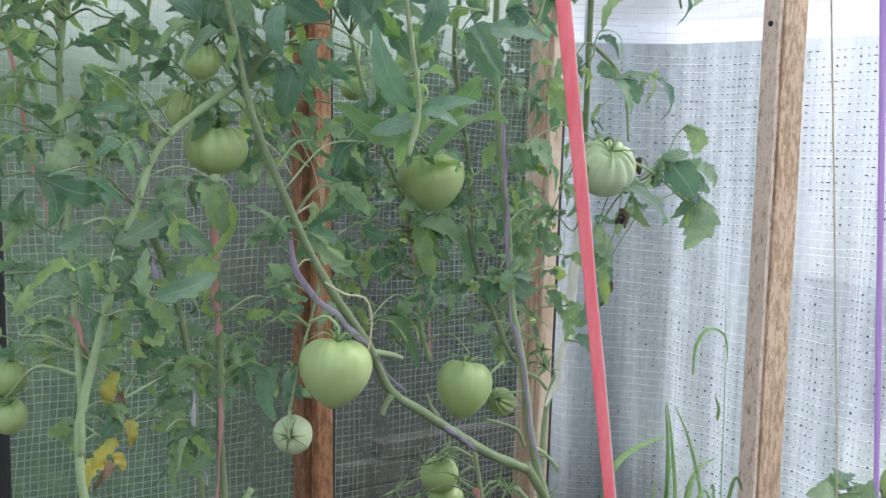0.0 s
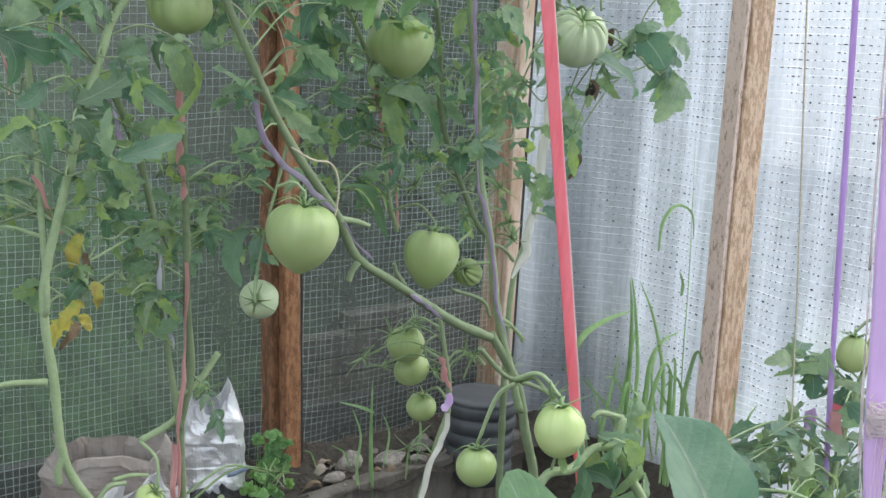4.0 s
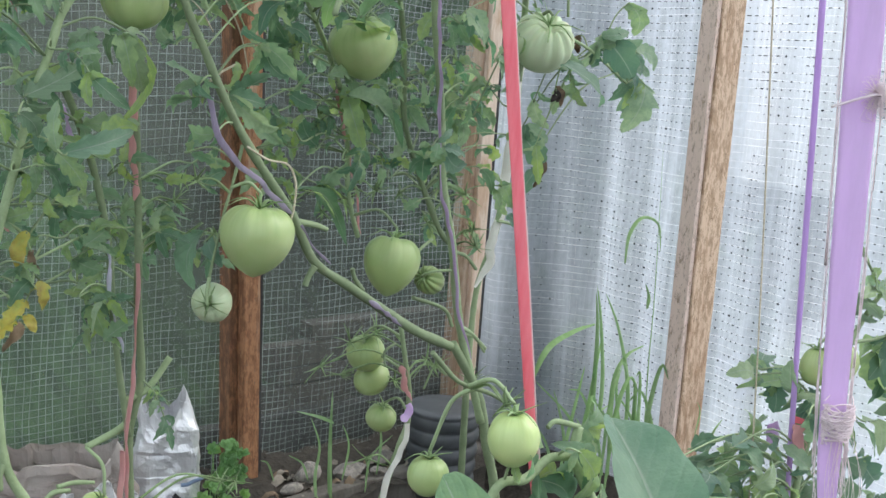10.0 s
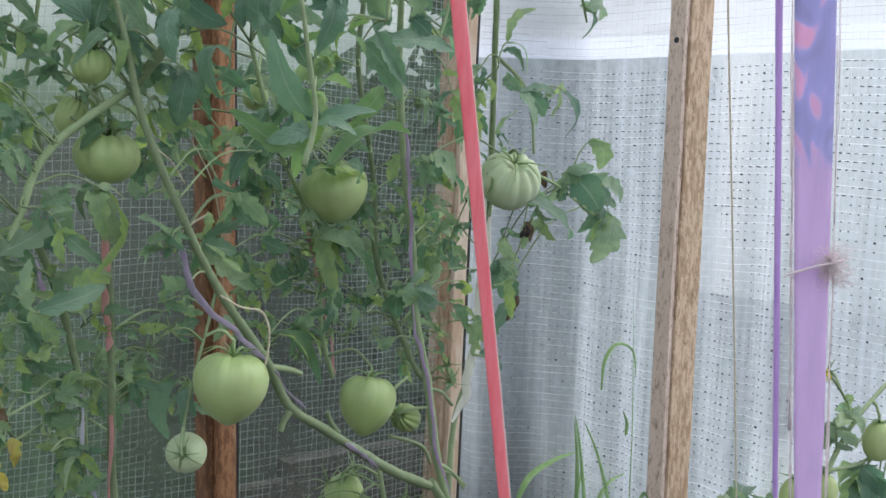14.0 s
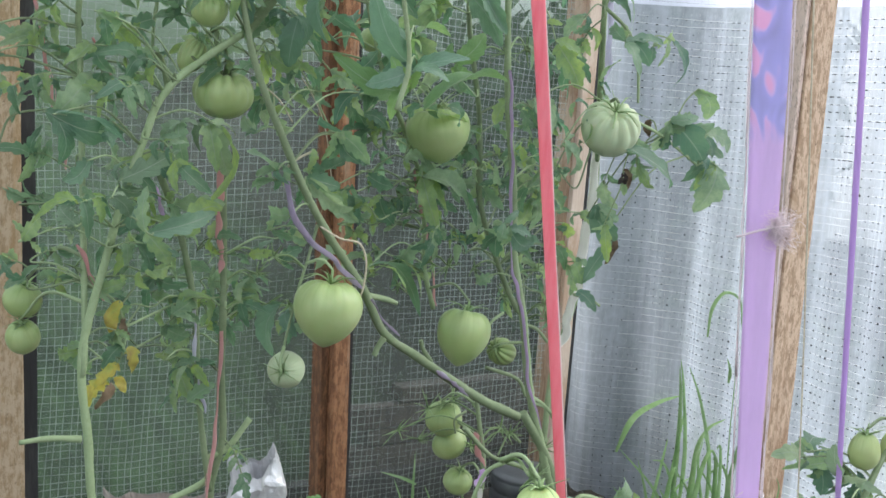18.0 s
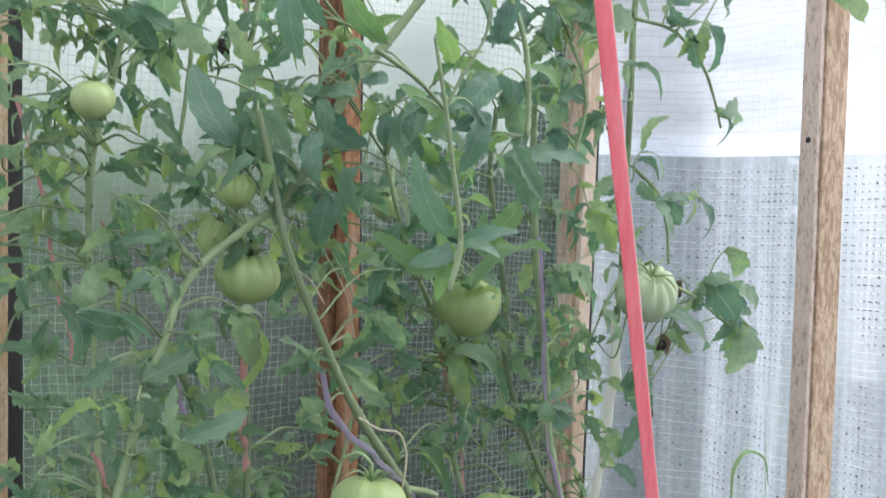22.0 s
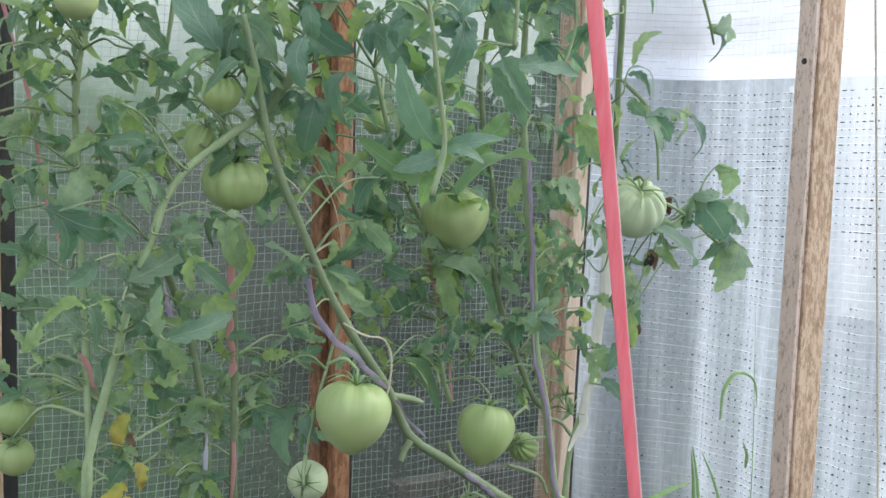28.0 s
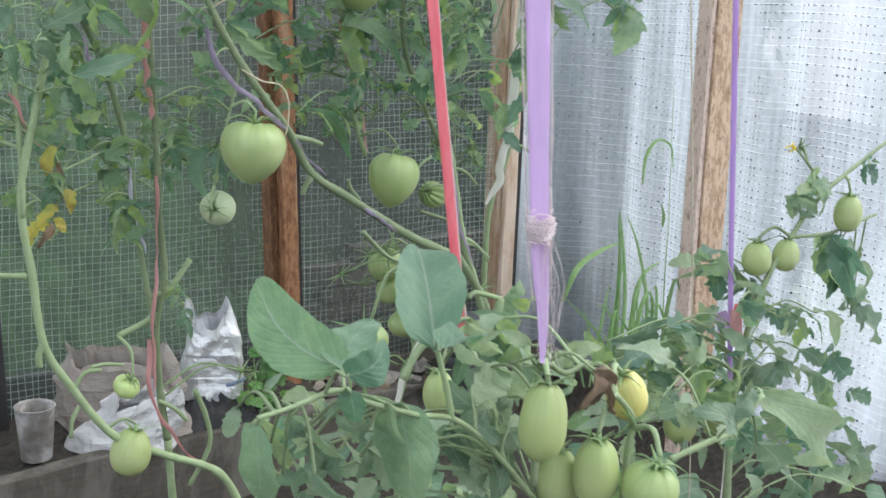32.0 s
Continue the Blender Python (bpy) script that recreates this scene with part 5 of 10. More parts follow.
leaflet(plant_b, (-1.222, -0.496, 0.779), (-1.195, -0.505, 0.756), 0.019, "lobed", mat=M_LEAF_DARK)
leaflet(plant_b, (-1.131, -0.511, 1.007), (-1.110, -0.527, 0.955), 0.031, "entire", mat=M_LEAF_BLUE)
leaflet(plant_b, (-1.084, -0.558, 1.035), (-1.095, -0.579, 0.981), 0.026, "entire", mat=M_LEAF_BLUE)
leaflet(plant_b, (-1.045, -0.521, 0.968), (-1.055, -0.505, 0.903), 0.037, "entire", mat=M_LEAF_BLUE)
leaflet(plant_b, (-0.975, -0.579, 0.989), (-0.902, -0.577, 0.900), 0.039, "entire", mat=M_LEAF_BLUE)
leaflet(plant_b, (-0.820, -0.546, 0.926), (-0.790, -0.565, 0.971), 0.032, "entire", mat=M_LEAF_LIT)
leaflet(plant_b, (-1.239, -0.460, 0.602), (-1.251, -0.472, 0.556), 0.017, "ruffled", False, mat=M_LEAF_YELLOW)
leaflet(plant_b, (-1.234, -0.460, 0.580), (-1.230, -0.472, 0.560), 0.010, "ruffled", False, mat=M_LITTER_B)
leaflet(plant_b, (-1.235, -0.460, 0.544), (-1.259, -0.472, 0.521), 0.029, "lobed", False, mat=M_LEAF)
leaflet(plant_b, (-1.225, -0.460, 0.543), (-1.220, -0.472, 0.511), 0.021, "lobed", False, mat=M_LEAF_YELLOW)
leaflet(plant_b, (-1.240, -0.460, 0.522), (-1.272, -0.472, 0.496), 0.024, "lobed", False, mat=M_LEAF_YELLOW)
leaflet(plant_b, (-1.252, -0.460, 0.499), (-1.285, -0.472, 0.466), 0.027, "lobed", False, mat=M_LEAF_YELLOW)
leaflet(plant_b, (-1.239, -0.460, 0.505), (-1.237, -0.472, 0.486), 0.013, "ruffled", False, mat=M_LEAF_YELLOW)
leaflet(plant_b, (-1.245, -0.460, 0.496), (-1.268, -0.472, 0.471), 0.014, "ruffled", False, mat=M_LITTER_B)
stem(plant_b, [(-1.265, -0.455, 0.615), (-1.244, -0.455, 0.600), (-1.231, -0.455, 0.571), (-1.230, -0.455, 0.541), (-1.242, -0.455, 0.511), (-1.260, -0.455, 0.484)], 0.0018, 0.0010, name="leaf_stalk")
pinnate(plant_b, (-1.065, -0.500, 1.030), (-0.995, -0.464, 0.997), 0.041, 2270)
pinnate(plant_b, (-1.083, -0.500, 0.982), (-1.144, -0.522, 0.997), 0.040, 2301)
pinnate(plant_b, (-1.194, -0.500, 0.879), (-1.244, -0.505, 0.903), 0.035, 2332)
pinnate(plant_b, (-1.218, -0.500, 0.847), (-1.273, -0.544, 0.867), 0.032, 2363)
pinnate(plant_b, (-1.231, -0.500, 0.808), (-1.203, -0.550, 0.780), 0.035, 2394)
pinnate(plant_b, (-1.257, -0.500, 0.733), (-1.317, -0.530, 0.733), 0.035, 2425)
pinnate(plant_b, (-1.270, -0.500, 0.676), (-1.227, -0.516, 0.675), 0.032, 2456)
pinnate(plant_b, (-1.052, -0.500, 1.098), (-0.978, -0.457, 1.125), 0.041, 2487)
pinnate(plant_b, (-1.094, -0.500, 0.962), (-1.009, -0.461, 0.953), 0.040, 2518)
plant_c = thing("tomato_plant", "slender tomato plant tied up with a faded pink ribbon", "tomato plant", group="tomato plants")
stem(plant_c, [(-1.094, -0.420, 0.771), (-1.087, -0.420, 0.667), (-1.083, -0.420, 0.559), (-1.082, -0.420, 0.485), (-1.075, -0.420, 0.393), (-1.090, -0.420, 0.318), (-1.084, -0.420, 0.206), (-1.075, -0.420, 0.139)], 0.0045, 0.0060)
stem(plant_c, [(-1.192, -0.430, 0.776), (-1.168, -0.430, 0.724), (-1.147, -0.430, 0.663), (-1.128, -0.430, 0.578), (-1.120, -0.430, 0.491), (-1.111, -0.430, 0.416), (-1.095, -0.430, 0.322)], 0.0050, 0.0040)
stem(plant_c, [(-1.098, -0.420, 0.366), (-1.067, -0.420, 0.377), (-1.035, -0.420, 0.416)], 0.0040, 0.0045)
stem(plant_c, [(-1.147, -0.420, 0.314), (-1.105, -0.420, 0.329), (-1.090, -0.420, 0.342)], 0.0045, 0.0050)
stem(plant_c, [(-1.075, -0.420, 0.139), (-1.065, -0.415, 0.005), (-1.060, -0.420, -0.130)], 0.0060, 0.0070)
tomato(plant_c, (-1.147, -0.450, 0.246), 0.039, 0.031, "round", (0.2, -0.4, 0.6), mat=M_FRUIT_PALE)
leaflet(plant_c, (-1.030, -0.396, 0.612), (-1.029, -0.380, 0.548), 0.042, "lobed")
leaflet(plant_c, (-1.130, -0.419, 0.537), (-1.157, -0.429, 0.529), 0.024, "lobed")
leaflet(plant_c, (-1.143, -0.456, 0.461), (-1.111, -0.462, 0.487), 0.024, "lobed")
leaflet(plant_c, (-1.148, -0.427, 0.498), (-1.144, -0.450, 0.460), 0.031, "lobed")
leaflet(plant_c, (-1.170, -0.456, 0.579), (-1.129, -0.431, 0.598), 0.025, "lobed")
leaflet(plant_c, (-1.102, -0.408, 0.605), (-1.061, -0.421, 0.619), 0.025, "lobed")
leaflet(plant_c, (-1.047, -0.425, 0.648), (-1.009, -0.401, 0.672), 0.022, "lobed")
leaflet(plant_c, (-1.177, -0.388, 0.595), (-1.131, -0.371, 0.602), 0.028, "lobed")
leaflet(plant_c, (-1.172, -0.429, 0.559), (-1.134, -0.429, 0.533), 0.028, "lobed")
pinnate(plant_c, (-1.083, -0.420, 0.559), (-1.035, -0.402, 0.604), 0.031, 2828)
pinnate(plant_c, (-1.082, -0.420, 0.485), (-1.147, -0.464, 0.509), 0.029, 2859)
pinnate(plant_c, (-1.143, -0.420, 0.661), (-1.175, -0.414, 0.634), 0.030, 2890)
pinnate(plant_c, (-1.164, -0.420, 0.723), (-1.214, -0.443, 0.705), 0.030, 2921)
pinnate(plant_c, (-1.124, -0.420, 0.576), (-1.140, -0.382, 0.541), 0.028, 2952)
pinnate(plant_c, (-1.075, -0.420, 0.393), (-1.060, -0.464, 0.342), 0.025, 2983)
pinnate(plant_c, (-1.115, -0.420, 0.488), (-1.140, -0.402, 0.457), 0.026, 3014)
plant_d = thing("tomato_plant", "tomato plant with a lilac ribbon wound up its stem", "tomato plant", group="tomato plants")
stem(plant_d, [(-0.676, -0.460, 1.131), (-0.676, -0.460, 1.035), (-0.670, -0.460, 0.963), (-0.659, -0.460, 0.866), (-0.636, -0.460, 0.741), (-0.624, -0.460, 0.639), (-0.596, -0.460, 0.542), (-0.571, -0.460, 0.424), (-0.536, -0.460, 0.328), (-0.506, -0.460, 0.249)], 0.0042, 0.0075)
stem(plant_d, [(-0.696, -0.400, 1.101), (-0.702, -0.400, 1.003), (-0.674, -0.400, 0.880), (-0.663, -0.400, 0.813), (-0.656, -0.400, 0.728), (-0.624, -0.400, 0.648), (-0.572, -0.400, 0.555), (-0.541, -0.400, 0.525)], 0.0040, 0.0045)
stem(plant_d, [(-0.872, -0.380, 1.023), (-0.830, -0.380, 0.900), (-0.782, -0.380, 0.812), (-0.747, -0.380, 0.729), (-0.736, -0.380, 0.618), (-0.713, -0.380, 0.547)], 0.0035, 0.0040)
stem(plant_d, [(-0.616, -0.400, 0.450), (-0.550, -0.400, 0.425), (-0.529, -0.400, 0.394)], 0.0030, 0.0030)
stem(plant_d, [(-0.602, -0.360, 0.393), (-0.588, -0.360, 0.335), (-0.575, -0.360, 0.275), (-0.575, -0.360, 0.226), (-0.596, -0.360, 0.171), (-0.623, -0.360, 0.088), (-0.627, -0.360, 0.039)], 0.0040, 0.0060)
stem(plant_d, [(-0.627, -0.360, 0.039), (-0.617, -0.355, -0.046), (-0.612, -0.360, -0.130)], 0.0060, 0.0070)
tomato(plant_d, (-0.703, -0.450, 0.517), 0.081, 0.090, "heart", (0.22, 0.1, 1))
tomato(plant_d, (-0.609, -0.430, 0.483), 0.042, 0.057, "ribbed", (-0.7, -0.3, 0.3))
tomato(plant_d, (-0.774, -0.450, 0.823), 0.093, 0.088, "heart", (-0.3, -0.1, 1))
tomato(plant_d, (-0.606, -0.280, 0.328), 0.064, 0.060, "round", (-0.3, -0.2, 0.9))
tomato(plant_d, (-0.583, -0.270, 0.278), 0.063, 0.054, "round", (-0.3, 0.3, 0.6))
tomato(plant_d, (-0.566, -0.280, 0.210), 0.052, 0.048, "round", (0, -0.3, 1))
tomato(plant_d, (-0.778, -0.250, 0.955), 0.040, 0.039, "round", (0, -0.2, 1))
leaflet(plant_d, (-0.811, -0.396, 0.964), (-0.742, -0.380, 0.873), 0.049, "lobed")
leaflet(plant_d, (-0.776, -0.419, 0.759), (-0.659, -0.429, 0.713), 0.032, "lobed")
leaflet(plant_d, (-0.835, -0.456, 0.787), (-0.792, -0.462, 0.783), 0.024, "lobed")
leaflet(plant_d, (-0.888, -0.427, 0.846), (-0.859, -0.450, 0.833), 0.022, "lobed")
leaflet(plant_d, (-0.936, -0.456, 0.863), (-0.944, -0.431, 0.833), 0.021, "lobed")
leaflet(plant_d, (-0.747, -0.408, 0.795), (-0.729, -0.421, 0.835), 0.028, "lobed")
leaflet(plant_d, (-0.680, -0.425, 0.835), (-0.700, -0.401, 0.801), 0.029, "lobed")
leaflet(plant_d, (-0.612, -0.388, 0.788), (-0.539, -0.371, 0.801), 0.030, "lobed")
leaflet(plant_d, (-0.632, -0.429, 0.883), (-0.663, -0.429, 0.843), 0.028, "lobed")
leaflet(plant_d, (-0.894, -0.406, 0.904), (-0.875, -0.428, 0.935), 0.025, "lobed")
leaflet(plant_d, (-0.863, -0.416, 0.875), (-0.908, -0.427, 0.890), 0.022, "lobed")
leaflet(plant_d, (-0.644, -0.390, 0.740), (-0.607, -0.411, 0.708), 0.025, "lobed")
leaflet(plant_d, (-0.586, -0.406, 0.839), (-0.522, -0.387, 0.854), 0.025, "lobed")
leaflet(plant_d, (-0.872, -0.442, 0.630), (-0.748, -0.422, 0.592), 0.031, "lobed")
leaflet(plant_d, (-0.787, -0.390, 0.623), (-0.765, -0.414, 0.659), 0.030, "lobed")
leaflet(plant_d, (-0.896, -0.403, 0.705), (-0.876, -0.428, 0.730), 0.028, "lobed")
leaflet(plant_d, (-0.943, -0.420, 0.732), (-0.871, -0.423, 0.690), 0.033, "lobed")
leaflet(plant_d, (-0.792, -0.444, 0.761), (-0.694, -0.452, 0.726), 0.035, "lobed", False)
leaflet(plant_d, (-0.561, -0.396, 0.644), (-0.510, -0.405, 0.646), 0.032, "lobed")
leaflet(plant_d, (-0.645, -0.448, 0.690), (-0.650, -0.438, 0.638), 0.030, "lobed")
leaflet(plant_d, (-0.824, -0.424, 0.688), (-0.844, -0.409, 0.727), 0.032, "lobed")
leaflet(plant_d, (-0.678, -0.441, 0.598), (-0.653, -0.450, 0.614), 0.025, "lobed")
leaflet(plant_d, (-0.721, -0.396, 0.687), (-0.753, -0.396, 0.706), 0.022, "lobed")
leaflet(plant_d, (-0.871, -0.419, 0.760), (-0.832, -0.433, 0.745), 0.023, "lobed")
leaflet(plant_d, (-0.579, -0.459, 0.757), (-0.496, -0.437, 0.717), 0.031, "lobed")
leaflet(plant_d, (-0.603, -0.453, 0.867), (-0.521, -0.436, 0.841), 0.034, "lobed")
leaflet(plant_d, (-0.585, -0.431, 0.815), (-0.522, -0.408, 0.795), 0.029, "lobed")
leaflet(plant_d, (-0.481, -0.428, 0.625), (-0.406, -0.406, 0.598), 0.022, "lobed")
leaflet(plant_d, (-0.461, -0.416, 0.704), (-0.435, -0.429, 0.686), 0.024, "lobed")
leaflet(plant_d, (-0.483, -0.401, 0.685), (-0.448, -0.392, 0.655), 0.022, "lobed")
leaflet(plant_d, (-0.868, -0.495, 0.857), (-0.752, -0.497, 0.855), 0.022, "ruffled")
leaflet(plant_d, (-0.861, -0.532, 0.868), (-0.875, -0.525, 0.847), 0.018, "ruffled")
leaflet(plant_d, (-0.823, -0.541, 0.867), (-0.782, -0.532, 0.848), 0.019, "ruffled")
leaflet(plant_d, (-0.819, -0.499, 0.871), (-0.813, -0.505, 0.849), 0.023, "ruffled")
pinnate(plant_d, (-0.639, -0.420, 1.040), (-0.545, -0.390, 1.065), 0.046, 4099)
pinnate(plant_d, (-0.635, -0.420, 0.965), (-0.582, -0.451, 0.934), 0.046, 4130)
pinnate(plant_d, (-0.624, -0.420, 0.865), (-0.558, -0.431, 0.849), 0.042, 4161)
pinnate(plant_d, (-0.718, -0.420, 1.002), (-0.762, -0.390, 1.008), 0.049, 4192)
pinnate(plant_d, (-0.691, -0.420, 0.881), (-0.759, -0.432, 0.904), 0.046, 4223)
pinnate(plant_d, (-0.857, -0.420, 0.900), (-0.889, -0.399, 0.868), 0.039, 4254)
pinnate(plant_d, (-0.811, -0.420, 0.815), (-0.866, -0.409, 0.822), 0.040, 4285)
pinnate(plant_d, (-0.680, -0.420, 0.814), (-0.698, -0.376, 0.769), 0.038, 4316)
pinnate(plant_d, (-0.607, -0.420, 0.754), (-0.497, -0.371, 0.756), 0.039, 4347)
pinnate(plant_d, (-0.778, -0.420, 0.734), (-0.815, -0.398, 0.708), 0.036, 4378)
pinnate(plant_d, (-0.642, -0.420, 1.089), (-0.661, -0.389, 1.130), 0.050, 4409)
pinnate(plant_d, (-0.588, -0.420, 0.631), (-0.660, -0.455, 0.675), 0.035, 4440)
plant_e = thing("tomato_plant", "leafy tomato plant against the side film with a ribbed pale fruit", "tomato plant", group="tomato plants")
stem(plant_e, [(-0.497, -0.500, 1.409), (-0.519, -0.500, 1.314), (-0.529, -0.500, 1.239), (-0.528, -0.500, 1.124), (-0.426, -0.400, 0.867), (-0.338, -0.310, 0.737), (-0.347, -0.310, 0.659), (-0.356, -0.310, 0.550), (-0.374, -0.310, 0.491), (-0.397, -0.310, 0.426), (-0.403, -0.310, 0.344), (-0.403, -0.310, 0.243)], 0.0045, 0.0055)
stem(plant_e, [(-0.551, -0.520, 1.237), (-0.463, -0.520, 1.229), (-0.397, -0.520, 1.185), (-0.366, -0.520, 1.137), (-0.349, -0.520, 1.097)], 0.0030, 0.0018)
stem(plant_e, [(-0.548, -0.530, 1.025), (-0.497, -0.530, 0.993), (-0.473, -0.530, 0.947), (-0.464, -0.530, 0.889)], 0.0030, 0.0020)
stem(plant_e, [(-0.546, -0.550, 0.883), (-0.485, -0.550, 0.862), (-0.426, -0.550, 0.841), (-0.342, -0.550, 0.797)], 0.0030, 0.0020)
stem(plant_e, [(-0.947, -0.600, 1.255), (-0.899, -0.600, 1.248), (-0.867, -0.600, 1.227), (-0.839, -0.600, 1.196), (-0.821, -0.600, 1.154), (-0.813, -0.600, 1.102), (-0.813, -0.600, 1.047)], 0.0040, 0.0030)
stem(plant_e, [(-0.858, -0.600, 1.211), (-0.827, -0.600, 1.243), (-0.791, -0.600, 1.273), (-0.748, -0.600, 1.309)], 0.0035, 0.0030)
stem(plant_e, [(-0.698, -0.550, 1.182), (-0.675, -0.550, 1.140), (-0.667, -0.550, 1.087), (-0.690, -0.550, 1.018)], 0.0025, 0.0020)
stem(plant_e, [(-1.003, -0.700, 0.865), (-0.990, -0.700, 0.919), (-1.003, -0.700, 0.991), (-1.015, -0.700, 1.050), (-1.029, -0.700, 1.108), (-1.035, -0.700, 1.131)], 0.0035, 0.0018)
stem(plant_e, [(-1.082, -0.660, 1.117), (-1.029, -0.660, 1.092), (-0.987, -0.660, 1.062)], 0.0030, 0.0020)
stem(plant_e, [(-0.987, -0.660, 1.062), (-0.967, -0.660, 1.098), (-0.936, -0.660, 1.146), (-0.930, -0.660, 1.178)], 0.0020, 0.0015)
stem(plant_e, [(-0.403, -0.310, 0.243), (-0.393, -0.305, 0.056), (-0.388, -0.310, -0.130)], 0.0060, 0.0070)
tomato(plant_e, (-0.544, -0.560, 0.848), 0.086, 0.080, "ribbed", (-0.25, -0.55, 0.75), mat=M_FRUIT_MINT)
tomato(plant_e, (-0.826, -0.500, 1.259), 0.050, 0.060, "ribbed", (-0.2, 0, 1))
leaflet(plant_e, (-0.933, -0.596, 1.221), (-0.844, -0.580, 1.158), 0.041, "entire", mat=M_LEAF_BLUE)
leaflet(plant_e, (-0.887, -0.619, 1.113), (-0.947, -0.629, 1.062), 0.037, "entire", mat=M_LEAF_BLUE)
leaflet(plant_e, (-0.937, -0.656, 1.063), (-0.950, -0.662, 0.998), 0.039, "entire", mat=M_LEAF_BLUE)
leaflet(plant_e, (-0.931, -0.627, 0.915), (-1.017, -0.650, 0.990), 0.043, "entire", mat=M_LEAF_BLUE)
leaflet(plant_e, (-0.936, -0.656, 0.866), (-0.803, -0.631, 0.938), 0.038, "entire", False, mat=M_LEAF_LIT)
leaflet(plant_e, (-0.927, -0.608, 0.888), (-1.034, -0.621, 0.924), 0.033, "entire", mat=M_LEAF_LIT)
leaflet(plant_e, (-0.956, -0.625, 1.053), (-1.005, -0.601, 1.098), 0.026, "entire", mat=M_LEAF_LIT)
leaflet(plant_e, (-0.914, -0.588, 0.994), (-0.863, -0.571, 1.009), 0.023, "entire", mat=M_LEAF_LIT)
leaflet(plant_e, (-0.938, -0.629, 0.954), (-0.893, -0.629, 0.975), 0.023, "entire", mat=M_LEAF_LIT)
leaflet(plant_e, (-0.816, -0.556, 1.106), (-0.790, -0.567, 1.047), 0.047, "lobed", mat=M_LEAF_DARK)
leaflet(plant_e, (-0.679, -0.530, 1.249), (-0.650, -0.551, 1.202), 0.035, "lobed", mat=M_LEAF_DARK)
leaflet(plant_e, (-0.743, -0.546, 1.186), (-0.761, -0.527, 1.149), 0.037, "lobed", mat=M_LEAF_DARK)
leaflet(plant_e, (-0.659, -0.582, 1.238), (-0.521, -0.562, 1.355), 0.034, "lobed", mat=M_LEAF_DARK)
leaflet(plant_e, (-0.739, -0.530, 1.105), (-0.637, -0.554, 1.108), 0.030, "lobed", mat=M_LEAF_DARK)
leaflet(plant_e, (-0.811, -0.543, 1.018), (-0.654, -0.568, 1.033), 0.029, "lobed", mat=M_LEAF_BLUE)
leaflet(plant_e, (-0.742, -0.560, 1.061), (-0.711, -0.563, 1.035), 0.025, "lobed", mat=M_LEAF_DARK)
leaflet(plant_e, (-0.398, -0.584, 1.365), (-0.396, -0.592, 1.294), 0.033, "lobed", mat=M_LEAF_DARK)
leaflet(plant_e, (-0.489, -0.536, 1.263), (-0.402, -0.545, 1.286), 0.024, "lobed", mat=M_LEAF_DARK)
leaflet(plant_e, (-0.468, -0.588, 1.230), (-0.427, -0.578, 1.168), 0.042, "lobed", mat=M_LEAF_DARK)
leaflet(plant_e, (-0.399, -0.564, 1.111), (-0.321, -0.549, 1.117), 0.035, "lobed", mat=M_LEAF_DARK)
leaflet(plant_e, (-0.617, -0.581, 1.160), (-0.544, -0.590, 1.121), 0.017, "lobed", mat=M_LEAF_DARK)
leaflet(plant_e, (-0.539, -0.536, 1.049), (-0.478, -0.536, 1.112), 0.016, "lobed", mat=M_LEAF_DARK)
leaflet(plant_e, (-0.309, -0.559, 1.357), (-0.245, -0.573, 1.339), 0.017, "lobed", mat=M_LEAF_DARK)
leaflet(plant_e, (-0.543, -0.599, 1.328), (-0.546, -0.577, 1.353), 0.020, "lobed", mat=M_LEAF_DARK)
leaflet(plant_e, (-0.504, -0.593, 1.333), (-0.450, -0.576, 1.372), 0.021, "lobed", mat=M_LEAF_DARK)
leaflet(plant_e, (-0.485, -0.571, 1.213), (-0.437, -0.548, 1.171), 0.027, "lobed", mat=M_LEAF_DARK)
leaflet(plant_e, (-0.378, -0.568, 0.917), (-0.324, -0.546, 0.863), 0.030, "lobed", mat=M_LEAF_DARK)
leaflet(plant_e, (-0.416, -0.556, 0.868), (-0.343, -0.569, 0.799), 0.050, "lobed", mat=M_LEAF_DARK)
leaflet(plant_e, (-0.318, -0.541, 0.847), (-0.238, -0.532, 0.825), 0.031, "lobed", mat=M_LEAF_DARK)
leaflet(plant_e, (-0.291, -0.545, 0.796), (-0.317, -0.547, 0.720), 0.057, "lobed", mat=M_LEAF_DARK)
leaflet(plant_e, (-0.550, -0.582, 0.832), (-0.377, -0.575, 0.783), 0.032, "lobed", False, mat=M_LEAF_DARK)
leaflet(plant_e, (-0.513, -0.591, 0.805), (-0.477, -0.582, 0.751), 0.014, "lobed", mat=M_LEAF_DARK)
leaflet(plant_e, (-0.682, -0.549, 0.887), (-0.635, -0.555, 0.834), 0.038, "lobed", mat=M_LEAF_DARK)
leaflet(plant_e, (-0.639, -0.536, 0.965), (-0.601, -0.551, 0.900), 0.038, "lobed", mat=M_LEAF_DARK)
leaflet(plant_e, (-0.641, -0.569, 0.824), (-0.582, -0.554, 0.787), 0.027, "lobed", mat=M_LEAF_DARK)
leaflet(plant_e, (-0.724, -0.570, 0.706), (-0.658, -0.559, 0.672), 0.026, "lobed", mat=M_LEAF_DARK)
leaflet(plant_e, (-0.522, -0.551, 0.978), (-0.411, -0.529, 0.990), 0.019, "lobed", mat=M_LEAF_DARK)
leaflet(plant_e, (-0.398, -0.521, 0.990), (-0.328, -0.509, 0.927), 0.022, "lobed", mat=M_LEAF_DARK)
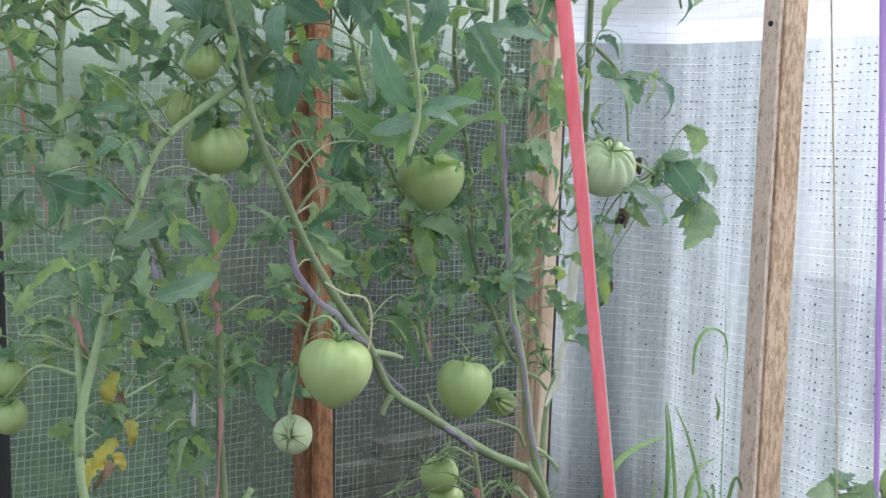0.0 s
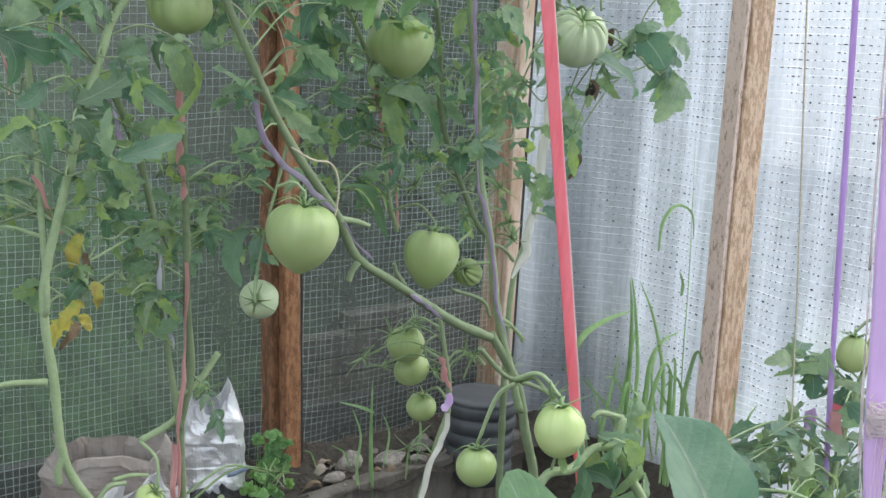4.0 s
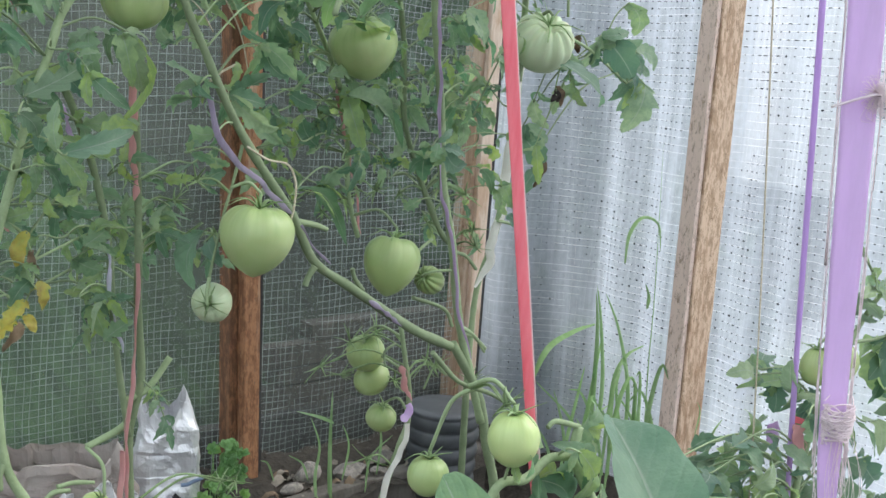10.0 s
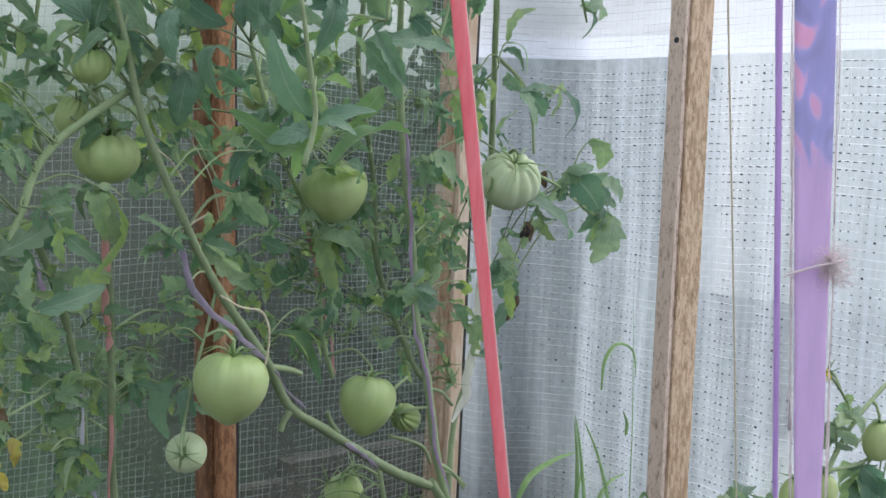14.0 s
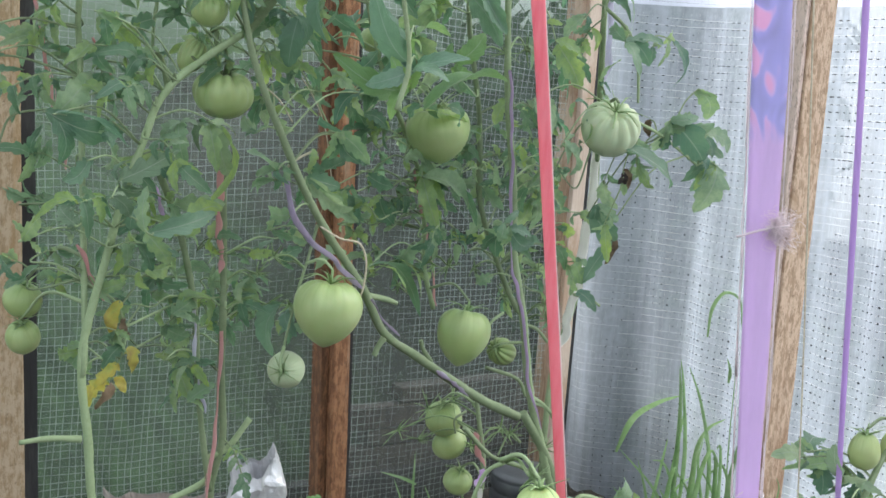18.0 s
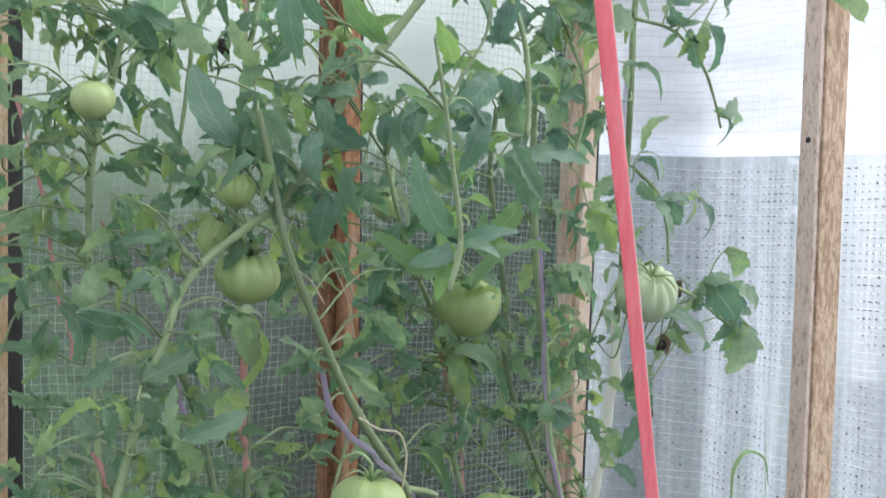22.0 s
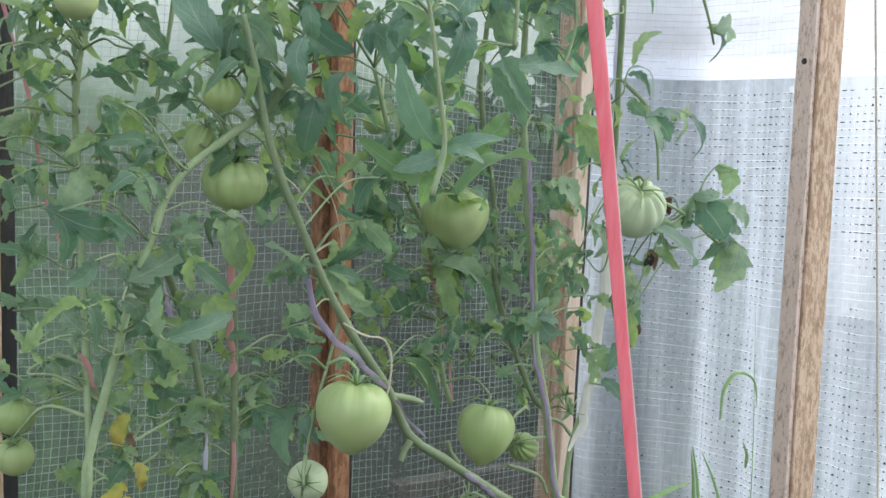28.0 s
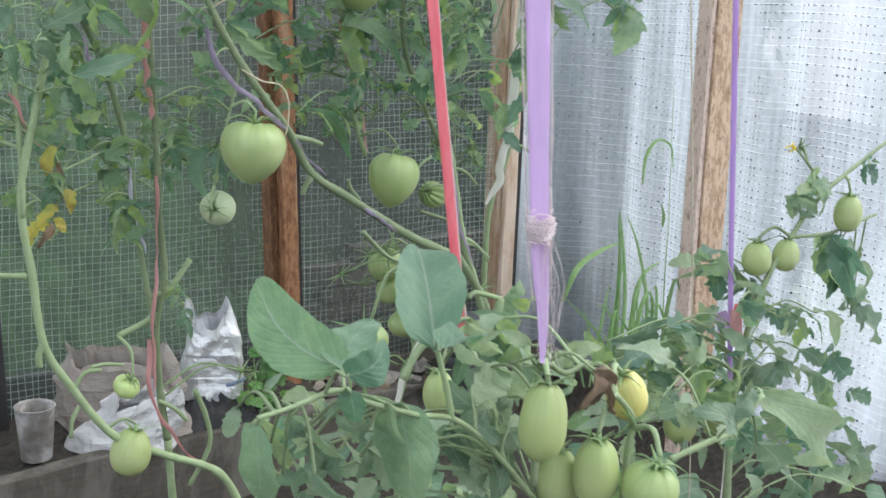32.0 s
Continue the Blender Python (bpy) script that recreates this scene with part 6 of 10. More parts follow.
leaflet(plant_e, (-0.548, -0.535, 0.913), (-0.541, -0.553, 0.954), 0.024, "lobed", mat=M_LEAF_DARK)
leaflet(plant_e, (-0.773, -0.543, 1.189), (-0.789, -0.526, 1.233), 0.022, "lobed", mat=M_LEAF_DARK)
leaflet(plant_e, (-0.679, -0.568, 1.288), (-0.717, -0.565, 1.257), 0.022, "lobed", mat=M_LEAF_DARK)
leaflet(plant_e, (-0.752, -0.562, 1.226), (-0.668, -0.539, 1.225), 0.029, "lobed", mat=M_LEAF_DARK)
leaflet(plant_e, (-0.740, -0.575, 1.139), (-0.715, -0.580, 1.152), 0.019, "lobed", mat=M_LEAF_DARK)
leaflet(plant_e, (-0.855, -0.600, 1.256), (-0.904, -0.604, 1.268), 0.020, "lobed", mat=M_LEAF_DARK)
leaflet(plant_e, (-0.602, -0.549, 1.007), (-0.623, -0.528, 0.975), 0.023, "lobed", mat=M_LEAF_DARK)
leaflet(plant_e, (-0.631, -0.526, 0.750), (-0.589, -0.535, 0.725), 0.023, "lobed", mat=M_LEAF_DARK)
leaflet(plant_e, (-1.084, -0.541, 1.073), (-1.012, -0.557, 1.023), 0.033, "entire", mat=M_LEAF_BLUE)
leaflet(plant_e, (-1.001, -0.554, 1.058), (-0.945, -0.571, 1.013), 0.034, "entire", mat=M_LEAF_BLUE)
leaflet(plant_e, (-0.853, -0.588, 1.158), (-0.847, -0.609, 1.215), 0.034, "entire", mat=M_LEAF_BLUE)
leaflet(plant_e, (-0.777, -0.551, 1.122), (-0.772, -0.535, 1.048), 0.042, "entire", mat=M_LEAF_BLUE)
leaflet(plant_e, (-0.771, -0.609, 1.105), (-0.810, -0.607, 1.137), 0.028, "entire", mat=M_LEAF_LIT)
leaflet(plant_e, (-0.927, -0.599, 1.119), (-0.963, -0.600, 1.167), 0.029, "entire", mat=M_LEAF_LIT)
leaflet(plant_e, (-0.957, -0.576, 1.084), (-0.998, -0.595, 1.028), 0.030, "entire", mat=M_LEAF_BLUE)
leaflet(plant_e, (-0.913, -0.551, 1.007), (-0.974, -0.562, 1.050), 0.030, "entire", mat=M_LEAF_LIT)
leaflet(plant_e, (-0.436, -0.724, 1.289), (-0.319, -0.746, 1.221), 0.033, "ruffled", mat=M_LEAF_DARK)
leaflet(plant_e, (-0.509, -0.560, 0.789), (-0.502, -0.575, 0.764), 0.013, "ruffled", mat=M_LITTER_B)
leaflet(plant_e, (-0.471, -0.533, 0.781), (-0.456, -0.511, 0.758), 0.008, "ruffled", mat=M_LITTER_B)
leaflet(plant_e, (-0.460, -0.489, 0.690), (-0.445, -0.490, 0.626), 0.016, "ruffled", mat=M_LITTER_B)
leaflet(plant_e, (-0.429, -0.524, 0.865), (-0.423, -0.515, 0.836), 0.015, "ruffled", mat=M_LITTER_B)
leaflet(plant_e, (-0.507, -0.491, 0.715), (-0.451, -0.499, 0.653), 0.038, "lobed", mat=M_LEAF_DARK)
leaflet(plant_e, (-0.515, -0.497, 0.602), (-0.468, -0.502, 0.675), 0.026, "lobed", mat=M_LEAF_DARK)
leaflet(plant_e, (-0.295, -0.512, 0.803), (-0.240, -0.501, 0.723), 0.056, "lobed", mat=M_LEAF_DARK)
leaflet(plant_e, (-0.330, -0.520, 0.860), (-0.279, -0.510, 0.821), 0.048, "lobed", mat=M_LEAF_DARK)
leaflet(plant_e, (-0.339, -0.504, 0.832), (-0.245, -0.529, 0.821), 0.027, "lobed", mat=M_LEAF_DARK)
leaflet(plant_e, (-0.520, -0.557, 0.821), (-0.418, -0.574, 0.807), 0.028, "lobed", mat=M_LEAF_DARK)
leaflet(plant_e, (-0.512, -0.523, 0.769), (-0.500, -0.538, 0.723), 0.025, "lobed")
leaflet(plant_e, (-0.515, -0.536, 0.703), (-0.507, -0.550, 0.644), 0.019, "lobed")
pinnate(plant_e, (-0.914, -0.550, 1.295), (-0.958, -0.540, 1.310), 0.041, 6579)
pinnate(plant_e, (-0.908, -0.550, 1.272), (-0.809, -0.511, 1.305), 0.034, 6610)
pinnate(plant_e, (-0.573, -0.550, 1.299), (-0.655, -0.565, 1.292), 0.039, 6641)
pinnate(plant_e, (-0.583, -0.550, 1.227), (-0.659, -0.563, 1.186), 0.039, 6672)
pinnate(plant_e, (-0.675, -0.550, 1.140), (-0.735, -0.558, 1.141), 0.038, 6703)
pinnate(plant_e, (-0.581, -0.550, 1.117), (-0.622, -0.532, 1.091), 0.039, 6734)
pinnate(plant_e, (-0.569, -0.550, 1.008), (-0.592, -0.521, 0.944), 0.039, 6765)
pinnate(plant_e, (-0.590, -0.550, 0.759), (-0.602, -0.506, 0.785), 0.039, 6796)
pinnate(plant_e, (-1.006, -0.550, 1.131), (-1.060, -0.562, 1.108), 0.033, 6827)
pinnate(plant_e, (-0.778, -0.550, 1.162), (-0.710, -0.529, 1.190), 0.036, 6858)
pinnate(plant_e, (-0.551, -0.550, 1.374), (-0.514, -0.566, 1.403), 0.040, 6889)
pinnate(plant_e, (-0.551, -0.550, 1.374), (-0.588, -0.518, 1.389), 0.040, 6920)
plant_g = thing("tomato_plant", "low tomato plant with oblong green fruit and broad grey-green leaves", "tomato plant", group="tomato plants")
stem(plant_g, [(-1.397, -1.400, 0.576), (-1.373, -1.400, 0.579), (-1.341, -1.400, 0.584), (-1.320, -1.400, 0.572), (-1.281, -1.400, 0.556), (-1.253, -1.400, 0.548), (-1.228, -1.400, 0.529), (-1.201, -1.400, 0.500), (-1.173, -1.400, 0.467)], 0.0016, 0.0023)
stem(plant_g, [(-1.253, -1.400, 0.548), (-1.258, -1.400, 0.570), (-1.267, -1.400, 0.599)], 0.0022, 0.0018)
stem(plant_g, [(-1.194, -1.420, 0.493), (-1.195, -1.420, 0.544), (-1.195, -1.420, 0.585), (-1.172, -1.420, 0.573), (-1.151, -1.420, 0.578)], 0.0029, 0.0018)
stem(plant_g, [(-1.037, -1.400, 0.471), (-0.996, -1.400, 0.477), (-0.963, -1.400, 0.482), (-0.932, -1.400, 0.507)], 0.0029, 0.0022)
stem(plant_g, [(-1.106, -1.420, 0.455), (-1.105, -1.420, 0.500), (-1.102, -1.420, 0.526), (-1.127, -1.420, 0.553), (-1.151, -1.420, 0.578)], 0.0025, 0.0018)
stem(plant_g, [(-1.190, -1.420, 0.479), (-1.104, -1.420, 0.431), (-1.059, -1.420, 0.483)], 0.0029, 0.0029)
stem(plant_g, [(-1.190, -1.420, 0.479), (-1.181, -1.420, 0.429), (-1.170, -1.420, 0.309)], 0.0043, 0.0050)
stem(plant_g, [(-1.170, -1.420, 0.309), (-1.160, -1.415, 0.089), (-1.155, -1.420, -0.130)], 0.0060, 0.0070)
tomato(plant_g, (-1.206, -1.440, 0.551), 0.034, 0.056, "plum", (0.05, 0, 1))
tomato(plant_g, (-1.155, -1.400, 0.481), 0.033, 0.050, "plum", (0, 0, 1))
tomato(plant_g, (-1.145, -1.430, 0.497), 0.035, 0.051, "plum", (0, 0, 1))
tomato(plant_g, (-1.120, -1.460, 0.490), 0.042, 0.040, "round", (0.1, -0.2, 1))
tomato(plant_g, (-1.071, -1.380, 0.526), 0.034, 0.044, "plum", (-0.4, -0.1, 0.8), mat=M_FRUIT_YELLOW)
tomato(plant_g, (-1.124, -1.200, 0.478), 0.029, 0.040, "plum", (0, 0, 1))
leaflet(plant_g, (-1.331, -1.385, 0.592), (-1.361, -1.321, 0.640), 0.040, "broad", mat=M_LEAF_BROAD, curl=0.03, face=(-0.5, -0.7, 0.35))
leaflet(plant_g, (-1.334, -1.390, 0.593), (-1.301, -1.375, 0.619), 0.036, "broad", mat=M_LEAF_BROAD, curl=0.03, face=(-0.75, -0.5, 0.2))
leaflet(plant_g, (-1.271, -1.403, 0.600), (-1.230, -1.316, 0.650), 0.052, "broad", mat=M_LEAF_BROAD, curl=0.03, face=(-0.55, -0.65, 0.5))
leaflet(plant_g, (-1.357, -1.436, 0.608), (-1.332, -1.442, 0.626), 0.023, "broad", mat=M_LEAF_BROAD)
leaflet(plant_g, (-1.291, -1.436, 0.614), (-1.249, -1.411, 0.613), 0.028, "broad", mat=M_LEAF_BROAD)
leaflet(plant_g, (-1.289, -1.388, 0.562), (-1.287, -1.401, 0.491), 0.042, "broad", mat=M_LEAF_BROAD)
leaflet(plant_g, (-1.306, -1.405, 0.570), (-1.246, -1.381, 0.481), 0.025, "broad", mat=M_LEAF_BROAD)
leaflet(plant_g, (-1.382, -1.368, 0.559), (-1.381, -1.351, 0.494), 0.027, "broad", mat=M_LEAF_BROAD)
leaflet(plant_g, (-1.338, -1.409, 0.586), (-1.334, -1.409, 0.563), 0.023, "broad", mat=M_LEAF_BROAD)
leaflet(plant_g, (-1.351, -1.346, 0.547), (-1.347, -1.368, 0.532), 0.019, "entire", mat=M_LEAF_SAGE)
leaflet(plant_g, (-1.341, -1.356, 0.530), (-1.325, -1.367, 0.515), 0.023, "entire", mat=M_LEAF_SAGE)
leaflet(plant_g, (-1.318, -1.330, 0.537), (-1.347, -1.351, 0.566), 0.016, "entire", mat=M_LEAF_SAGE)
leaflet(plant_g, (-1.305, -1.346, 0.531), (-1.274, -1.327, 0.488), 0.023, "entire", mat=M_LEAF_SAGE)
leaflet(plant_g, (-1.220, -1.382, 0.544), (-1.176, -1.362, 0.565), 0.028, "entire", mat=M_LEAF_SAGE)
leaflet(plant_g, (-1.166, -1.330, 0.526), (-1.213, -1.354, 0.498), 0.031, "entire", mat=M_LEAF_SAGE)
leaflet(plant_g, (-1.217, -1.343, 0.513), (-1.212, -1.368, 0.486), 0.029, "entire", mat=M_LEAF_SAGE)
leaflet(plant_g, (-1.195, -1.360, 0.563), (-1.158, -1.363, 0.539), 0.023, "entire", mat=M_LEAF_SAGE)
leaflet(plant_g, (-1.192, -1.384, 0.548), (-1.168, -1.392, 0.555), 0.020, "entire", mat=M_LEAF_SAGE)
leaflet(plant_g, (-1.163, -1.336, 0.590), (-1.190, -1.345, 0.584), 0.021, "entire", mat=M_LEAF_SAGE)
leaflet(plant_g, (-1.177, -1.388, 0.586), (-1.196, -1.378, 0.594), 0.020, "entire", mat=M_LEAF_SAGE)
leaflet(plant_g, (-1.216, -1.364, 0.605), (-1.177, -1.349, 0.561), 0.024, "entire", mat=M_LEAF_SAGE)
leaflet(plant_g, (-1.383, -1.381, 0.586), (-1.376, -1.390, 0.598), 0.014, "entire", mat=M_LEAF_SAGE)
leaflet(plant_g, (-1.381, -1.336, 0.559), (-1.389, -1.336, 0.537), 0.019, "entire", mat=M_LEAF_SAGE)
leaflet(plant_g, (-1.359, -1.359, 0.519), (-1.354, -1.373, 0.503), 0.022, "entire", mat=M_LEAF_SAGE)
leaflet(plant_g, (-1.356, -1.399, 0.526), (-1.326, -1.377, 0.494), 0.021, "entire", mat=M_LEAF_SAGE)
leaflet(plant_g, (-1.315, -1.393, 0.550), (-1.319, -1.376, 0.569), 0.015, "entire", mat=M_LEAF_SAGE)
leaflet(plant_g, (-1.349, -1.371, 0.549), (-1.310, -1.348, 0.521), 0.018, "entire", mat=M_LEAF_SAGE)
leaflet(plant_g, (-1.326, -1.368, 0.523), (-1.335, -1.346, 0.496), 0.023, "entire", mat=M_LEAF_SAGE)
leaflet(plant_g, (-1.297, -1.356, 0.516), (-1.276, -1.369, 0.487), 0.023, "entire", mat=M_LEAF_SAGE)
leaflet(plant_g, (-1.230, -1.341, 0.506), (-1.232, -1.332, 0.471), 0.025, "entire", mat=M_LEAF_SAGE)
leaflet(plant_g, (-1.211, -1.345, 0.485), (-1.179, -1.347, 0.451), 0.030, "entire", mat=M_LEAF_SAGE)
leaflet(plant_g, (-1.214, -1.382, 0.509), (-1.180, -1.375, 0.472), 0.024, "entire", mat=M_LEAF_SAGE)
leaflet(plant_g, (-1.196, -1.391, 0.526), (-1.166, -1.382, 0.499), 0.020, "entire", mat=M_LEAF_SAGE)
leaflet(plant_g, (-1.363, -1.349, 0.536), (-1.349, -1.355, 0.515), 0.019, "entire", mat=M_LEAF_SAGE)
leaflet(plant_g, (-1.275, -1.336, 0.483), (-1.302, -1.351, 0.478), 0.025, "entire", mat=M_LEAF_SAGE)
leaflet(plant_g, (-1.190, -1.369, 0.534), (-1.149, -1.354, 0.503), 0.021, "entire", mat=M_LEAF_SAGE)
leaflet(plant_g, (-1.217, -1.370, 0.552), (-1.195, -1.359, 0.567), 0.018, "entire", mat=M_LEAF_SAGE)
leaflet(plant_g, (-1.162, -1.351, 0.559), (-1.123, -1.329, 0.565), 0.017, "entire", mat=M_LEAF_SAGE)
leaflet(plant_g, (-1.147, -1.416, 0.576), (-1.121, -1.404, 0.533), 0.014, "ruffled", mat=M_LITTER_B)
leaflet(plant_g, (-1.143, -1.430, 0.577), (-1.170, -1.448, 0.560), 0.013, "ruffled", mat=M_LITTER_B)
leaflet(plant_g, (-1.143, -1.438, 0.574), (-1.129, -1.421, 0.533), 0.010, "ruffled", mat=M_LITTER_B)
leaflet(plant_g, (-1.186, -1.463, 0.593), (-1.161, -1.460, 0.572), 0.009, "ruffled", mat=M_LITTER_B)
leaflet(plant_g, (-0.924, -1.382, 0.504), (-0.730, -1.359, 0.354), 0.042, "ruffled", mat=M_LEAF_SAGE)
leaflet(plant_g, (-0.965, -1.395, 0.491), (-0.939, -1.400, 0.513), 0.028, "ruffled", mat=M_LEAF_SAGE)
leaflet(plant_g, (-0.987, -1.420, 0.494), (-1.027, -1.424, 0.518), 0.023, "ruffled", mat=M_LEAF_SAGE)
leaflet(plant_g, (-0.894, -1.369, 0.447), (-0.835, -1.348, 0.381), 0.030, "ruffled", mat=M_LEAF_SAGE)
leaflet(plant_g, (-0.993, -1.346, 0.530), (-1.037, -1.355, 0.559), 0.024, "ruffled", mat=M_LEAF_SAGE)
leaflet(plant_g, (-1.102, -1.341, 0.542), (-1.082, -1.357, 0.562), 0.018, "ruffled", mat=M_LEAF_SAGE)
plant_h = thing("tomato_plant", "tomato plant by the side film with small oval green fruit", "tomato plant", group="tomato plants")
stem(plant_h, [(-0.528, -1.030, 0.263), (-0.519, -1.030, 0.357), (-0.493, -1.030, 0.447), (-0.442, -1.030, 0.519), (-0.382, -1.030, 0.575), (-0.257, -1.030, 0.638)], 0.0050, 0.0025)
stem(plant_h, [(-0.442, -1.030, 0.519), (-0.371, -1.030, 0.516), (-0.323, -1.030, 0.523), (-0.262, -1.030, 0.534)], 0.0025, 0.0020)
stem(plant_h, [(-0.382, -1.030, 0.579), (-0.424, -1.030, 0.616), (-0.457, -1.030, 0.642)], 0.0020, 0.0012)
stem(plant_h, [(-0.528, -1.030, 0.263), (-0.517, -1.030, 0.146), (-0.505, -1.030, 0.014)], 0.0060, 0.0070)
stem(plant_h, [(-0.505, -1.030, 0.014), (-0.495, -1.025, -0.058), (-0.490, -1.030, -0.130)], 0.0060, 0.0070)
tomato(plant_h, (-0.495, -1.020, 0.493), 0.040, 0.046, "plum", (0, 0, 1))
tomato(plant_h, (-0.449, -1.030, 0.495), 0.036, 0.044, "plum", (0.1, 0, 1))
tomato(plant_h, (-0.340, -1.040, 0.544), 0.039, 0.051, "plum", (0, 0, 1))
tomato(plant_h, (-0.590, -1.000, 0.275), 0.046, 0.055, "plum", (0, 0, 1))
tomato(plant_h, (-0.520, -1.000, 0.258), 0.034, 0.040, "plum", (0, 0, 1))
leaflet(plant_h, (-0.641, -0.996, 0.367), (-0.587, -0.980, 0.385), 0.036, "lobed", mat=M_LEAF_DARK)
leaflet(plant_h, (-0.687, -1.019, 0.396), (-0.744, -1.029, 0.394), 0.031, "lobed", mat=M_LEAF_DARK)
leaflet(plant_h, (-0.655, -1.056, 0.387), (-0.624, -1.062, 0.414), 0.039, "lobed", mat=M_LEAF_SAGE)
leaflet(plant_h, (-0.570, -1.027, 0.357), (-0.622, -1.050, 0.335), 0.041, "lobed", mat=M_LEAF_DARK)
leaflet(plant_h, (-0.541, -1.056, 0.384), (-0.560, -1.031, 0.410), 0.036, "lobed", mat=M_LEAF_DARK)
leaflet(plant_h, (-0.462, -1.008, 0.374), (-0.414, -1.021, 0.338), 0.039, "lobed", mat=M_LEAF_SAGE)
leaflet(plant_h, (-0.657, -1.025, 0.423), (-0.582, -1.001, 0.421), 0.031, "lobed", mat=M_LEAF_DARK)
leaflet(plant_h, (-0.663, -0.988, 0.353), (-0.600, -0.971, 0.305), 0.036, "lobed", mat=M_LEAF_DARK)
leaflet(plant_h, (-0.411, -1.029, 0.339), (-0.453, -1.029, 0.306), 0.044, "lobed", mat=M_LEAF_SAGE)
leaflet(plant_h, (-0.380, -1.006, 0.394), (-0.366, -1.028, 0.365), 0.032, "lobed", mat=M_LEAF_DARK)
leaflet(plant_h, (-0.429, -1.016, 0.403), (-0.398, -1.027, 0.414), 0.031, "lobed", mat=M_LEAF_DARK)
leaflet(plant_h, (-0.337, -0.990, 0.333), (-0.310, -1.011, 0.309), 0.033, "lobed", mat=M_LEAF_SAGE)
leaflet(plant_h, (-0.296, -1.006, 0.270), (-0.265, -0.987, 0.196), 0.041, "lobed", mat=M_LEAF_DARK)
leaflet(plant_h, (-0.420, -1.042, 0.296), (-0.347, -1.022, 0.224), 0.047, "lobed", mat=M_LEAF_DARK)
leaflet(plant_h, (-0.454, -0.990, 0.302), (-0.522, -1.014, 0.353), 0.035, "lobed", mat=M_LEAF_SAGE)
leaflet(plant_h, (-0.436, -1.003, 0.235), (-0.388, -1.028, 0.201), 0.048, "lobed", mat=M_LEAF_DARK)
leaflet(plant_h, (-0.341, -1.020, 0.205), (-0.268, -1.023, 0.137), 0.041, "lobed", mat=M_LEAF_DARK)
leaflet(plant_h, (-0.745, -1.044, 0.355), (-0.792, -1.052, 0.395), 0.034, "lobed", mat=M_LEAF_SAGE)
leaflet(plant_h, (-0.721, -0.996, 0.380), (-0.770, -1.005, 0.419), 0.028, "lobed", mat=M_LEAF_DARK)
leaflet(plant_h, (-0.610, -1.048, 0.332), (-0.537, -1.038, 0.268), 0.036, "lobed", mat=M_LEAF_DARK)
leaflet(plant_h, (-0.430, -1.024, 0.191), (-0.326, -1.009, 0.117), 0.048, "lobed", mat=M_LEAF_SAGE)
leaflet(plant_h, (-0.335, -1.041, 0.159), (-0.245, -1.050, 0.106), 0.041, "lobed", mat=M_LEAF_DARK)
leaflet(plant_h, (-0.507, -0.996, 0.472), (-0.585, -0.996, 0.479), 0.026, "lobed", mat=M_LEAF_DARK)
leaflet(plant_h, (-0.533, -1.019, 0.465), (-0.575, -1.033, 0.510), 0.025, "lobed", mat=M_LEAF_SAGE)
leaflet(plant_h, (-0.565, -1.059, 0.456), (-0.511, -1.037, 0.397), 0.026, "lobed", mat=M_LEAF_DARK)
leaflet(plant_h, (-0.438, -1.053, 0.591), (-0.365, -1.036, 0.575), 0.026, "lobed", mat=M_LEAF_DARK)
leaflet(plant_h, (-0.423, -1.031, 0.575), (-0.424, -1.008, 0.536), 0.025, "lobed", mat=M_LEAF_SAGE)
leaflet(plant_h, (-0.354, -1.028, 0.502), (-0.279, -1.006, 0.402), 0.039, "lobed", mat=M_LEAF_DARK)
leaflet(plant_h, (-0.323, -1.016, 0.488), (-0.374, -1.029, 0.472), 0.032, "lobed", mat=M_LEAF_DARK)
leaflet(plant_h, (-0.251, -1.001, 0.384), (-0.141, -0.992, 0.326), 0.050, "lobed", mat=M_LEAF_SAGE)
leaflet(plant_h, (-0.266, -1.005, 0.395), (-0.235, -1.007, 0.426), 0.033, "lobed", mat=M_LEAF_DARK)
leaflet(plant_h, (-0.307, -1.042, 0.611), (-0.266, -1.035, 0.584), 0.023, "lobed", mat=M_LEAF_DARK)
leaflet(plant_h, (-0.468, -1.051, 0.582), (-0.412, -1.042, 0.591), 0.022, "lobed", mat=M_LEAF_SAGE)
leaflet(plant_h, (-0.467, -1.009, 0.439), (-0.510, -1.015, 0.415), 0.026, "lobed", mat=M_LEAF_DARK)
leaflet(plant_h, (-0.437, -0.996, 0.416), (-0.414, -1.011, 0.376), 0.026, "lobed", mat=M_LEAF_DARK)
leaflet(plant_h, (-0.717, -0.989, 0.406), (-0.609, -0.974, 0.351), 0.039, "lobed", mat=M_LEAF_SAGE)
leaflet(plant_h, (-0.680, -0.990, 0.392), (-0.678, -0.979, 0.339), 0.039, "lobed", mat=M_LEAF_DARK)
leaflet(plant_h, (-0.610, -0.971, 0.379), (-0.519, -0.949, 0.362), 0.034, "lobed", mat=M_LEAF_DARK)
leaflet(plant_h, (-0.538, -0.941, 0.332), (-0.561, -0.929, 0.287), 0.036, "lobed", mat=M_LEAF_SAGE)
leaflet(plant_h, (-0.636, -0.955, 0.394), (-0.607, -0.973, 0.408), 0.030, "lobed", mat=M_LEAF_DARK)
leaflet(plant_h, (-0.545, -0.963, 0.394), (-0.459, -0.946, 0.396), 0.035, "lobed", mat=M_LEAF_DARK)
leaflet(plant_h, (-0.575, -0.988, 0.486), (-0.612, -0.985, 0.491), 0.023, "lobed", mat=M_LEAF_SAGE)
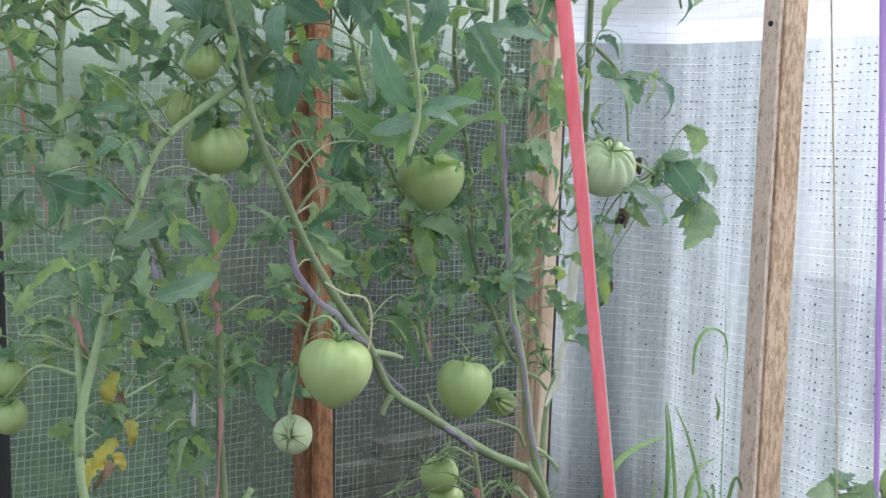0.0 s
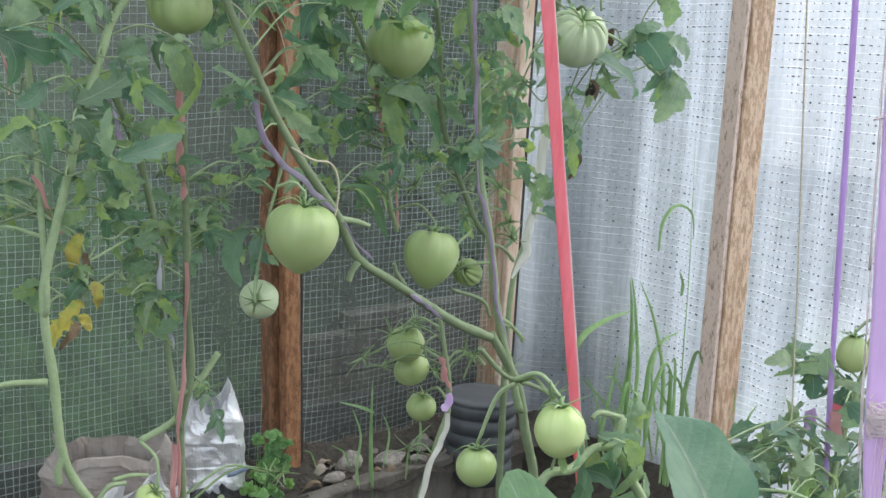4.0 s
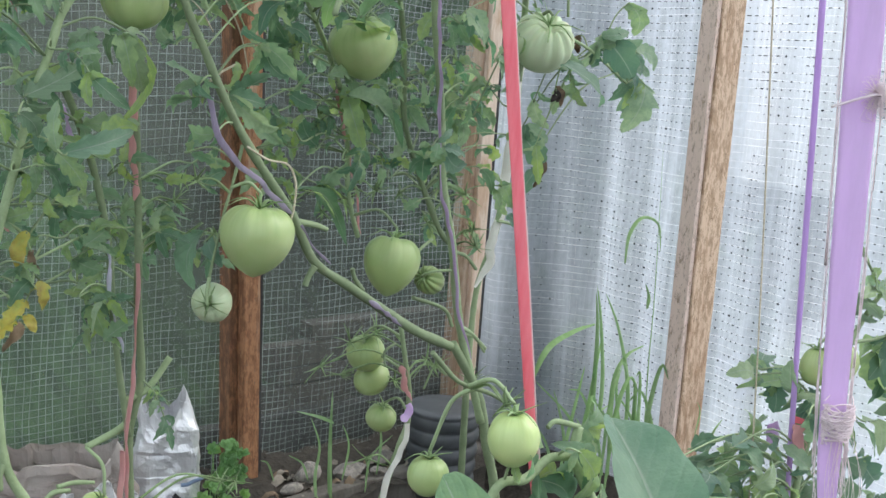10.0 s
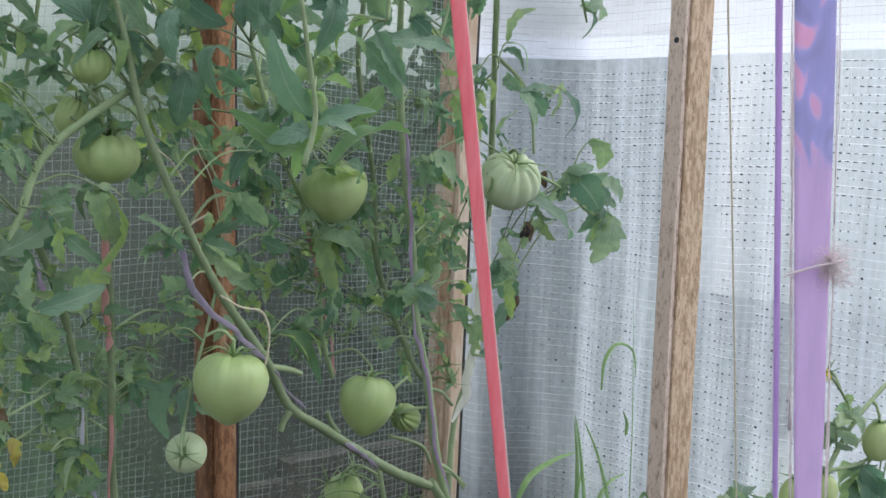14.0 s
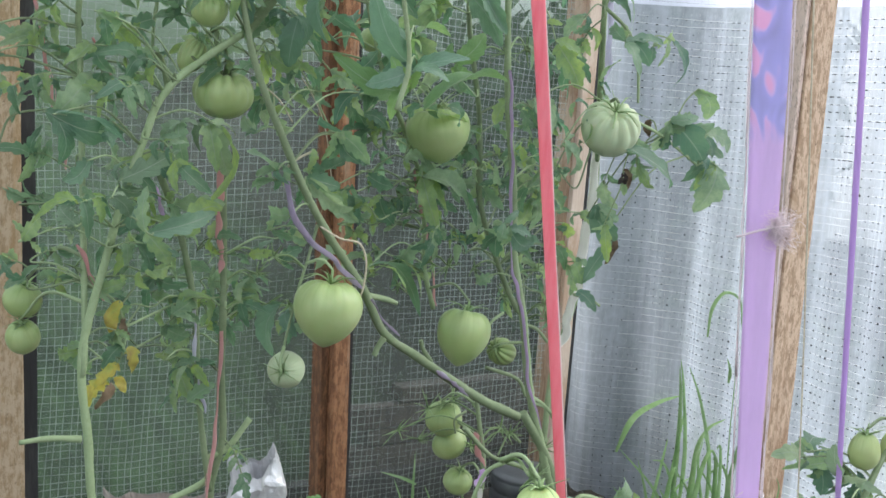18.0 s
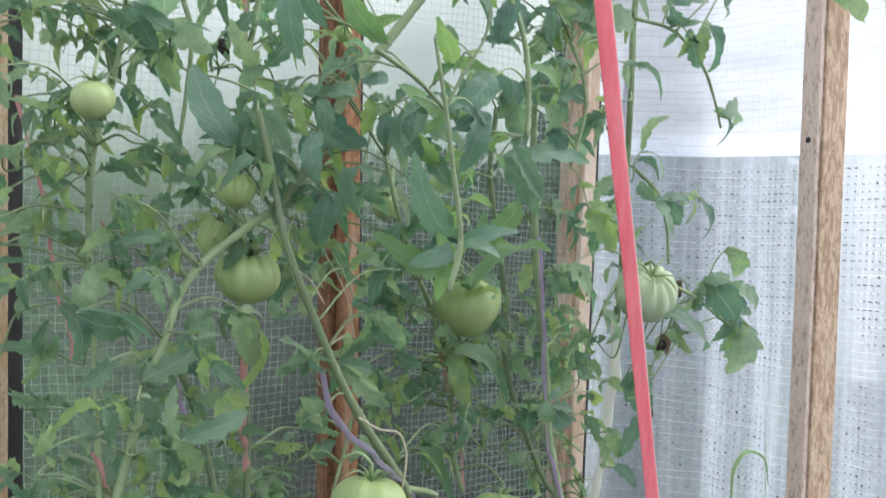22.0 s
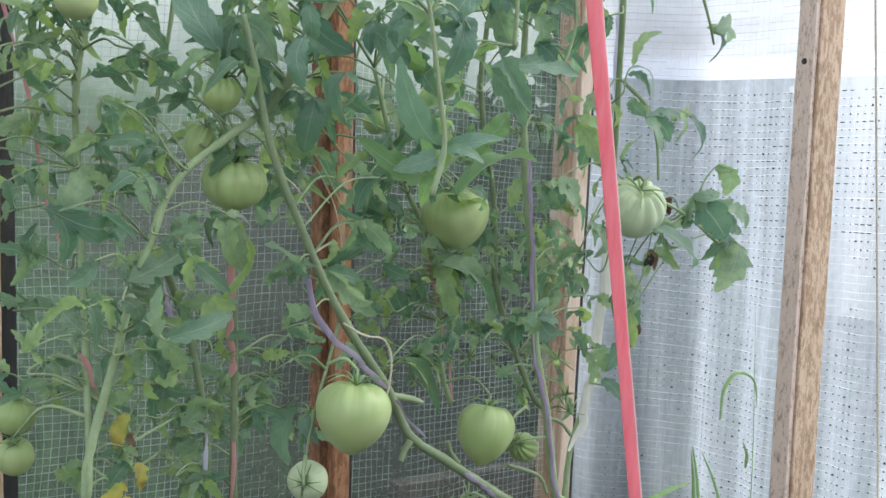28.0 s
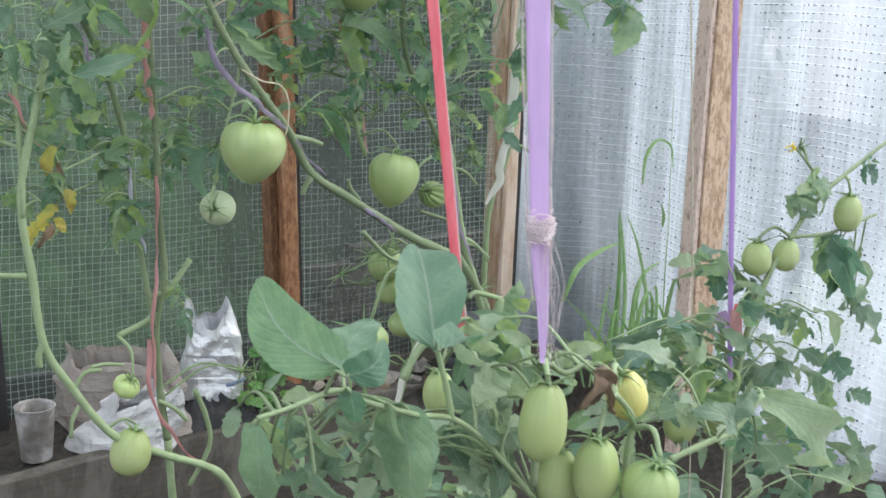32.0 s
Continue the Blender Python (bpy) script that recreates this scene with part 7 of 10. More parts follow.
leaflet(plant_h, (-0.555, -0.982, 0.489), (-0.488, -0.959, 0.496), 0.028, "lobed", mat=M_LEAF_DARK)
leaflet(plant_h, (-0.548, -0.995, 0.477), (-0.540, -1.000, 0.434), 0.034, "lobed", mat=M_LEAF_DARK)
leaflet(plant_h, (-0.365, -1.020, 0.403), (-0.290, -1.024, 0.368), 0.030, "lobed", mat=M_LEAF_SAGE)
leaflet(plant_h, (-0.295, -0.969, 0.351), (-0.310, -0.948, 0.322), 0.039, "lobed", mat=M_LEAF_DARK)
leaflet(plant_h, (-0.210, -0.946, 0.293), (-0.149, -0.955, 0.248), 0.041, "lobed", mat=M_LEAF_DARK)
leaflet(plant_h, (-0.274, -0.941, 0.278), (-0.212, -0.957, 0.236), 0.049, "lobed", mat=M_LEAF_SAGE)
leaflet(plant_h, (-0.157, -0.954, 0.223), (-0.119, -0.971, 0.202), 0.043, "lobed", mat=M_LEAF_DARK)
leaflet(plant_h, (-0.427, -0.988, 0.318), (-0.507, -1.009, 0.304), 0.037, "lobed", mat=M_LEAF_DARK)
leaflet(plant_h, (-0.315, -0.951, 0.374), (-0.322, -0.935, 0.337), 0.031, "lobed", mat=M_LEAF_SAGE)
leaflet(plant_h, (-0.365, -1.009, 0.576), (-0.387, -1.007, 0.563), 0.025, "lobed", mat=M_LEAF_DARK)
leaflet(plant_h, (-0.302, -0.999, 0.459), (-0.236, -1.000, 0.384), 0.038, "lobed", mat=M_LEAF_DARK)
plant_i = thing("tomato_plant", "low tomato plant with a pale oblong fruit under the pink ribbon", "tomato plant", group="tomato plants")
stem(plant_i, [(-0.926, -1.030, 0.496), (-0.935, -1.030, 0.471), (-0.966, -1.030, 0.471), (-0.994, -1.030, 0.457), (-1.027, -1.030, 0.458), (-1.052, -1.030, 0.424)], 0.0050, 0.0040)
stem(plant_i, [(-0.935, -1.030, 0.471), (-0.909, -1.030, 0.433), (-0.878, -1.030, 0.390), (-0.852, -1.030, 0.327)], 0.0045, 0.0060)
stem(plant_i, [(-1.075, -0.980, 0.576), (-1.041, -0.980, 0.544), (-1.004, -0.980, 0.528), (-0.980, -0.980, 0.515)], 0.0025, 0.0020)
stem(plant_i, [(-0.852, -1.030, 0.327), (-0.842, -1.025, 0.098), (-0.837, -1.030, -0.130)], 0.0060, 0.0070)
tomato(plant_i, (-1.024, -1.040, 0.505), 0.047, 0.052, "round", (-0.05, 0, 1), mat=M_FRUIT_PALE)
tomato(plant_i, (-1.043, -0.950, 0.442), 0.040, 0.040, "round", (0, 0, 1))
leaflet(plant_i, (-0.882, -0.996, 0.440), (-0.897, -0.980, 0.413), 0.035, "entire")
leaflet(plant_i, (-0.963, -1.019, 0.446), (-0.911, -1.029, 0.391), 0.061, "entire")
leaflet(plant_i, (-0.952, -1.056, 0.485), (-0.922, -1.062, 0.453), 0.027, "entire")
leaflet(plant_i, (-0.901, -1.027, 0.455), (-0.955, -1.050, 0.495), 0.023, "entire")
leaflet(plant_i, (-1.026, -1.056, 0.510), (-0.975, -1.031, 0.504), 0.015, "entire")
leaflet(plant_i, (-0.858, -1.008, 0.415), (-0.895, -1.021, 0.396), 0.030, "entire")
leaflet(plant_i, (-0.912, -1.025, 0.492), (-0.842, -1.001, 0.478), 0.020, "entire")
plant_j = thing("tomato_plant", "tall leafy tomato plant with small green fruit near the far post", "tomato plant", group="tomato plants")
stem(plant_j, [(-1.231, -0.360, 1.311), (-1.231, -0.360, 1.231), (-1.240, -0.360, 1.117), (-1.263, -0.360, 1.023), (-1.271, -0.360, 0.950), (-1.266, -0.360, 0.872), (-1.285, -0.470, 0.561), (-1.287, -0.470, 0.504), (-1.278, -0.470, 0.438), (-1.266, -0.470, 0.332), (-1.229, -0.470, 0.262), (-1.175, -0.470, 0.184), (-1.100, -0.470, 0.138), (-1.016, -0.470, 0.092), (-0.974, -0.470, 0.021)], 0.0036, 0.0044)
stem(plant_j, [(-1.081, -0.400, 1.333), (-1.081, -0.400, 1.207), (-1.094, -0.400, 1.129), (-1.102, -0.400, 1.053), (-1.102, -0.400, 0.991), (-1.101, -0.400, 0.916), (-1.095, -0.400, 0.840), (-1.087, -0.400, 0.751)], 0.0038, 0.0030)
stem(plant_j, [(-1.192, -0.360, 1.319), (-1.169, -0.360, 1.213), (-1.150, -0.360, 1.154), (-1.154, -0.360, 1.078), (-1.163, -0.360, 1.008), (-1.172, -0.360, 0.954), (-1.174, -0.360, 0.886)], 0.0036, 0.0022)
stem(plant_j, [(-1.090, -0.330, 1.337), (-1.062, -0.330, 1.240), (-1.061, -0.330, 1.145), (-1.060, -0.330, 1.065), (-1.062, -0.330, 1.000)], 0.0030, 0.0025)
tomato(plant_j, (-1.324, -0.330, 0.580), 0.050, 0.047, "round", (0.1, -0.3, 1))
tomato(plant_j, (-1.325, -0.340, 0.533), 0.044, 0.047, "round", (-0.2, -0.4, 0.9))
tomato(plant_j, (-1.322, -0.500, 1.050), 0.045, 0.041, "round", (0, 0, 1))
tomato(plant_j, (-1.364, -0.300, 1.242), 0.052, 0.043, "round", (0, 0, 1))
tomato(plant_j, (-1.319, -0.280, 1.215), 0.044, 0.038, "round", (0, 0, 1))
tomato(plant_j, (-0.896, -0.300, 1.192), 0.025, 0.024, "round", (0, 0, 1))
leaflet(plant_j, (-1.161, -0.506, 1.012), (-1.203, -0.490, 1.105), 0.039, "entire", mat=M_LEAF_BLUE)
leaflet(plant_j, (-1.109, -0.529, 1.206), (-1.112, -0.539, 1.116), 0.032, "entire", mat=M_LEAF_BLUE)
leaflet(plant_j, (-1.067, -0.537, 1.032), (-1.084, -0.560, 0.978), 0.030, "entire", mat=M_LEAF_BLUE)
leaflet(plant_j, (-1.003, -0.566, 1.141), (-1.051, -0.541, 1.213), 0.030, "entire", mat=M_LEAF_LIT)
leaflet(plant_j, (-0.998, -0.518, 1.266), (-0.974, -0.531, 1.212), 0.024, "entire", mat=M_LEAF_DARK)
leaflet(plant_j, (-1.349, -0.535, 1.211), (-1.318, -0.511, 1.196), 0.022, "entire", mat=M_LEAF_DARK)
leaflet(plant_j, (-1.286, -0.498, 1.155), (-1.194, -0.481, 1.143), 0.021, "entire", mat=M_LEAF_DARK)
leaflet(plant_j, (-1.214, -0.449, 1.123), (-1.207, -0.449, 1.072), 0.029, "lobed")
leaflet(plant_j, (-1.211, -0.426, 1.141), (-1.267, -0.448, 1.152), 0.019, "lobed")
leaflet(plant_j, (-1.410, -0.436, 1.079), (-1.390, -0.447, 1.039), 0.021, "lobed")
leaflet(plant_j, (-1.337, -0.410, 1.041), (-1.381, -0.431, 1.055), 0.018, "lobed")
leaflet(plant_j, (-1.346, -0.426, 0.980), (-1.320, -0.407, 0.956), 0.024, "lobed")
leaflet(plant_j, (-1.275, -0.462, 1.044), (-1.300, -0.442, 1.061), 0.021, "lobed")
leaflet(plant_j, (-1.223, -0.410, 1.102), (-1.203, -0.434, 1.115), 0.017, "lobed")
leaflet(plant_j, (-1.362, -0.423, 1.147), (-1.344, -0.448, 1.159), 0.022, "lobed")
leaflet(plant_j, (-1.389, -0.440, 1.166), (-1.411, -0.443, 1.122), 0.018, "lobed")
leaflet(plant_j, (-1.294, -0.464, 1.152), (-1.271, -0.472, 1.124), 0.022, "lobed")
leaflet(plant_j, (-1.098, -0.416, 1.182), (-1.131, -0.425, 1.150), 0.023, "lobed")
leaflet(plant_j, (-1.171, -0.468, 1.193), (-1.192, -0.458, 1.166), 0.022, "lobed")
leaflet(plant_j, (-1.174, -0.444, 1.228), (-1.139, -0.429, 1.263), 0.019, "lobed")
leaflet(plant_j, (-1.345, -0.461, 1.205), (-1.372, -0.470, 1.217), 0.020, "lobed")
leaflet(plant_j, (-1.383, -0.416, 0.954), (-1.402, -0.416, 0.971), 0.021, "lobed")
leaflet(plant_j, (-1.404, -0.439, 0.989), (-1.385, -0.453, 0.998), 0.017, "lobed")
pinnate(plant_j, (-1.258, -0.340, 1.023), (-1.330, -0.389, 1.043), 0.040, 11043)
pinnate(plant_j, (-1.232, -0.340, 1.119), (-1.275, -0.297, 1.138), 0.040, 11074)
pinnate(plant_j, (-1.224, -0.340, 1.222), (-1.297, -0.381, 1.218), 0.040, 11105)
pinnate(plant_j, (-1.160, -0.340, 1.217), (-1.197, -0.306, 1.244), 0.042, 11136)
pinnate(plant_j, (-1.142, -0.340, 1.164), (-1.198, -0.353, 1.122), 0.042, 11167)
pinnate(plant_j, (-1.049, -0.340, 1.211), (-0.965, -0.295, 1.259), 0.044, 11198)
pinnate(plant_j, (-1.062, -0.340, 1.137), (-1.011, -0.350, 1.156), 0.043, 11229)
pinnate(plant_j, (-1.067, -0.340, 1.158), (-1.096, -0.296, 1.137), 0.043, 11260)
pinnate(plant_j, (-1.261, -0.340, 0.937), (-1.318, -0.334, 0.922), 0.040, 11291)
pinnate(plant_j, (-1.260, -0.340, 0.871), (-1.319, -0.366, 0.848), 0.040, 11322)
pinnate(plant_j, (-1.266, -0.340, 0.970), (-1.205, -0.316, 0.986), 0.033, 11353)
pinnate(plant_j, (-1.045, -0.340, 1.292), (-0.968, -0.323, 1.339), 0.044, 11384)
pinnate(plant_j, (-1.094, -0.340, 1.298), (-1.133, -0.322, 1.316), 0.043, 11415)
pinnate(plant_j, (-1.224, -0.340, 1.256), (-1.179, -0.344, 1.276), 0.041, 11446)
pinnate(plant_j, (-1.266, -0.340, 0.753), (-1.329, -0.368, 0.773), 0.033, 11477)
pinnate(plant_j, (-1.164, -0.340, 1.224), (-1.107, -0.326, 1.234), 0.042, 11508)
pinnate(plant_j, (-1.277, -0.340, 0.701), (-1.337, -0.379, 0.719), 0.036, 11539)
pinnate(plant_j, (-1.246, -0.400, 1.178), (-1.371, -0.381, 1.188), 0.039, 11570)
pinnate(plant_j, (-1.281, -0.400, 1.014), (-1.368, -0.386, 1.089), 0.038, 11601)
pinnate(plant_j, (-1.282, -0.400, 0.875), (-1.372, -0.412, 0.852), 0.038, 11632)
pinnate(plant_j, (-1.280, -0.400, 0.844), (-1.222, -0.370, 0.860), 0.038, 11663)
pinnate(plant_j, (-1.265, -0.400, 1.086), (-1.229, -0.431, 1.049), 0.038, 11694)
pinnate(plant_j, (-1.204, -0.400, 1.243), (-1.143, -0.411, 1.238), 0.033, 11725)
pinnate(plant_j, (-1.084, -0.400, 1.248), (-1.120, -0.370, 1.191), 0.042, 11756)

# the dense upper foliage
pinnate(plant_j, (-1.284, -0.315, 1.163), (-1.348, -0.341, 1.156), 0.045, 1000, 3)
pinnate(plant_j, (-1.370, -0.242, 1.333), (-1.396, -0.226, 1.312), 0.061, 1034, 1)
leaflet(plant_e, (-0.786, -0.405, 1.095), (-0.797, -0.407, 1.130), 0.025, "entire", mat=M_LEAF_LIT)
pinnate(plant_j, (-1.346, -0.294, 1.193), (-1.367, -0.261, 1.237), 0.058, 1085, 2)
leaflet(plant_e, (-0.794, -0.533, 1.292), (-0.764, -0.534, 1.355), 0.035, "lobed")
leaflet(plant_e, (-0.796, -0.515, 1.374), (-0.863, -0.517, 1.414), 0.050, "lobed")
pinnate(plant_j, (-1.171, -0.210, 1.323), (-1.170, -0.246, 1.350), 0.043, 1187, 2)
pinnate(plant_e, (-0.664, -0.472, 1.238), (-0.690, -0.466, 1.288), 0.071, 1272, 1)
pinnate(plant_b, (-1.131, -0.495, 1.092), (-1.144, -0.505, 1.044), 0.057, 1306, 2)
pinnate(plant_j, (-1.203, -0.285, 1.005), (-1.158, -0.304, 1.005), 0.039, 1340, 3)
pinnate(plant_j, (-1.285, -0.337, 1.166), (-1.249, -0.320, 1.134), 0.051, 1357, 1)
pinnate(plant_b, (-1.071, -0.455, 1.319), (-1.024, -0.503, 1.346), 0.035, 1425, 1)
pinnate(plant_j, (-1.290, -0.302, 1.198), (-1.273, -0.323, 1.171), 0.032, 1442, 1)
pinnate(plant_d, (-0.959, -0.293, 1.186), (-0.891, -0.290, 1.183), 0.044, 1476, 2)
pinnate(plant_j, (-1.259, -0.339, 1.145), (-1.195, -0.314, 1.148), 0.066, 1510, 3)
pinnate(plant_d, (-1.007, -0.399, 1.155), (-1.098, -0.412, 1.158), 0.035, 1544, 2)
leaflet(plant_j, (-1.220, -0.312, 1.255), (-1.138, -0.304, 1.256), 0.042, "entire", mat=M_LEAF_LIT)
leaflet(plant_d, (-0.763, -0.288, 1.433), (-0.742, -0.263, 1.401), 0.026, "lobed")
pinnate(plant_j, (-1.356, -0.308, 1.165), (-1.409, -0.303, 1.155), 0.032, 1680, 2)
pinnate(plant_d, (-0.943, -0.497, 1.080), (-0.922, -0.531, 1.040), 0.056, 1731, 1)
leaflet(plant_d, (-0.838, -0.439, 1.184), (-0.780, -0.432, 1.169), 0.029, "entire")
pinnate(plant_e, (-0.837, -0.457, 1.263), (-0.870, -0.416, 1.261), 0.040, 1782, 3)
leaflet(plant_b, (-0.997, -0.323, 1.080), (-1.057, -0.330, 1.113), 0.032, "entire", mat=M_LEAF_LIT)
leaflet(plant_j, (-1.254, -0.208, 1.337), (-1.211, -0.223, 1.352), 0.026, "entire", mat=M_LEAF_LIT)
leaflet(plant_j, (-1.341, -0.348, 1.321), (-1.302, -0.321, 1.362), 0.027, "lobed")
pinnate(plant_b, (-1.201, -0.449, 1.100), (-1.242, -0.485, 1.145), 0.062, 1935, 2)
pinnate(plant_d, (-1.025, -0.458, 1.112), (-0.958, -0.477, 1.080), 0.041, 1969, 2)
pinnate(plant_d, (-0.889, -0.321, 0.948), (-0.838, -0.316, 0.971), 0.070, 2020, 1)
leaflet(plant_e, (-0.450, -0.303, 1.233), (-0.389, -0.313, 1.250), 0.036, "lobed")
leaflet(plant_b, (-1.068, -0.379, 1.306), (-1.054, -0.423, 1.342), 0.031, "entire", mat=M_LEAF_LIT)
pinnate(plant_b, (-1.074, -0.453, 1.069), (-1.119, -0.476, 1.111), 0.047, 2139, 1)
leaflet(plant_j, (-1.207, -0.307, 0.985), (-1.174, -0.291, 1.011), 0.022, "entire", mat=M_LEAF_LIT)
pinnate(plant_d, (-0.941, -0.332, 1.272), (-1.019, -0.371, 1.258), 0.041, 2224, 2)
pinnate(plant_e, (-0.708, -0.321, 1.328), (-0.562, -0.280, 1.332), 0.047, 2241, 3)
leaflet(plant_d, (-0.923, -0.277, 1.363), (-0.865, -0.295, 1.418), 0.042, "lobed")
leaflet(plant_e, (-0.802, -0.418, 1.246), (-0.718, -0.418, 1.269), 0.040, "entire", mat=M_LEAF_LIT)
pinnate(plant_j, (-1.318, -0.263, 1.065), (-1.322, -0.311, 1.007), 0.040, 2343, 2)
pinnate(plant_e, (-0.711, -0.482, 1.296), (-0.636, -0.529, 1.293), 0.075, 2377, 2)
pinnate(plant_d, (-1.014, -0.444, 0.997), (-0.946, -0.430, 0.977), 0.052, 2411, 2)
pinnate(plant_b, (-1.047, -0.330, 1.325), (-1.036, -0.332, 1.291), 0.060, 2428, 3)
pinnate(plant_j, (-1.294, -0.409, 1.197), (-1.322, -0.423, 1.222), 0.058, 2462, 3)
pinnate(plant_b, (-1.044, -0.307, 1.268), (-1.005, -0.258, 1.228), 0.049, 2513, 1)
pinnate(plant_j, (-1.244, -0.416, 1.014), (-1.187, -0.393, 1.002), 0.036, 2547, 2)
leaflet(plant_e, (-0.678, -0.305, 1.151), (-0.596, -0.298, 1.134), 0.037, "lobed")
leaflet(plant_j, (-1.380, -0.325, 1.138), (-1.362, -0.318, 1.101), 0.031, "lobed")
leaflet(plant_e, (-0.714, -0.463, 1.285), (-0.773, -0.504, 1.321), 0.035, "lobed")
leaflet(plant_j, (-1.229, -0.219, 1.352), (-1.301, -0.254, 1.315), 0.034, "lobed")
pinnate(plant_j, (-1.315, -0.223, 1.166), (-1.399, -0.255, 1.152), 0.064, 2734, 1)
pinnate(plant_j, (-1.325, -0.261, 1.222), (-1.279, -0.284, 1.252), 0.055, 2768, 1)

# the smaller leaves lower down
leaflet(plant_b, (-1.084, -0.281, 0.952), (-1.044, -0.236, 0.974), 0.016, "lobed")
pinnate(plant_d, (-0.940, -0.283, 0.923), (-0.969, -0.235, 0.909), 0.048, 5034, 1)
pinnate(plant_j, (-1.294, -0.406, 1.030), (-1.292, -0.417, 1.047), 0.037, 5068, 2)
pinnate(plant_j, (-1.339, -0.358, 1.006), (-1.331, -0.391, 0.998), 0.038, 5085, 2)
leaflet(plant_j, (-1.408, -0.427, 0.886), (-1.413, -0.417, 0.904), 0.018, "lobed")
pinnate(plant_a, (-1.002, -0.363, 0.879), (-1.015, -0.361, 0.855), 0.036, 5136, 2)
pinnate(plant_b, (-1.129, -0.342, 0.901), (-1.086, -0.352, 0.914), 0.040, 5187, 2)
pinnate(plant_b, (-1.121, -0.331, 1.020), (-1.110, -0.359, 1.016), 0.023, 5221, 1)
pinnate(plant_b, (-1.211, -0.316, 0.907), (-1.223, -0.359, 0.927), 0.042, 5238, 1)
pinnate(plant_j, (-1.381, -0.320, 0.888), (-1.366, -0.355, 0.873), 0.030, 5272, 2)
pinnate(plant_b, (-1.247, -0.375, 0.894), (-1.241, -0.367, 0.876), 0.030, 5289, 2)
leaflet(plant_j, (-1.328, -0.445, 0.986), (-1.346, -0.465, 0.971), 0.012, "lobed")
pinnate(plant_j, (-1.322, -0.392, 1.020), (-1.339, -0.433, 1.040), 0.026, 5374, 2)
pinnate(plant_d, (-0.910, -0.354, 0.873), (-0.978, -0.378, 0.866), 0.044, 5391, 2)
pinnate(plant_a, (-1.104, -0.439, 0.992), (-1.050, -0.403, 1.016), 0.031, 5425, 1)
pinnate(plant_b, (-1.134, -0.428, 1.008), (-1.165, -0.430, 0.984), 0.034, 5442, 1)
leaflet(plant_j, (-1.282, -0.317, 0.975), (-1.305, -0.313, 0.982), 0.018, "lobed")
pinnate(plant_d, (-0.860, -0.411, 1.094), (-0.856, -0.364, 1.096), 0.037, 5493, 1)
pinnate(plant_d, (-0.743, -0.288, 0.825), (-0.727, -0.277, 0.802), 0.028, 5544, 2)
pinnate(plant_d, (-0.842, -0.391, 1.055), (-0.880, -0.431, 1.071), 0.038, 5578, 2)
pinnate(plant_j, (-1.400, -0.457, 0.926), (-1.406, -0.447, 0.941), 0.029, 5595, 2)
pinnate(plant_a, (-0.942, -0.281, 0.898), (-0.905, -0.252, 0.870), 0.029, 5629, 2)
pinnate(plant_j, (-1.296, -0.413, 0.974), (-1.314, -0.401, 0.955), 0.031, 5646, 1)
pinnate(plant_a, (-1.043, -0.447, 0.936), (-1.013, -0.408, 0.900), 0.026, 5680, 1)
leaflet(plant_j, (-1.266, -0.326, 0.891), (-1.313, -0.369, 0.909), 0.024, "lobed")
pinnate(plant_b, (-1.123, -0.400, 1.054), (-1.089, -0.391, 1.063), 0.037, 5731, 2)
leaflet(plant_a, (-1.011, -0.377, 1.048), (-1.009, -0.415, 1.071), 0.024, "lobed")
pinnate(plant_j, (-1.276, -0.305, 0.902), (-1.316, -0.301, 0.918), 0.035, 5799, 2)
pinnate(plant_d, (-0.847, -0.347, 0.886), (-0.897, -0.381, 0.895), 0.026, 5833, 2)
pinnate(plant_a, (-1.066, -0.436, 0.947), (-1.004, -0.412, 0.949), 0.037, 5850, 2)
leaflet(plant_b, (-1.078, -0.305, 0.920), (-1.139, -0.338, 0.916), 0.025, "lobed")
pinnate(plant_b, (-1.253, -0.392, 0.955), (-1.239, -0.413, 0.935), 0.037, 5935, 2)
pinnate(plant_b, (-1.134, -0.405, 1.043), (-1.083, -0.377, 1.044), 0.039, 5952, 1)
pinnate(plant_j, (-1.354, -0.327, 0.976), (-1.385, -0.364, 0.992), 0.032, 5986, 2)
pinnate(plant_j, (-1.297, -0.383, 1.017), (-1.323, -0.397, 1.007), 0.022, 6003, 2)
pinnate(plant_b, (-1.212, -0.300, 1.040), (-1.258, -0.338, 1.030), 0.030, 6037, 2)

# fine growth between the posts
pinnate(plant_d, (-0.808, -0.424, 0.785), (-0.746, -0.409, 0.764), 0.036, 8000, 2)
pinnate(plant_d, (-0.505, -0.333, 0.704), (-0.434, -0.293, 0.725), 0.038, 8013, 2)
pinnate(plant_d, (-0.883, -0.366, 0.681), (-0.841, -0.349, 0.664), 0.031, 8026, 2)
pinnate(plant_d, (-0.723, -0.316, 0.637), (-0.728, -0.317, 0.619), 0.023, 8039, 1)
pinnate(plant_d, (-0.854, -0.433, 0.697), (-0.874, -0.425, 0.718), 0.028, 8052, 1)
pinnate(plant_d, (-0.771, -0.328, 0.606), (-0.723, -0.342, 0.596), 0.026, 8065, 1)
pinnate(plant_d, (-0.645, -0.389, 0.746), (-0.624, -0.362, 0.768), 0.026, 8078, 2)
pinnate(plant_d, (-0.642, -0.425, 0.775), (-0.573, -0.388, 0.784), 0.036, 8091, 2)
pinnate(plant_d, (-0.846, -0.403, 0.798), (-0.860, -0.396, 0.819), 0.036, 8104, 2)
pinnate(plant_d, (-0.712, -0.341, 0.732), (-0.661, -0.347, 0.737), 0.039, 8117, 1)
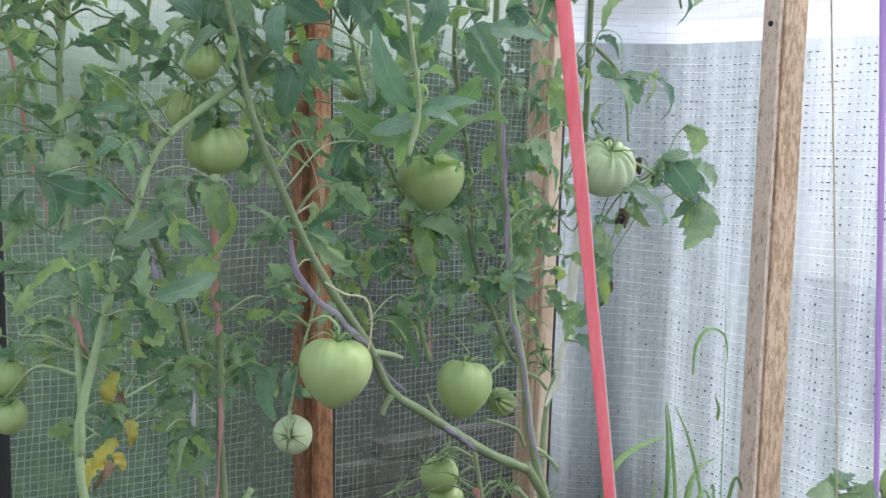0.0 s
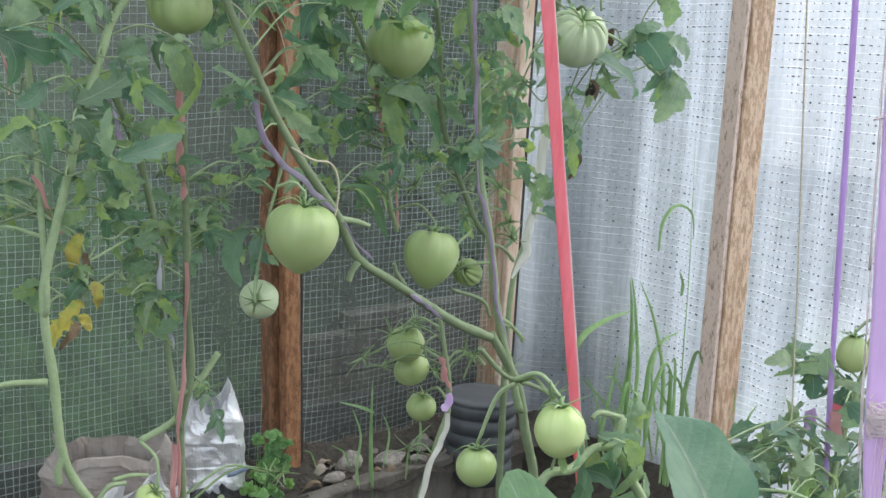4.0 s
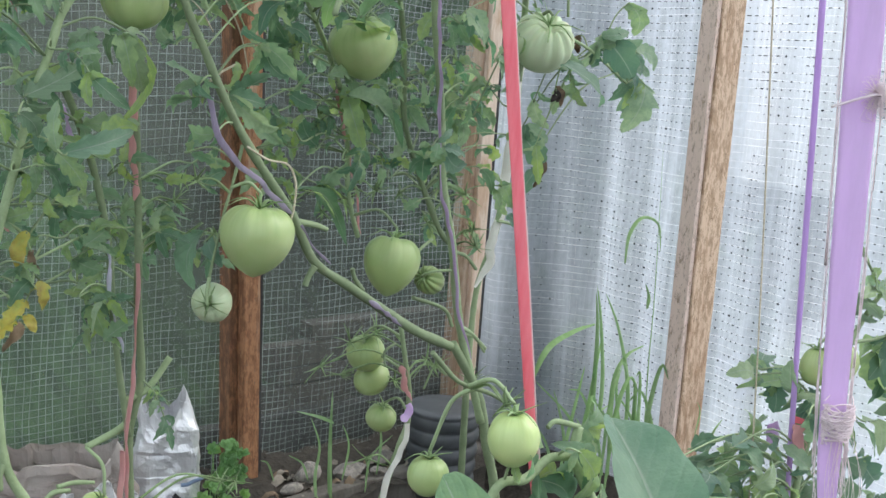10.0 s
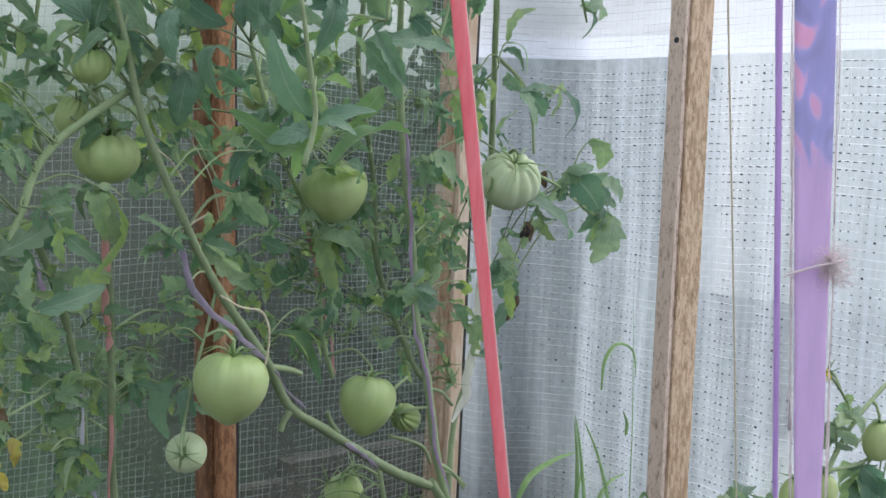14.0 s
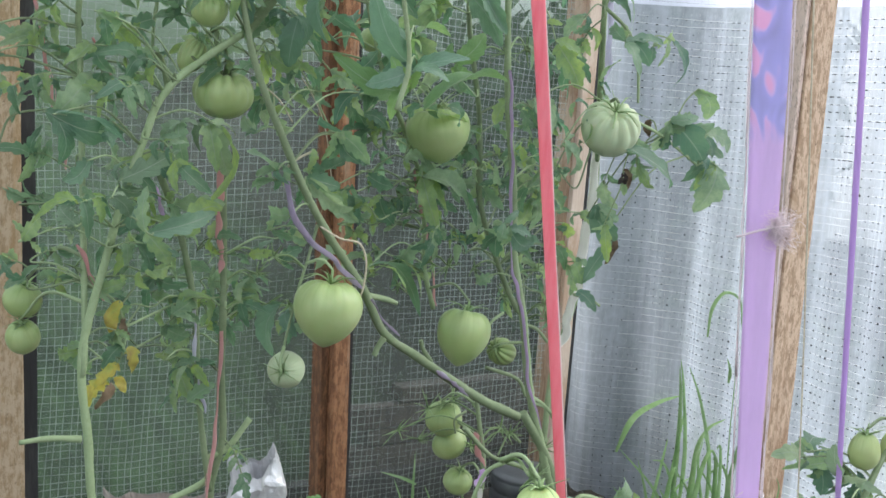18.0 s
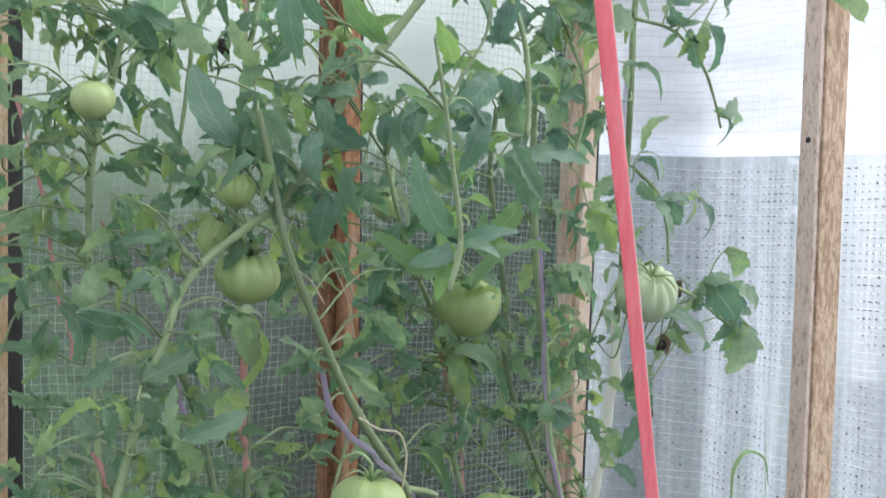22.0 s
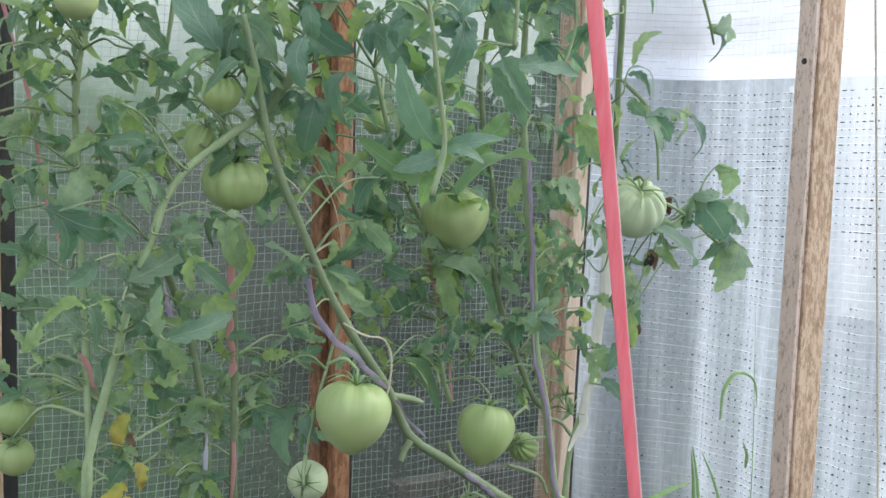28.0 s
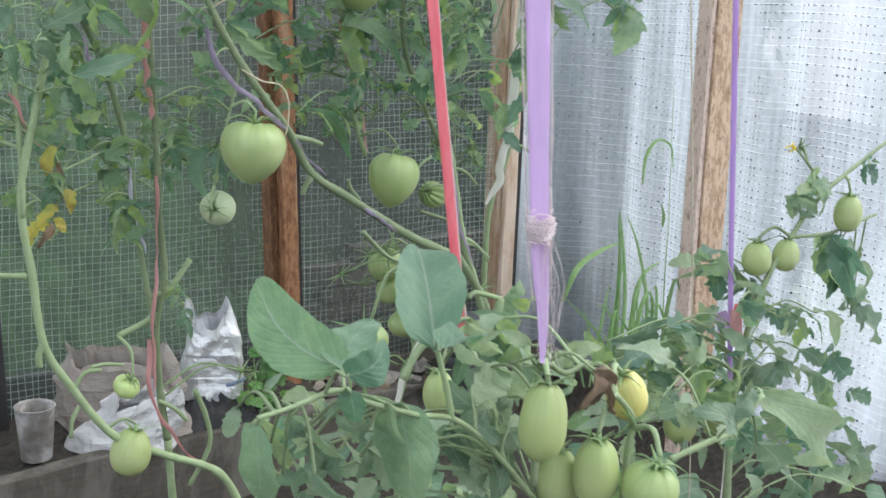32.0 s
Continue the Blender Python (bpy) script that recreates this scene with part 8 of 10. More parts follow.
pinnate(plant_d, (-0.523, -0.310, 0.588), (-0.518, -0.342, 0.606), 0.025, 8130, 2)
pinnate(plant_d, (-0.737, -0.407, 0.804), (-0.727, -0.426, 0.819), 0.032, 8143, 1)
pinnate(plant_d, (-0.777, -0.388, 0.756), (-0.740, -0.383, 0.755), 0.036, 8156, 2)
pinnate(plant_d, (-0.839, -0.384, 0.682), (-0.851, -0.355, 0.684), 0.030, 8169, 1)
pinnate(plant_d, (-0.672, -0.434, 0.770), (-0.718, -0.428, 0.763), 0.033, 8182, 2)
pinnate(plant_d, (-0.537, -0.418, 0.653), (-0.508, -0.425, 0.642), 0.038, 8195, 1)
pinnate(plant_d, (-0.526, -0.301, 0.564), (-0.532, -0.332, 0.542), 0.025, 8208, 2)
pinnate(plant_d, (-0.491, -0.315, 0.595), (-0.415, -0.275, 0.578), 0.027, 8221, 1)
pinnate(plant_d, (-0.753, -0.438, 0.692), (-0.779, -0.459, 0.666), 0.031, 8234, 2)
pinnate(plant_d, (-0.556, -0.331, 0.713), (-0.618, -0.359, 0.733), 0.034, 8247, 2)
pinnate(plant_d, (-0.712, -0.334, 0.689), (-0.771, -0.362, 0.710), 0.021, 8260, 2)
pinnate(plant_d, (-0.674, -0.371, 0.766), (-0.695, -0.405, 0.806), 0.030, 8273, 2)
pinnate(plant_d, (-0.562, -0.429, 0.778), (-0.528, -0.428, 0.773), 0.030, 8286, 1)
pinnate(plant_d, (-0.739, -0.313, 0.684), (-0.807, -0.334, 0.687), 0.032, 8299, 2)
pinnate(plant_d, (-0.458, -0.344, 0.798), (-0.533, -0.380, 0.787), 0.029, 8312, 2)
pinnate(plant_d, (-0.761, -0.389, 0.706), (-0.706, -0.364, 0.709), 0.030, 8325, 2)
pinnate(plant_d, (-0.829, -0.405, 0.736), (-0.856, -0.409, 0.757), 0.024, 8338, 1)
pinnate(plant_d, (-0.635, -0.429, 0.728), (-0.668, -0.454, 0.757), 0.025, 8351, 2)
pinnate(plant_d, (-0.615, -0.434, 0.779), (-0.609, -0.434, 0.758), 0.033, 8364, 1)
pinnate(plant_d, (-0.771, -0.412, 0.667), (-0.713, -0.383, 0.671), 0.024, 8377, 2)
pinnate(plant_d, (-0.731, -0.437, 0.688), (-0.689, -0.400, 0.651), 0.026, 8390, 2)
pinnate(plant_d, (-0.606, -0.322, 0.629), (-0.531, -0.286, 0.629), 0.035, 8403, 2)
pinnate(plant_d, (-0.459, -0.348, 0.683), (-0.465, -0.351, 0.715), 0.031, 8416, 1)
pinnate(plant_d, (-0.536, -0.404, 0.744), (-0.554, -0.400, 0.722), 0.041, 8429, 2)
pinnate(plant_d, (-0.800, -0.316, 0.801), (-0.762, -0.278, 0.761), 0.027, 8442, 1)
pinnate(plant_d, (-0.767, -0.343, 0.625), (-0.819, -0.338, 0.625), 0.032, 8455, 2)
pinnate(plant_d, (-0.885, -0.421, 0.737), (-0.925, -0.434, 0.734), 0.031, 8468, 2)
pinnate(plant_d, (-0.554, -0.420, 0.578), (-0.516, -0.413, 0.544), 0.030, 8481, 2)
pinnate(plant_d, (-0.662, -0.379, 0.634), (-0.654, -0.374, 0.662), 0.038, 8494, 2)
pinnate(plant_d, (-0.785, -0.370, 0.746), (-0.720, -0.337, 0.732), 0.029, 8507, 2)
pinnate(plant_c, (-1.187, -0.434, 0.586), (-1.225, -0.430, 0.584), 0.025, 8520, 1)
pinnate(plant_c, (-0.986, -0.372, 0.662), (-0.953, -0.348, 0.665), 0.034, 8533, 1)
pinnate(plant_b, (-1.321, -0.364, 0.627), (-1.344, -0.351, 0.635), 0.033, 8546, 1)
pinnate(plant_b, (-1.155, -0.353, 0.578), (-1.132, -0.349, 0.551), 0.033, 8559, 1)
pinnate(plant_c, (-1.110, -0.369, 0.526), (-1.133, -0.406, 0.505), 0.036, 8572, 1)
pinnate(plant_b, (-1.296, -0.363, 0.602), (-1.282, -0.345, 0.612), 0.032, 8585, 2)
pinnate(plant_b, (-1.164, -0.404, 0.636), (-1.179, -0.421, 0.621), 0.036, 8598, 2)
pinnate(plant_c, (-1.082, -0.429, 0.576), (-1.067, -0.449, 0.587), 0.029, 8611, 1)
pinnate(plant_b, (-1.078, -0.342, 0.532), (-1.030, -0.329, 0.524), 0.027, 8624, 2)
pinnate(plant_b, (-1.278, -0.386, 0.530), (-1.262, -0.368, 0.506), 0.026, 8637, 2)
pinnate(plant_b, (-1.337, -0.415, 0.646), (-1.300, -0.397, 0.654), 0.025, 8650, 2)
pinnate(plant_c, (-1.098, -0.349, 0.577), (-1.068, -0.336, 0.544), 0.024, 8663, 2)
pinnate(plant_b, (-1.267, -0.421, 0.539), (-1.269, -0.395, 0.521), 0.034, 8676, 2)
pinnate(plant_c, (-1.163, -0.436, 0.570), (-1.153, -0.436, 0.582), 0.034, 8689, 2)
pinnate(plant_b, (-1.211, -0.378, 0.719), (-1.186, -0.348, 0.694), 0.026, 8702, 2)
pinnate(plant_c, (-1.115, -0.399, 0.653), (-1.104, -0.435, 0.673), 0.026, 8715, 1)
pinnate(plant_c, (-1.029, -0.394, 0.559), (-1.038, -0.378, 0.566), 0.038, 8728, 2)
pinnate(plant_b, (-1.277, -0.375, 0.611), (-1.237, -0.375, 0.605), 0.031, 8741, 1)
pinnate(plant_b, (-1.092, -0.416, 0.590), (-1.045, -0.402, 0.575), 0.031, 8754, 2)
pinnate(plant_c, (-1.171, -0.346, 0.511), (-1.204, -0.367, 0.527), 0.024, 8767, 1)
pinnate(plant_c, (-1.339, -0.441, 0.616), (-1.352, -0.439, 0.630), 0.028, 8780, 1)
pinnate(plant_c, (-1.049, -0.378, 0.600), (-1.082, -0.373, 0.614), 0.038, 8793, 1)
pinnate(plant_c, (-1.086, -0.345, 0.600), (-1.084, -0.364, 0.580), 0.026, 8806, 1)
pinnate(plant_b, (-1.341, -0.380, 0.712), (-1.312, -0.353, 0.689), 0.022, 8819, 2)
pinnate(plant_b, (-0.982, -0.345, 0.533), (-0.955, -0.369, 0.531), 0.031, 8832, 2)
pinnate(plant_c, (-1.174, -0.452, 0.518), (-1.144, -0.426, 0.514), 0.034, 8845, 2)

# the low mass of leaves in front
leaflet(plant_h, (-0.243, -1.025, 0.167), (-0.108, -0.987, 0.135), 0.034, "lobed", mat=M_LEAF_SAGE)
leaflet(plant_h, (-0.591, -0.808, 0.101), (-0.488, -0.781, 0.069), 0.030, "lobed", mat=M_LEAF)
leaflet(plant_g, (-1.314, -1.275, 0.490), (-1.294, -1.278, 0.495), 0.011, "broad", mat=M_LEAF_BROAD)
leaflet(plant_h, (-0.699, -0.937, 0.239), (-0.705, -0.941, 0.219), 0.018, "lobed", mat=M_LEAF_SAGE)
leaflet(plant_g, (-1.015, -0.957, 0.328), (-1.070, -0.986, 0.327), 0.024, "broad", mat=M_LEAF_BROAD)
leaflet(plant_h, (-0.811, -1.097, 0.307), (-0.854, -1.084, 0.321), 0.031, "broad", mat=M_LEAF_BROAD)
leaflet(plant_g, (-1.038, -1.158, 0.346), (-0.974, -1.142, 0.315), 0.028, "lobed", mat=M_LEAF_SAGE)
leaflet(plant_g, (-1.258, -1.288, 0.439), (-1.268, -1.311, 0.470), 0.017, "lobed", mat=M_LEAF_SAGE)
leaflet(plant_g, (-1.024, -1.026, 0.288), (-0.951, -0.995, 0.254), 0.026, "broad", mat=M_LEAF_BROAD)
leaflet(plant_g, (-1.154, -1.142, 0.417), (-1.097, -1.103, 0.403), 0.017, "entire", mat=M_LEAF_SAGE)
leaflet(plant_g, (-1.164, -1.212, 0.420), (-1.200, -1.239, 0.451), 0.015, "broad", mat=M_LEAF_BROAD)
leaflet(plant_g, (-1.035, -1.159, 0.333), (-1.058, -1.149, 0.320), 0.019, "broad", mat=M_LEAF)
leaflet(plant_g, (-1.268, -1.265, 0.462), (-1.246, -1.275, 0.459), 0.017, "lobed", mat=M_LEAF_SAGE)
leaflet(plant_h, (-0.428, -1.036, 0.258), (-0.456, -1.022, 0.270), 0.017, "broad", mat=M_LEAF)
leaflet(plant_g, (-1.165, -1.196, 0.460), (-1.165, -1.167, 0.431), 0.018, "entire", mat=M_LEAF_SAGE)
leaflet(plant_h, (-0.804, -1.190, 0.406), (-0.739, -1.172, 0.382), 0.023, "entire", mat=M_LEAF_SAGE)
leaflet(plant_h, (-0.679, -0.977, 0.265), (-0.751, -1.016, 0.308), 0.019, "entire", mat=M_LEAF_SAGE)
leaflet(plant_h, (-0.594, -1.107, 0.304), (-0.654, -1.127, 0.309), 0.022, "entire", mat=M_LEAF_SAGE)
leaflet(plant_g, (-1.042, -0.971, 0.361), (-1.042, -0.951, 0.375), 0.019, "lobed", mat=M_LEAF)
leaflet(plant_g, (-1.246, -1.112, 0.446), (-1.266, -1.101, 0.437), 0.015, "entire", mat=M_LEAF_SAGE)
leaflet(plant_h, (-0.607, -0.900, 0.251), (-0.671, -0.913, 0.287), 0.025, "lobed", mat=M_LEAF_SAGE)
leaflet(plant_g, (-1.032, -1.006, 0.331), (-1.100, -1.036, 0.373), 0.035, "entire", mat=M_LEAF)
leaflet(plant_g, (-1.025, -1.125, 0.394), (-0.991, -1.132, 0.411), 0.031, "entire", mat=M_LEAF)
leaflet(plant_h, (-0.375, -0.813, 0.146), (-0.348, -0.835, 0.171), 0.031, "broad", mat=M_LEAF_BROAD)
leaflet(plant_h, (-0.840, -1.155, 0.300), (-0.835, -1.154, 0.329), 0.029, "lobed", mat=M_LEAF)
leaflet(plant_h, (-0.215, -0.889, 0.133), (-0.187, -0.923, 0.162), 0.035, "broad", mat=M_LEAF_BROAD)
leaflet(plant_g, (-1.212, -1.060, 0.415), (-1.163, -1.052, 0.399), 0.023, "broad", mat=M_LEAF_BROAD)
leaflet(plant_g, (-1.088, -1.036, 0.390), (-1.101, -1.031, 0.375), 0.016, "entire", mat=M_LEAF_SAGE)
leaflet(plant_g, (-1.170, -1.131, 0.415), (-1.160, -1.130, 0.431), 0.020, "lobed", mat=M_LEAF_SAGE)
leaflet(plant_g, (-0.941, -1.114, 0.409), (-0.973, -1.103, 0.436), 0.028, "broad", mat=M_LEAF)
leaflet(plant_g, (-1.048, -1.144, 0.348), (-1.041, -1.175, 0.364), 0.016, "lobed", mat=M_LEAF_SAGE)
leaflet(plant_h, (-0.326, -1.111, 0.160), (-0.285, -1.122, 0.149), 0.024, "broad", mat=M_LEAF_BROAD)
leaflet(plant_g, (-1.298, -1.245, 0.468), (-1.325, -1.278, 0.505), 0.017, "entire", mat=M_LEAF)
leaflet(plant_g, (-0.959, -1.156, 0.345), (-0.965, -1.176, 0.373), 0.017, "lobed", mat=M_LEAF_SAGE)
leaflet(plant_h, (-0.380, -0.857, 0.270), (-0.343, -0.860, 0.287), 0.032, "lobed", mat=M_LEAF)
leaflet(plant_g, (-1.017, -1.013, 0.282), (-0.963, -0.986, 0.256), 0.020, "lobed", mat=M_LEAF_SAGE)
leaflet(plant_g, (-1.197, -1.046, 0.352), (-1.232, -1.056, 0.371), 0.015, "lobed", mat=M_LEAF_SAGE)
leaflet(plant_h, (-0.944, -1.177, 0.445), (-0.960, -1.155, 0.461), 0.023, "entire", mat=M_LEAF)
leaflet(plant_h, (-0.579, -0.792, 0.221), (-0.547, -0.781, 0.166), 0.035, "broad", mat=M_LEAF_BROAD)
leaflet(plant_g, (-1.303, -1.286, 0.501), (-1.317, -1.249, 0.499), 0.022, "broad", mat=M_LEAF_BROAD)
leaflet(plant_g, (-1.127, -1.208, 0.442), (-1.111, -1.239, 0.449), 0.023, "broad", mat=M_LEAF_BROAD)
leaflet(plant_h, (-0.448, -0.768, 0.058), (-0.516, -0.779, 0.103), 0.035, "entire", mat=M_LEAF)
leaflet(plant_g, (-0.968, -0.976, 0.252), (-0.950, -0.958, 0.217), 0.020, "entire", mat=M_LEAF_SAGE)
leaflet(plant_h, (-0.563, -1.101, 0.295), (-0.588, -1.070, 0.273), 0.033, "broad", mat=M_LEAF)
leaflet(plant_g, (-0.892, -0.982, 0.317), (-0.941, -0.968, 0.306), 0.037, "broad", mat=M_LEAF)
leaflet(plant_g, (-1.093, -1.068, 0.356), (-1.047, -1.044, 0.321), 0.018, "entire", mat=M_LEAF_SAGE)
leaflet(plant_g, (-1.164, -1.202, 0.427), (-1.197, -1.207, 0.439), 0.018, "broad", mat=M_LEAF_BROAD)
leaflet(plant_g, (-0.860, -1.020, 0.306), (-0.870, -1.049, 0.293), 0.022, "lobed", mat=M_LEAF_SAGE)
leaflet(plant_h, (-0.505, -0.907, 0.231), (-0.577, -0.912, 0.265), 0.031, "entire", mat=M_LEAF_SAGE)
leaflet(plant_h, (-0.712, -1.072, 0.337), (-0.704, -1.104, 0.363), 0.025, "lobed", mat=M_LEAF_SAGE)
leaflet(plant_g, (-1.125, -0.953, 0.284), (-1.111, -0.955, 0.247), 0.027, "entire", mat=M_LEAF_SAGE)
leaflet(plant_h, (-0.740, -0.990, 0.209), (-0.711, -0.967, 0.158), 0.033, "broad", mat=M_LEAF)
leaflet(plant_g, (-1.134, -1.125, 0.380), (-1.108, -1.095, 0.344), 0.014, "broad", mat=M_LEAF)
leaflet(plant_g, (-1.310, -1.236, 0.435), (-1.302, -1.205, 0.433), 0.010, "broad", mat=M_LEAF)
leaflet(plant_g, (-0.791, -0.990, 0.242), (-0.732, -0.960, 0.245), 0.023, "entire", mat=M_LEAF_SAGE)
leaflet(plant_g, (-1.010, -1.055, 0.293), (-1.039, -1.087, 0.293), 0.016, "entire", mat=M_LEAF)
leaflet(plant_g, (-1.100, -1.009, 0.280), (-1.091, -1.045, 0.286), 0.018, "entire", mat=M_LEAF)
leaflet(plant_g, (-1.036, -1.163, 0.349), (-1.081, -1.177, 0.368), 0.019, "lobed", mat=M_LEAF_SAGE)
leaflet(plant_g, (-1.233, -1.286, 0.481), (-1.258, -1.281, 0.467), 0.019, "lobed", mat=M_LEAF)
leaflet(plant_g, (-0.920, -1.045, 0.397), (-0.967, -1.045, 0.394), 0.022, "lobed", mat=M_LEAF_SAGE)
leaflet(plant_h, (-0.899, -1.175, 0.319), (-0.951, -1.197, 0.349), 0.013, "broad", mat=M_LEAF)
leaflet(plant_g, (-1.044, -1.107, 0.397), (-1.111, -1.145, 0.433), 0.027, "entire", mat=M_LEAF_SAGE)
leaflet(plant_h, (-0.626, -0.953, 0.300), (-0.537, -0.923, 0.293), 0.027, "broad", mat=M_LEAF)
leaflet(plant_g, (-0.962, -1.066, 0.280), (-1.024, -1.101, 0.314), 0.022, "lobed", mat=M_LEAF_SAGE)
leaflet(plant_h, (-0.710, -1.195, 0.357), (-0.653, -1.196, 0.319), 0.035, "lobed", mat=M_LEAF)
leaflet(plant_h, (-0.194, -0.797, 0.138), (-0.239, -0.809, 0.103), 0.050, "broad", mat=M_LEAF_BROAD)
leaflet(plant_h, (-0.236, -0.986, 0.187), (-0.174, -0.979, 0.199), 0.034, "broad", mat=M_LEAF_BROAD)
leaflet(plant_g, (-1.044, -1.077, 0.339), (-1.098, -1.087, 0.345), 0.029, "broad", mat=M_LEAF)
leaflet(plant_g, (-1.113, -1.243, 0.467), (-1.087, -1.227, 0.480), 0.020, "broad", mat=M_LEAF_BROAD)
leaflet(plant_g, (-1.223, -1.084, 0.376), (-1.251, -1.061, 0.378), 0.022, "entire", mat=M_LEAF_SAGE)
leaflet(plant_h, (-0.407, -0.777, 0.099), (-0.288, -0.744, 0.054), 0.029, "broad", mat=M_LEAF_BROAD)
leaflet(plant_h, (-0.580, -0.957, 0.167), (-0.641, -0.979, 0.227), 0.028, "broad", mat=M_LEAF)
leaflet(plant_h, (-0.286, -0.986, 0.098), (-0.343, -1.017, 0.156), 0.029, "lobed", mat=M_LEAF_SAGE)
leaflet(plant_h, (-0.701, -1.071, 0.359), (-0.729, -1.060, 0.333), 0.025, "lobed", mat=M_LEAF_SAGE)
leaflet(plant_h, (-0.741, -1.004, 0.198), (-0.698, -0.983, 0.216), 0.029, "entire", mat=M_LEAF_SAGE)
leaflet(plant_h, (-0.439, -0.978, 0.273), (-0.462, -0.943, 0.247), 0.029, "entire", mat=M_LEAF_SAGE)
leaflet(plant_g, (-1.264, -1.193, 0.400), (-1.236, -1.164, 0.366), 0.016, "lobed", mat=M_LEAF_SAGE)
leaflet(plant_g, (-1.134, -0.964, 0.313), (-1.123, -1.001, 0.340), 0.023, "lobed", mat=M_LEAF)
leaflet(plant_g, (-1.012, -0.975, 0.261), (-0.990, -0.994, 0.250), 0.022, "broad", mat=M_LEAF)
leaflet(plant_g, (-0.866, -1.074, 0.251), (-0.868, -1.065, 0.276), 0.024, "lobed", mat=M_LEAF)
leaflet(plant_h, (-0.407, -0.885, 0.091), (-0.529, -0.922, 0.110), 0.048, "broad", mat=M_LEAF_BROAD)
leaflet(plant_g, (-1.040, -0.989, 0.336), (-1.044, -0.995, 0.374), 0.028, "lobed", mat=M_LEAF_SAGE)


# ---- small things ----
M_FADED = ribbon_mat("faded_pink_cloth", (0.80, 0.48, 0.48), (0.64, 0.36, 0.35))
M_LILAC_STEM = ribbon_mat("stem_lilac_cloth", (0.60, 0.47, 0.66), (0.40, 0.32, 0.45))
M_LILAC_OLD = ribbon_mat("greyed_lilac_cloth", (0.52, 0.45, 0.58), (0.33, 0.29, 0.37))
M_WHITECLOTH = ribbon_mat("white_cloth", (0.72, 0.70, 0.80), (0.55, 0.55, 0.66))
M_DRY = ribbon_mat("dry_straw", (0.88, 0.87, 0.82), (0.72, 0.70, 0.64))


def tie(label, mat, wide, points):
    ob = thing("plant_tie", label, "ribbon", group="plant ties")
    full = mat.name.startswith("dry") or wide > 0.011
    line = [q + Vector((noise.noise(q * 45), 0.5 * noise.noise(q * 38), 0)) * wide * 0.7 for q in spline(points, 3)]
    rnd = random.Random(int(abs(points[0][0] * 7717 + points[0][2] * 3313) * 1000))
    part("strip", tapered_strip(line, [wide * (rnd.uniform(0.75, 1.1) if full else rnd.uniform(0.28, 1.05)) for _ in range(9)] + [wide * 0.2], FACE), mat, ob)
    bm = bmesh.new()
    for k in range(1):
        a = rnd.randrange(max(1, len(line) - 3))
        side = Vector((rnd.uniform(-1, 1), -0.4, 0)) * wide * 0.55
        tube_bm([line[a] + side, line[a + 1] + side * 1.4, line[a + 2] + side * 0.7], 0.0004, 0.0003, sides=4, steps=4, bm=bm)
    part("loose_thread", bm, mat, ob)
    return ob


def twine(label, r, points):
    ob = thing("twine", label, "string", group="plant ties")
    part("strand", tube_bm(points, r, r * 0.9, sides=6, steps=8, wobble=0.3), M_TWINE, ob)
    return ob


M_TWINE, nt, b = material("beige_twine", 0.9)
n = noise_node(nt, 300, 3)
nt.links.new(ramp(nt, n.outputs[0], [(0.3, (0.42, 0.36, 0.26)), (0.7, (0.62, 0.56, 0.44))]).outputs[0], b.inputs["Base Color"])


def truss(plant, centre, size):
    """A spent flower truss: thin curling sepals on a bent stalk."""
    rnd = random.Random(int(abs(centre[0] * 7717 + centre[2] * 3313) * 1000))
    bm = bmesh.new()
    c = Vector(centre)
    for k in range(9):
        d = Vector((rnd.uniform(-1, 1), rnd.uniform(-1, 0.4), rnd.uniform(-0.8, 0.9))).normalized()
        e = Vector((rnd.uniform(-1, 1), rnd.uniform(-1, 1), rnd.uniform(-1, 1))) * 0.3
        tube_bm([c, c + d * size * 0.5 + e * size * 0.3, c + (d + e) * size], 0.0021, 0.0006, sides=5, steps=4, bm=bm, flat=0.6)
    foot = near_stem(plant, c)
    if foot is not None and (foot - c).length < 0.3:
        tube_bm([c, c.lerp(foot, 0.5) + Vector((0, 0, 0.2 * (foot - c).length)), foot], 0.0013, 0.0019, sides=6, steps=5, bm=bm)
    return part("truss", bm, M_CALYX, plant)


def grass_blade(parent, points, wide):
    """A narrow tapering blade with a fold along its middle."""
    bm = bmesh.new()
    line = spline(points, 6)
    rings = []
    for i, q in enumerate(line):
        t = i / (len(line) - 1)
        way = (line[min(i + 1, len(line) - 1)] - line[max(i - 1, 0)]).normalized()
        side = way.cross(FACE).normalized()
        w = wide * 0.5 * min(1.0, 0.35 + 2.2 * t) * (1 - t) ** 0.55
        rings.append([bm.verts.new(q - side * w), bm.verts.new(q - FACE * w * 0.5), bm.verts.new(q + side * w)])
    for a, b in zip(rings, rings[1:]):
        for k in range(2):
            bm.faces.new((a[k], a[k + 1], b[k + 1], b[k])).smooth = True
    bmesh.ops.remove_doubles(bm, verts=bm.verts[:], dist=1e-6)
    return part("blade", bm, M_GRASS, parent)


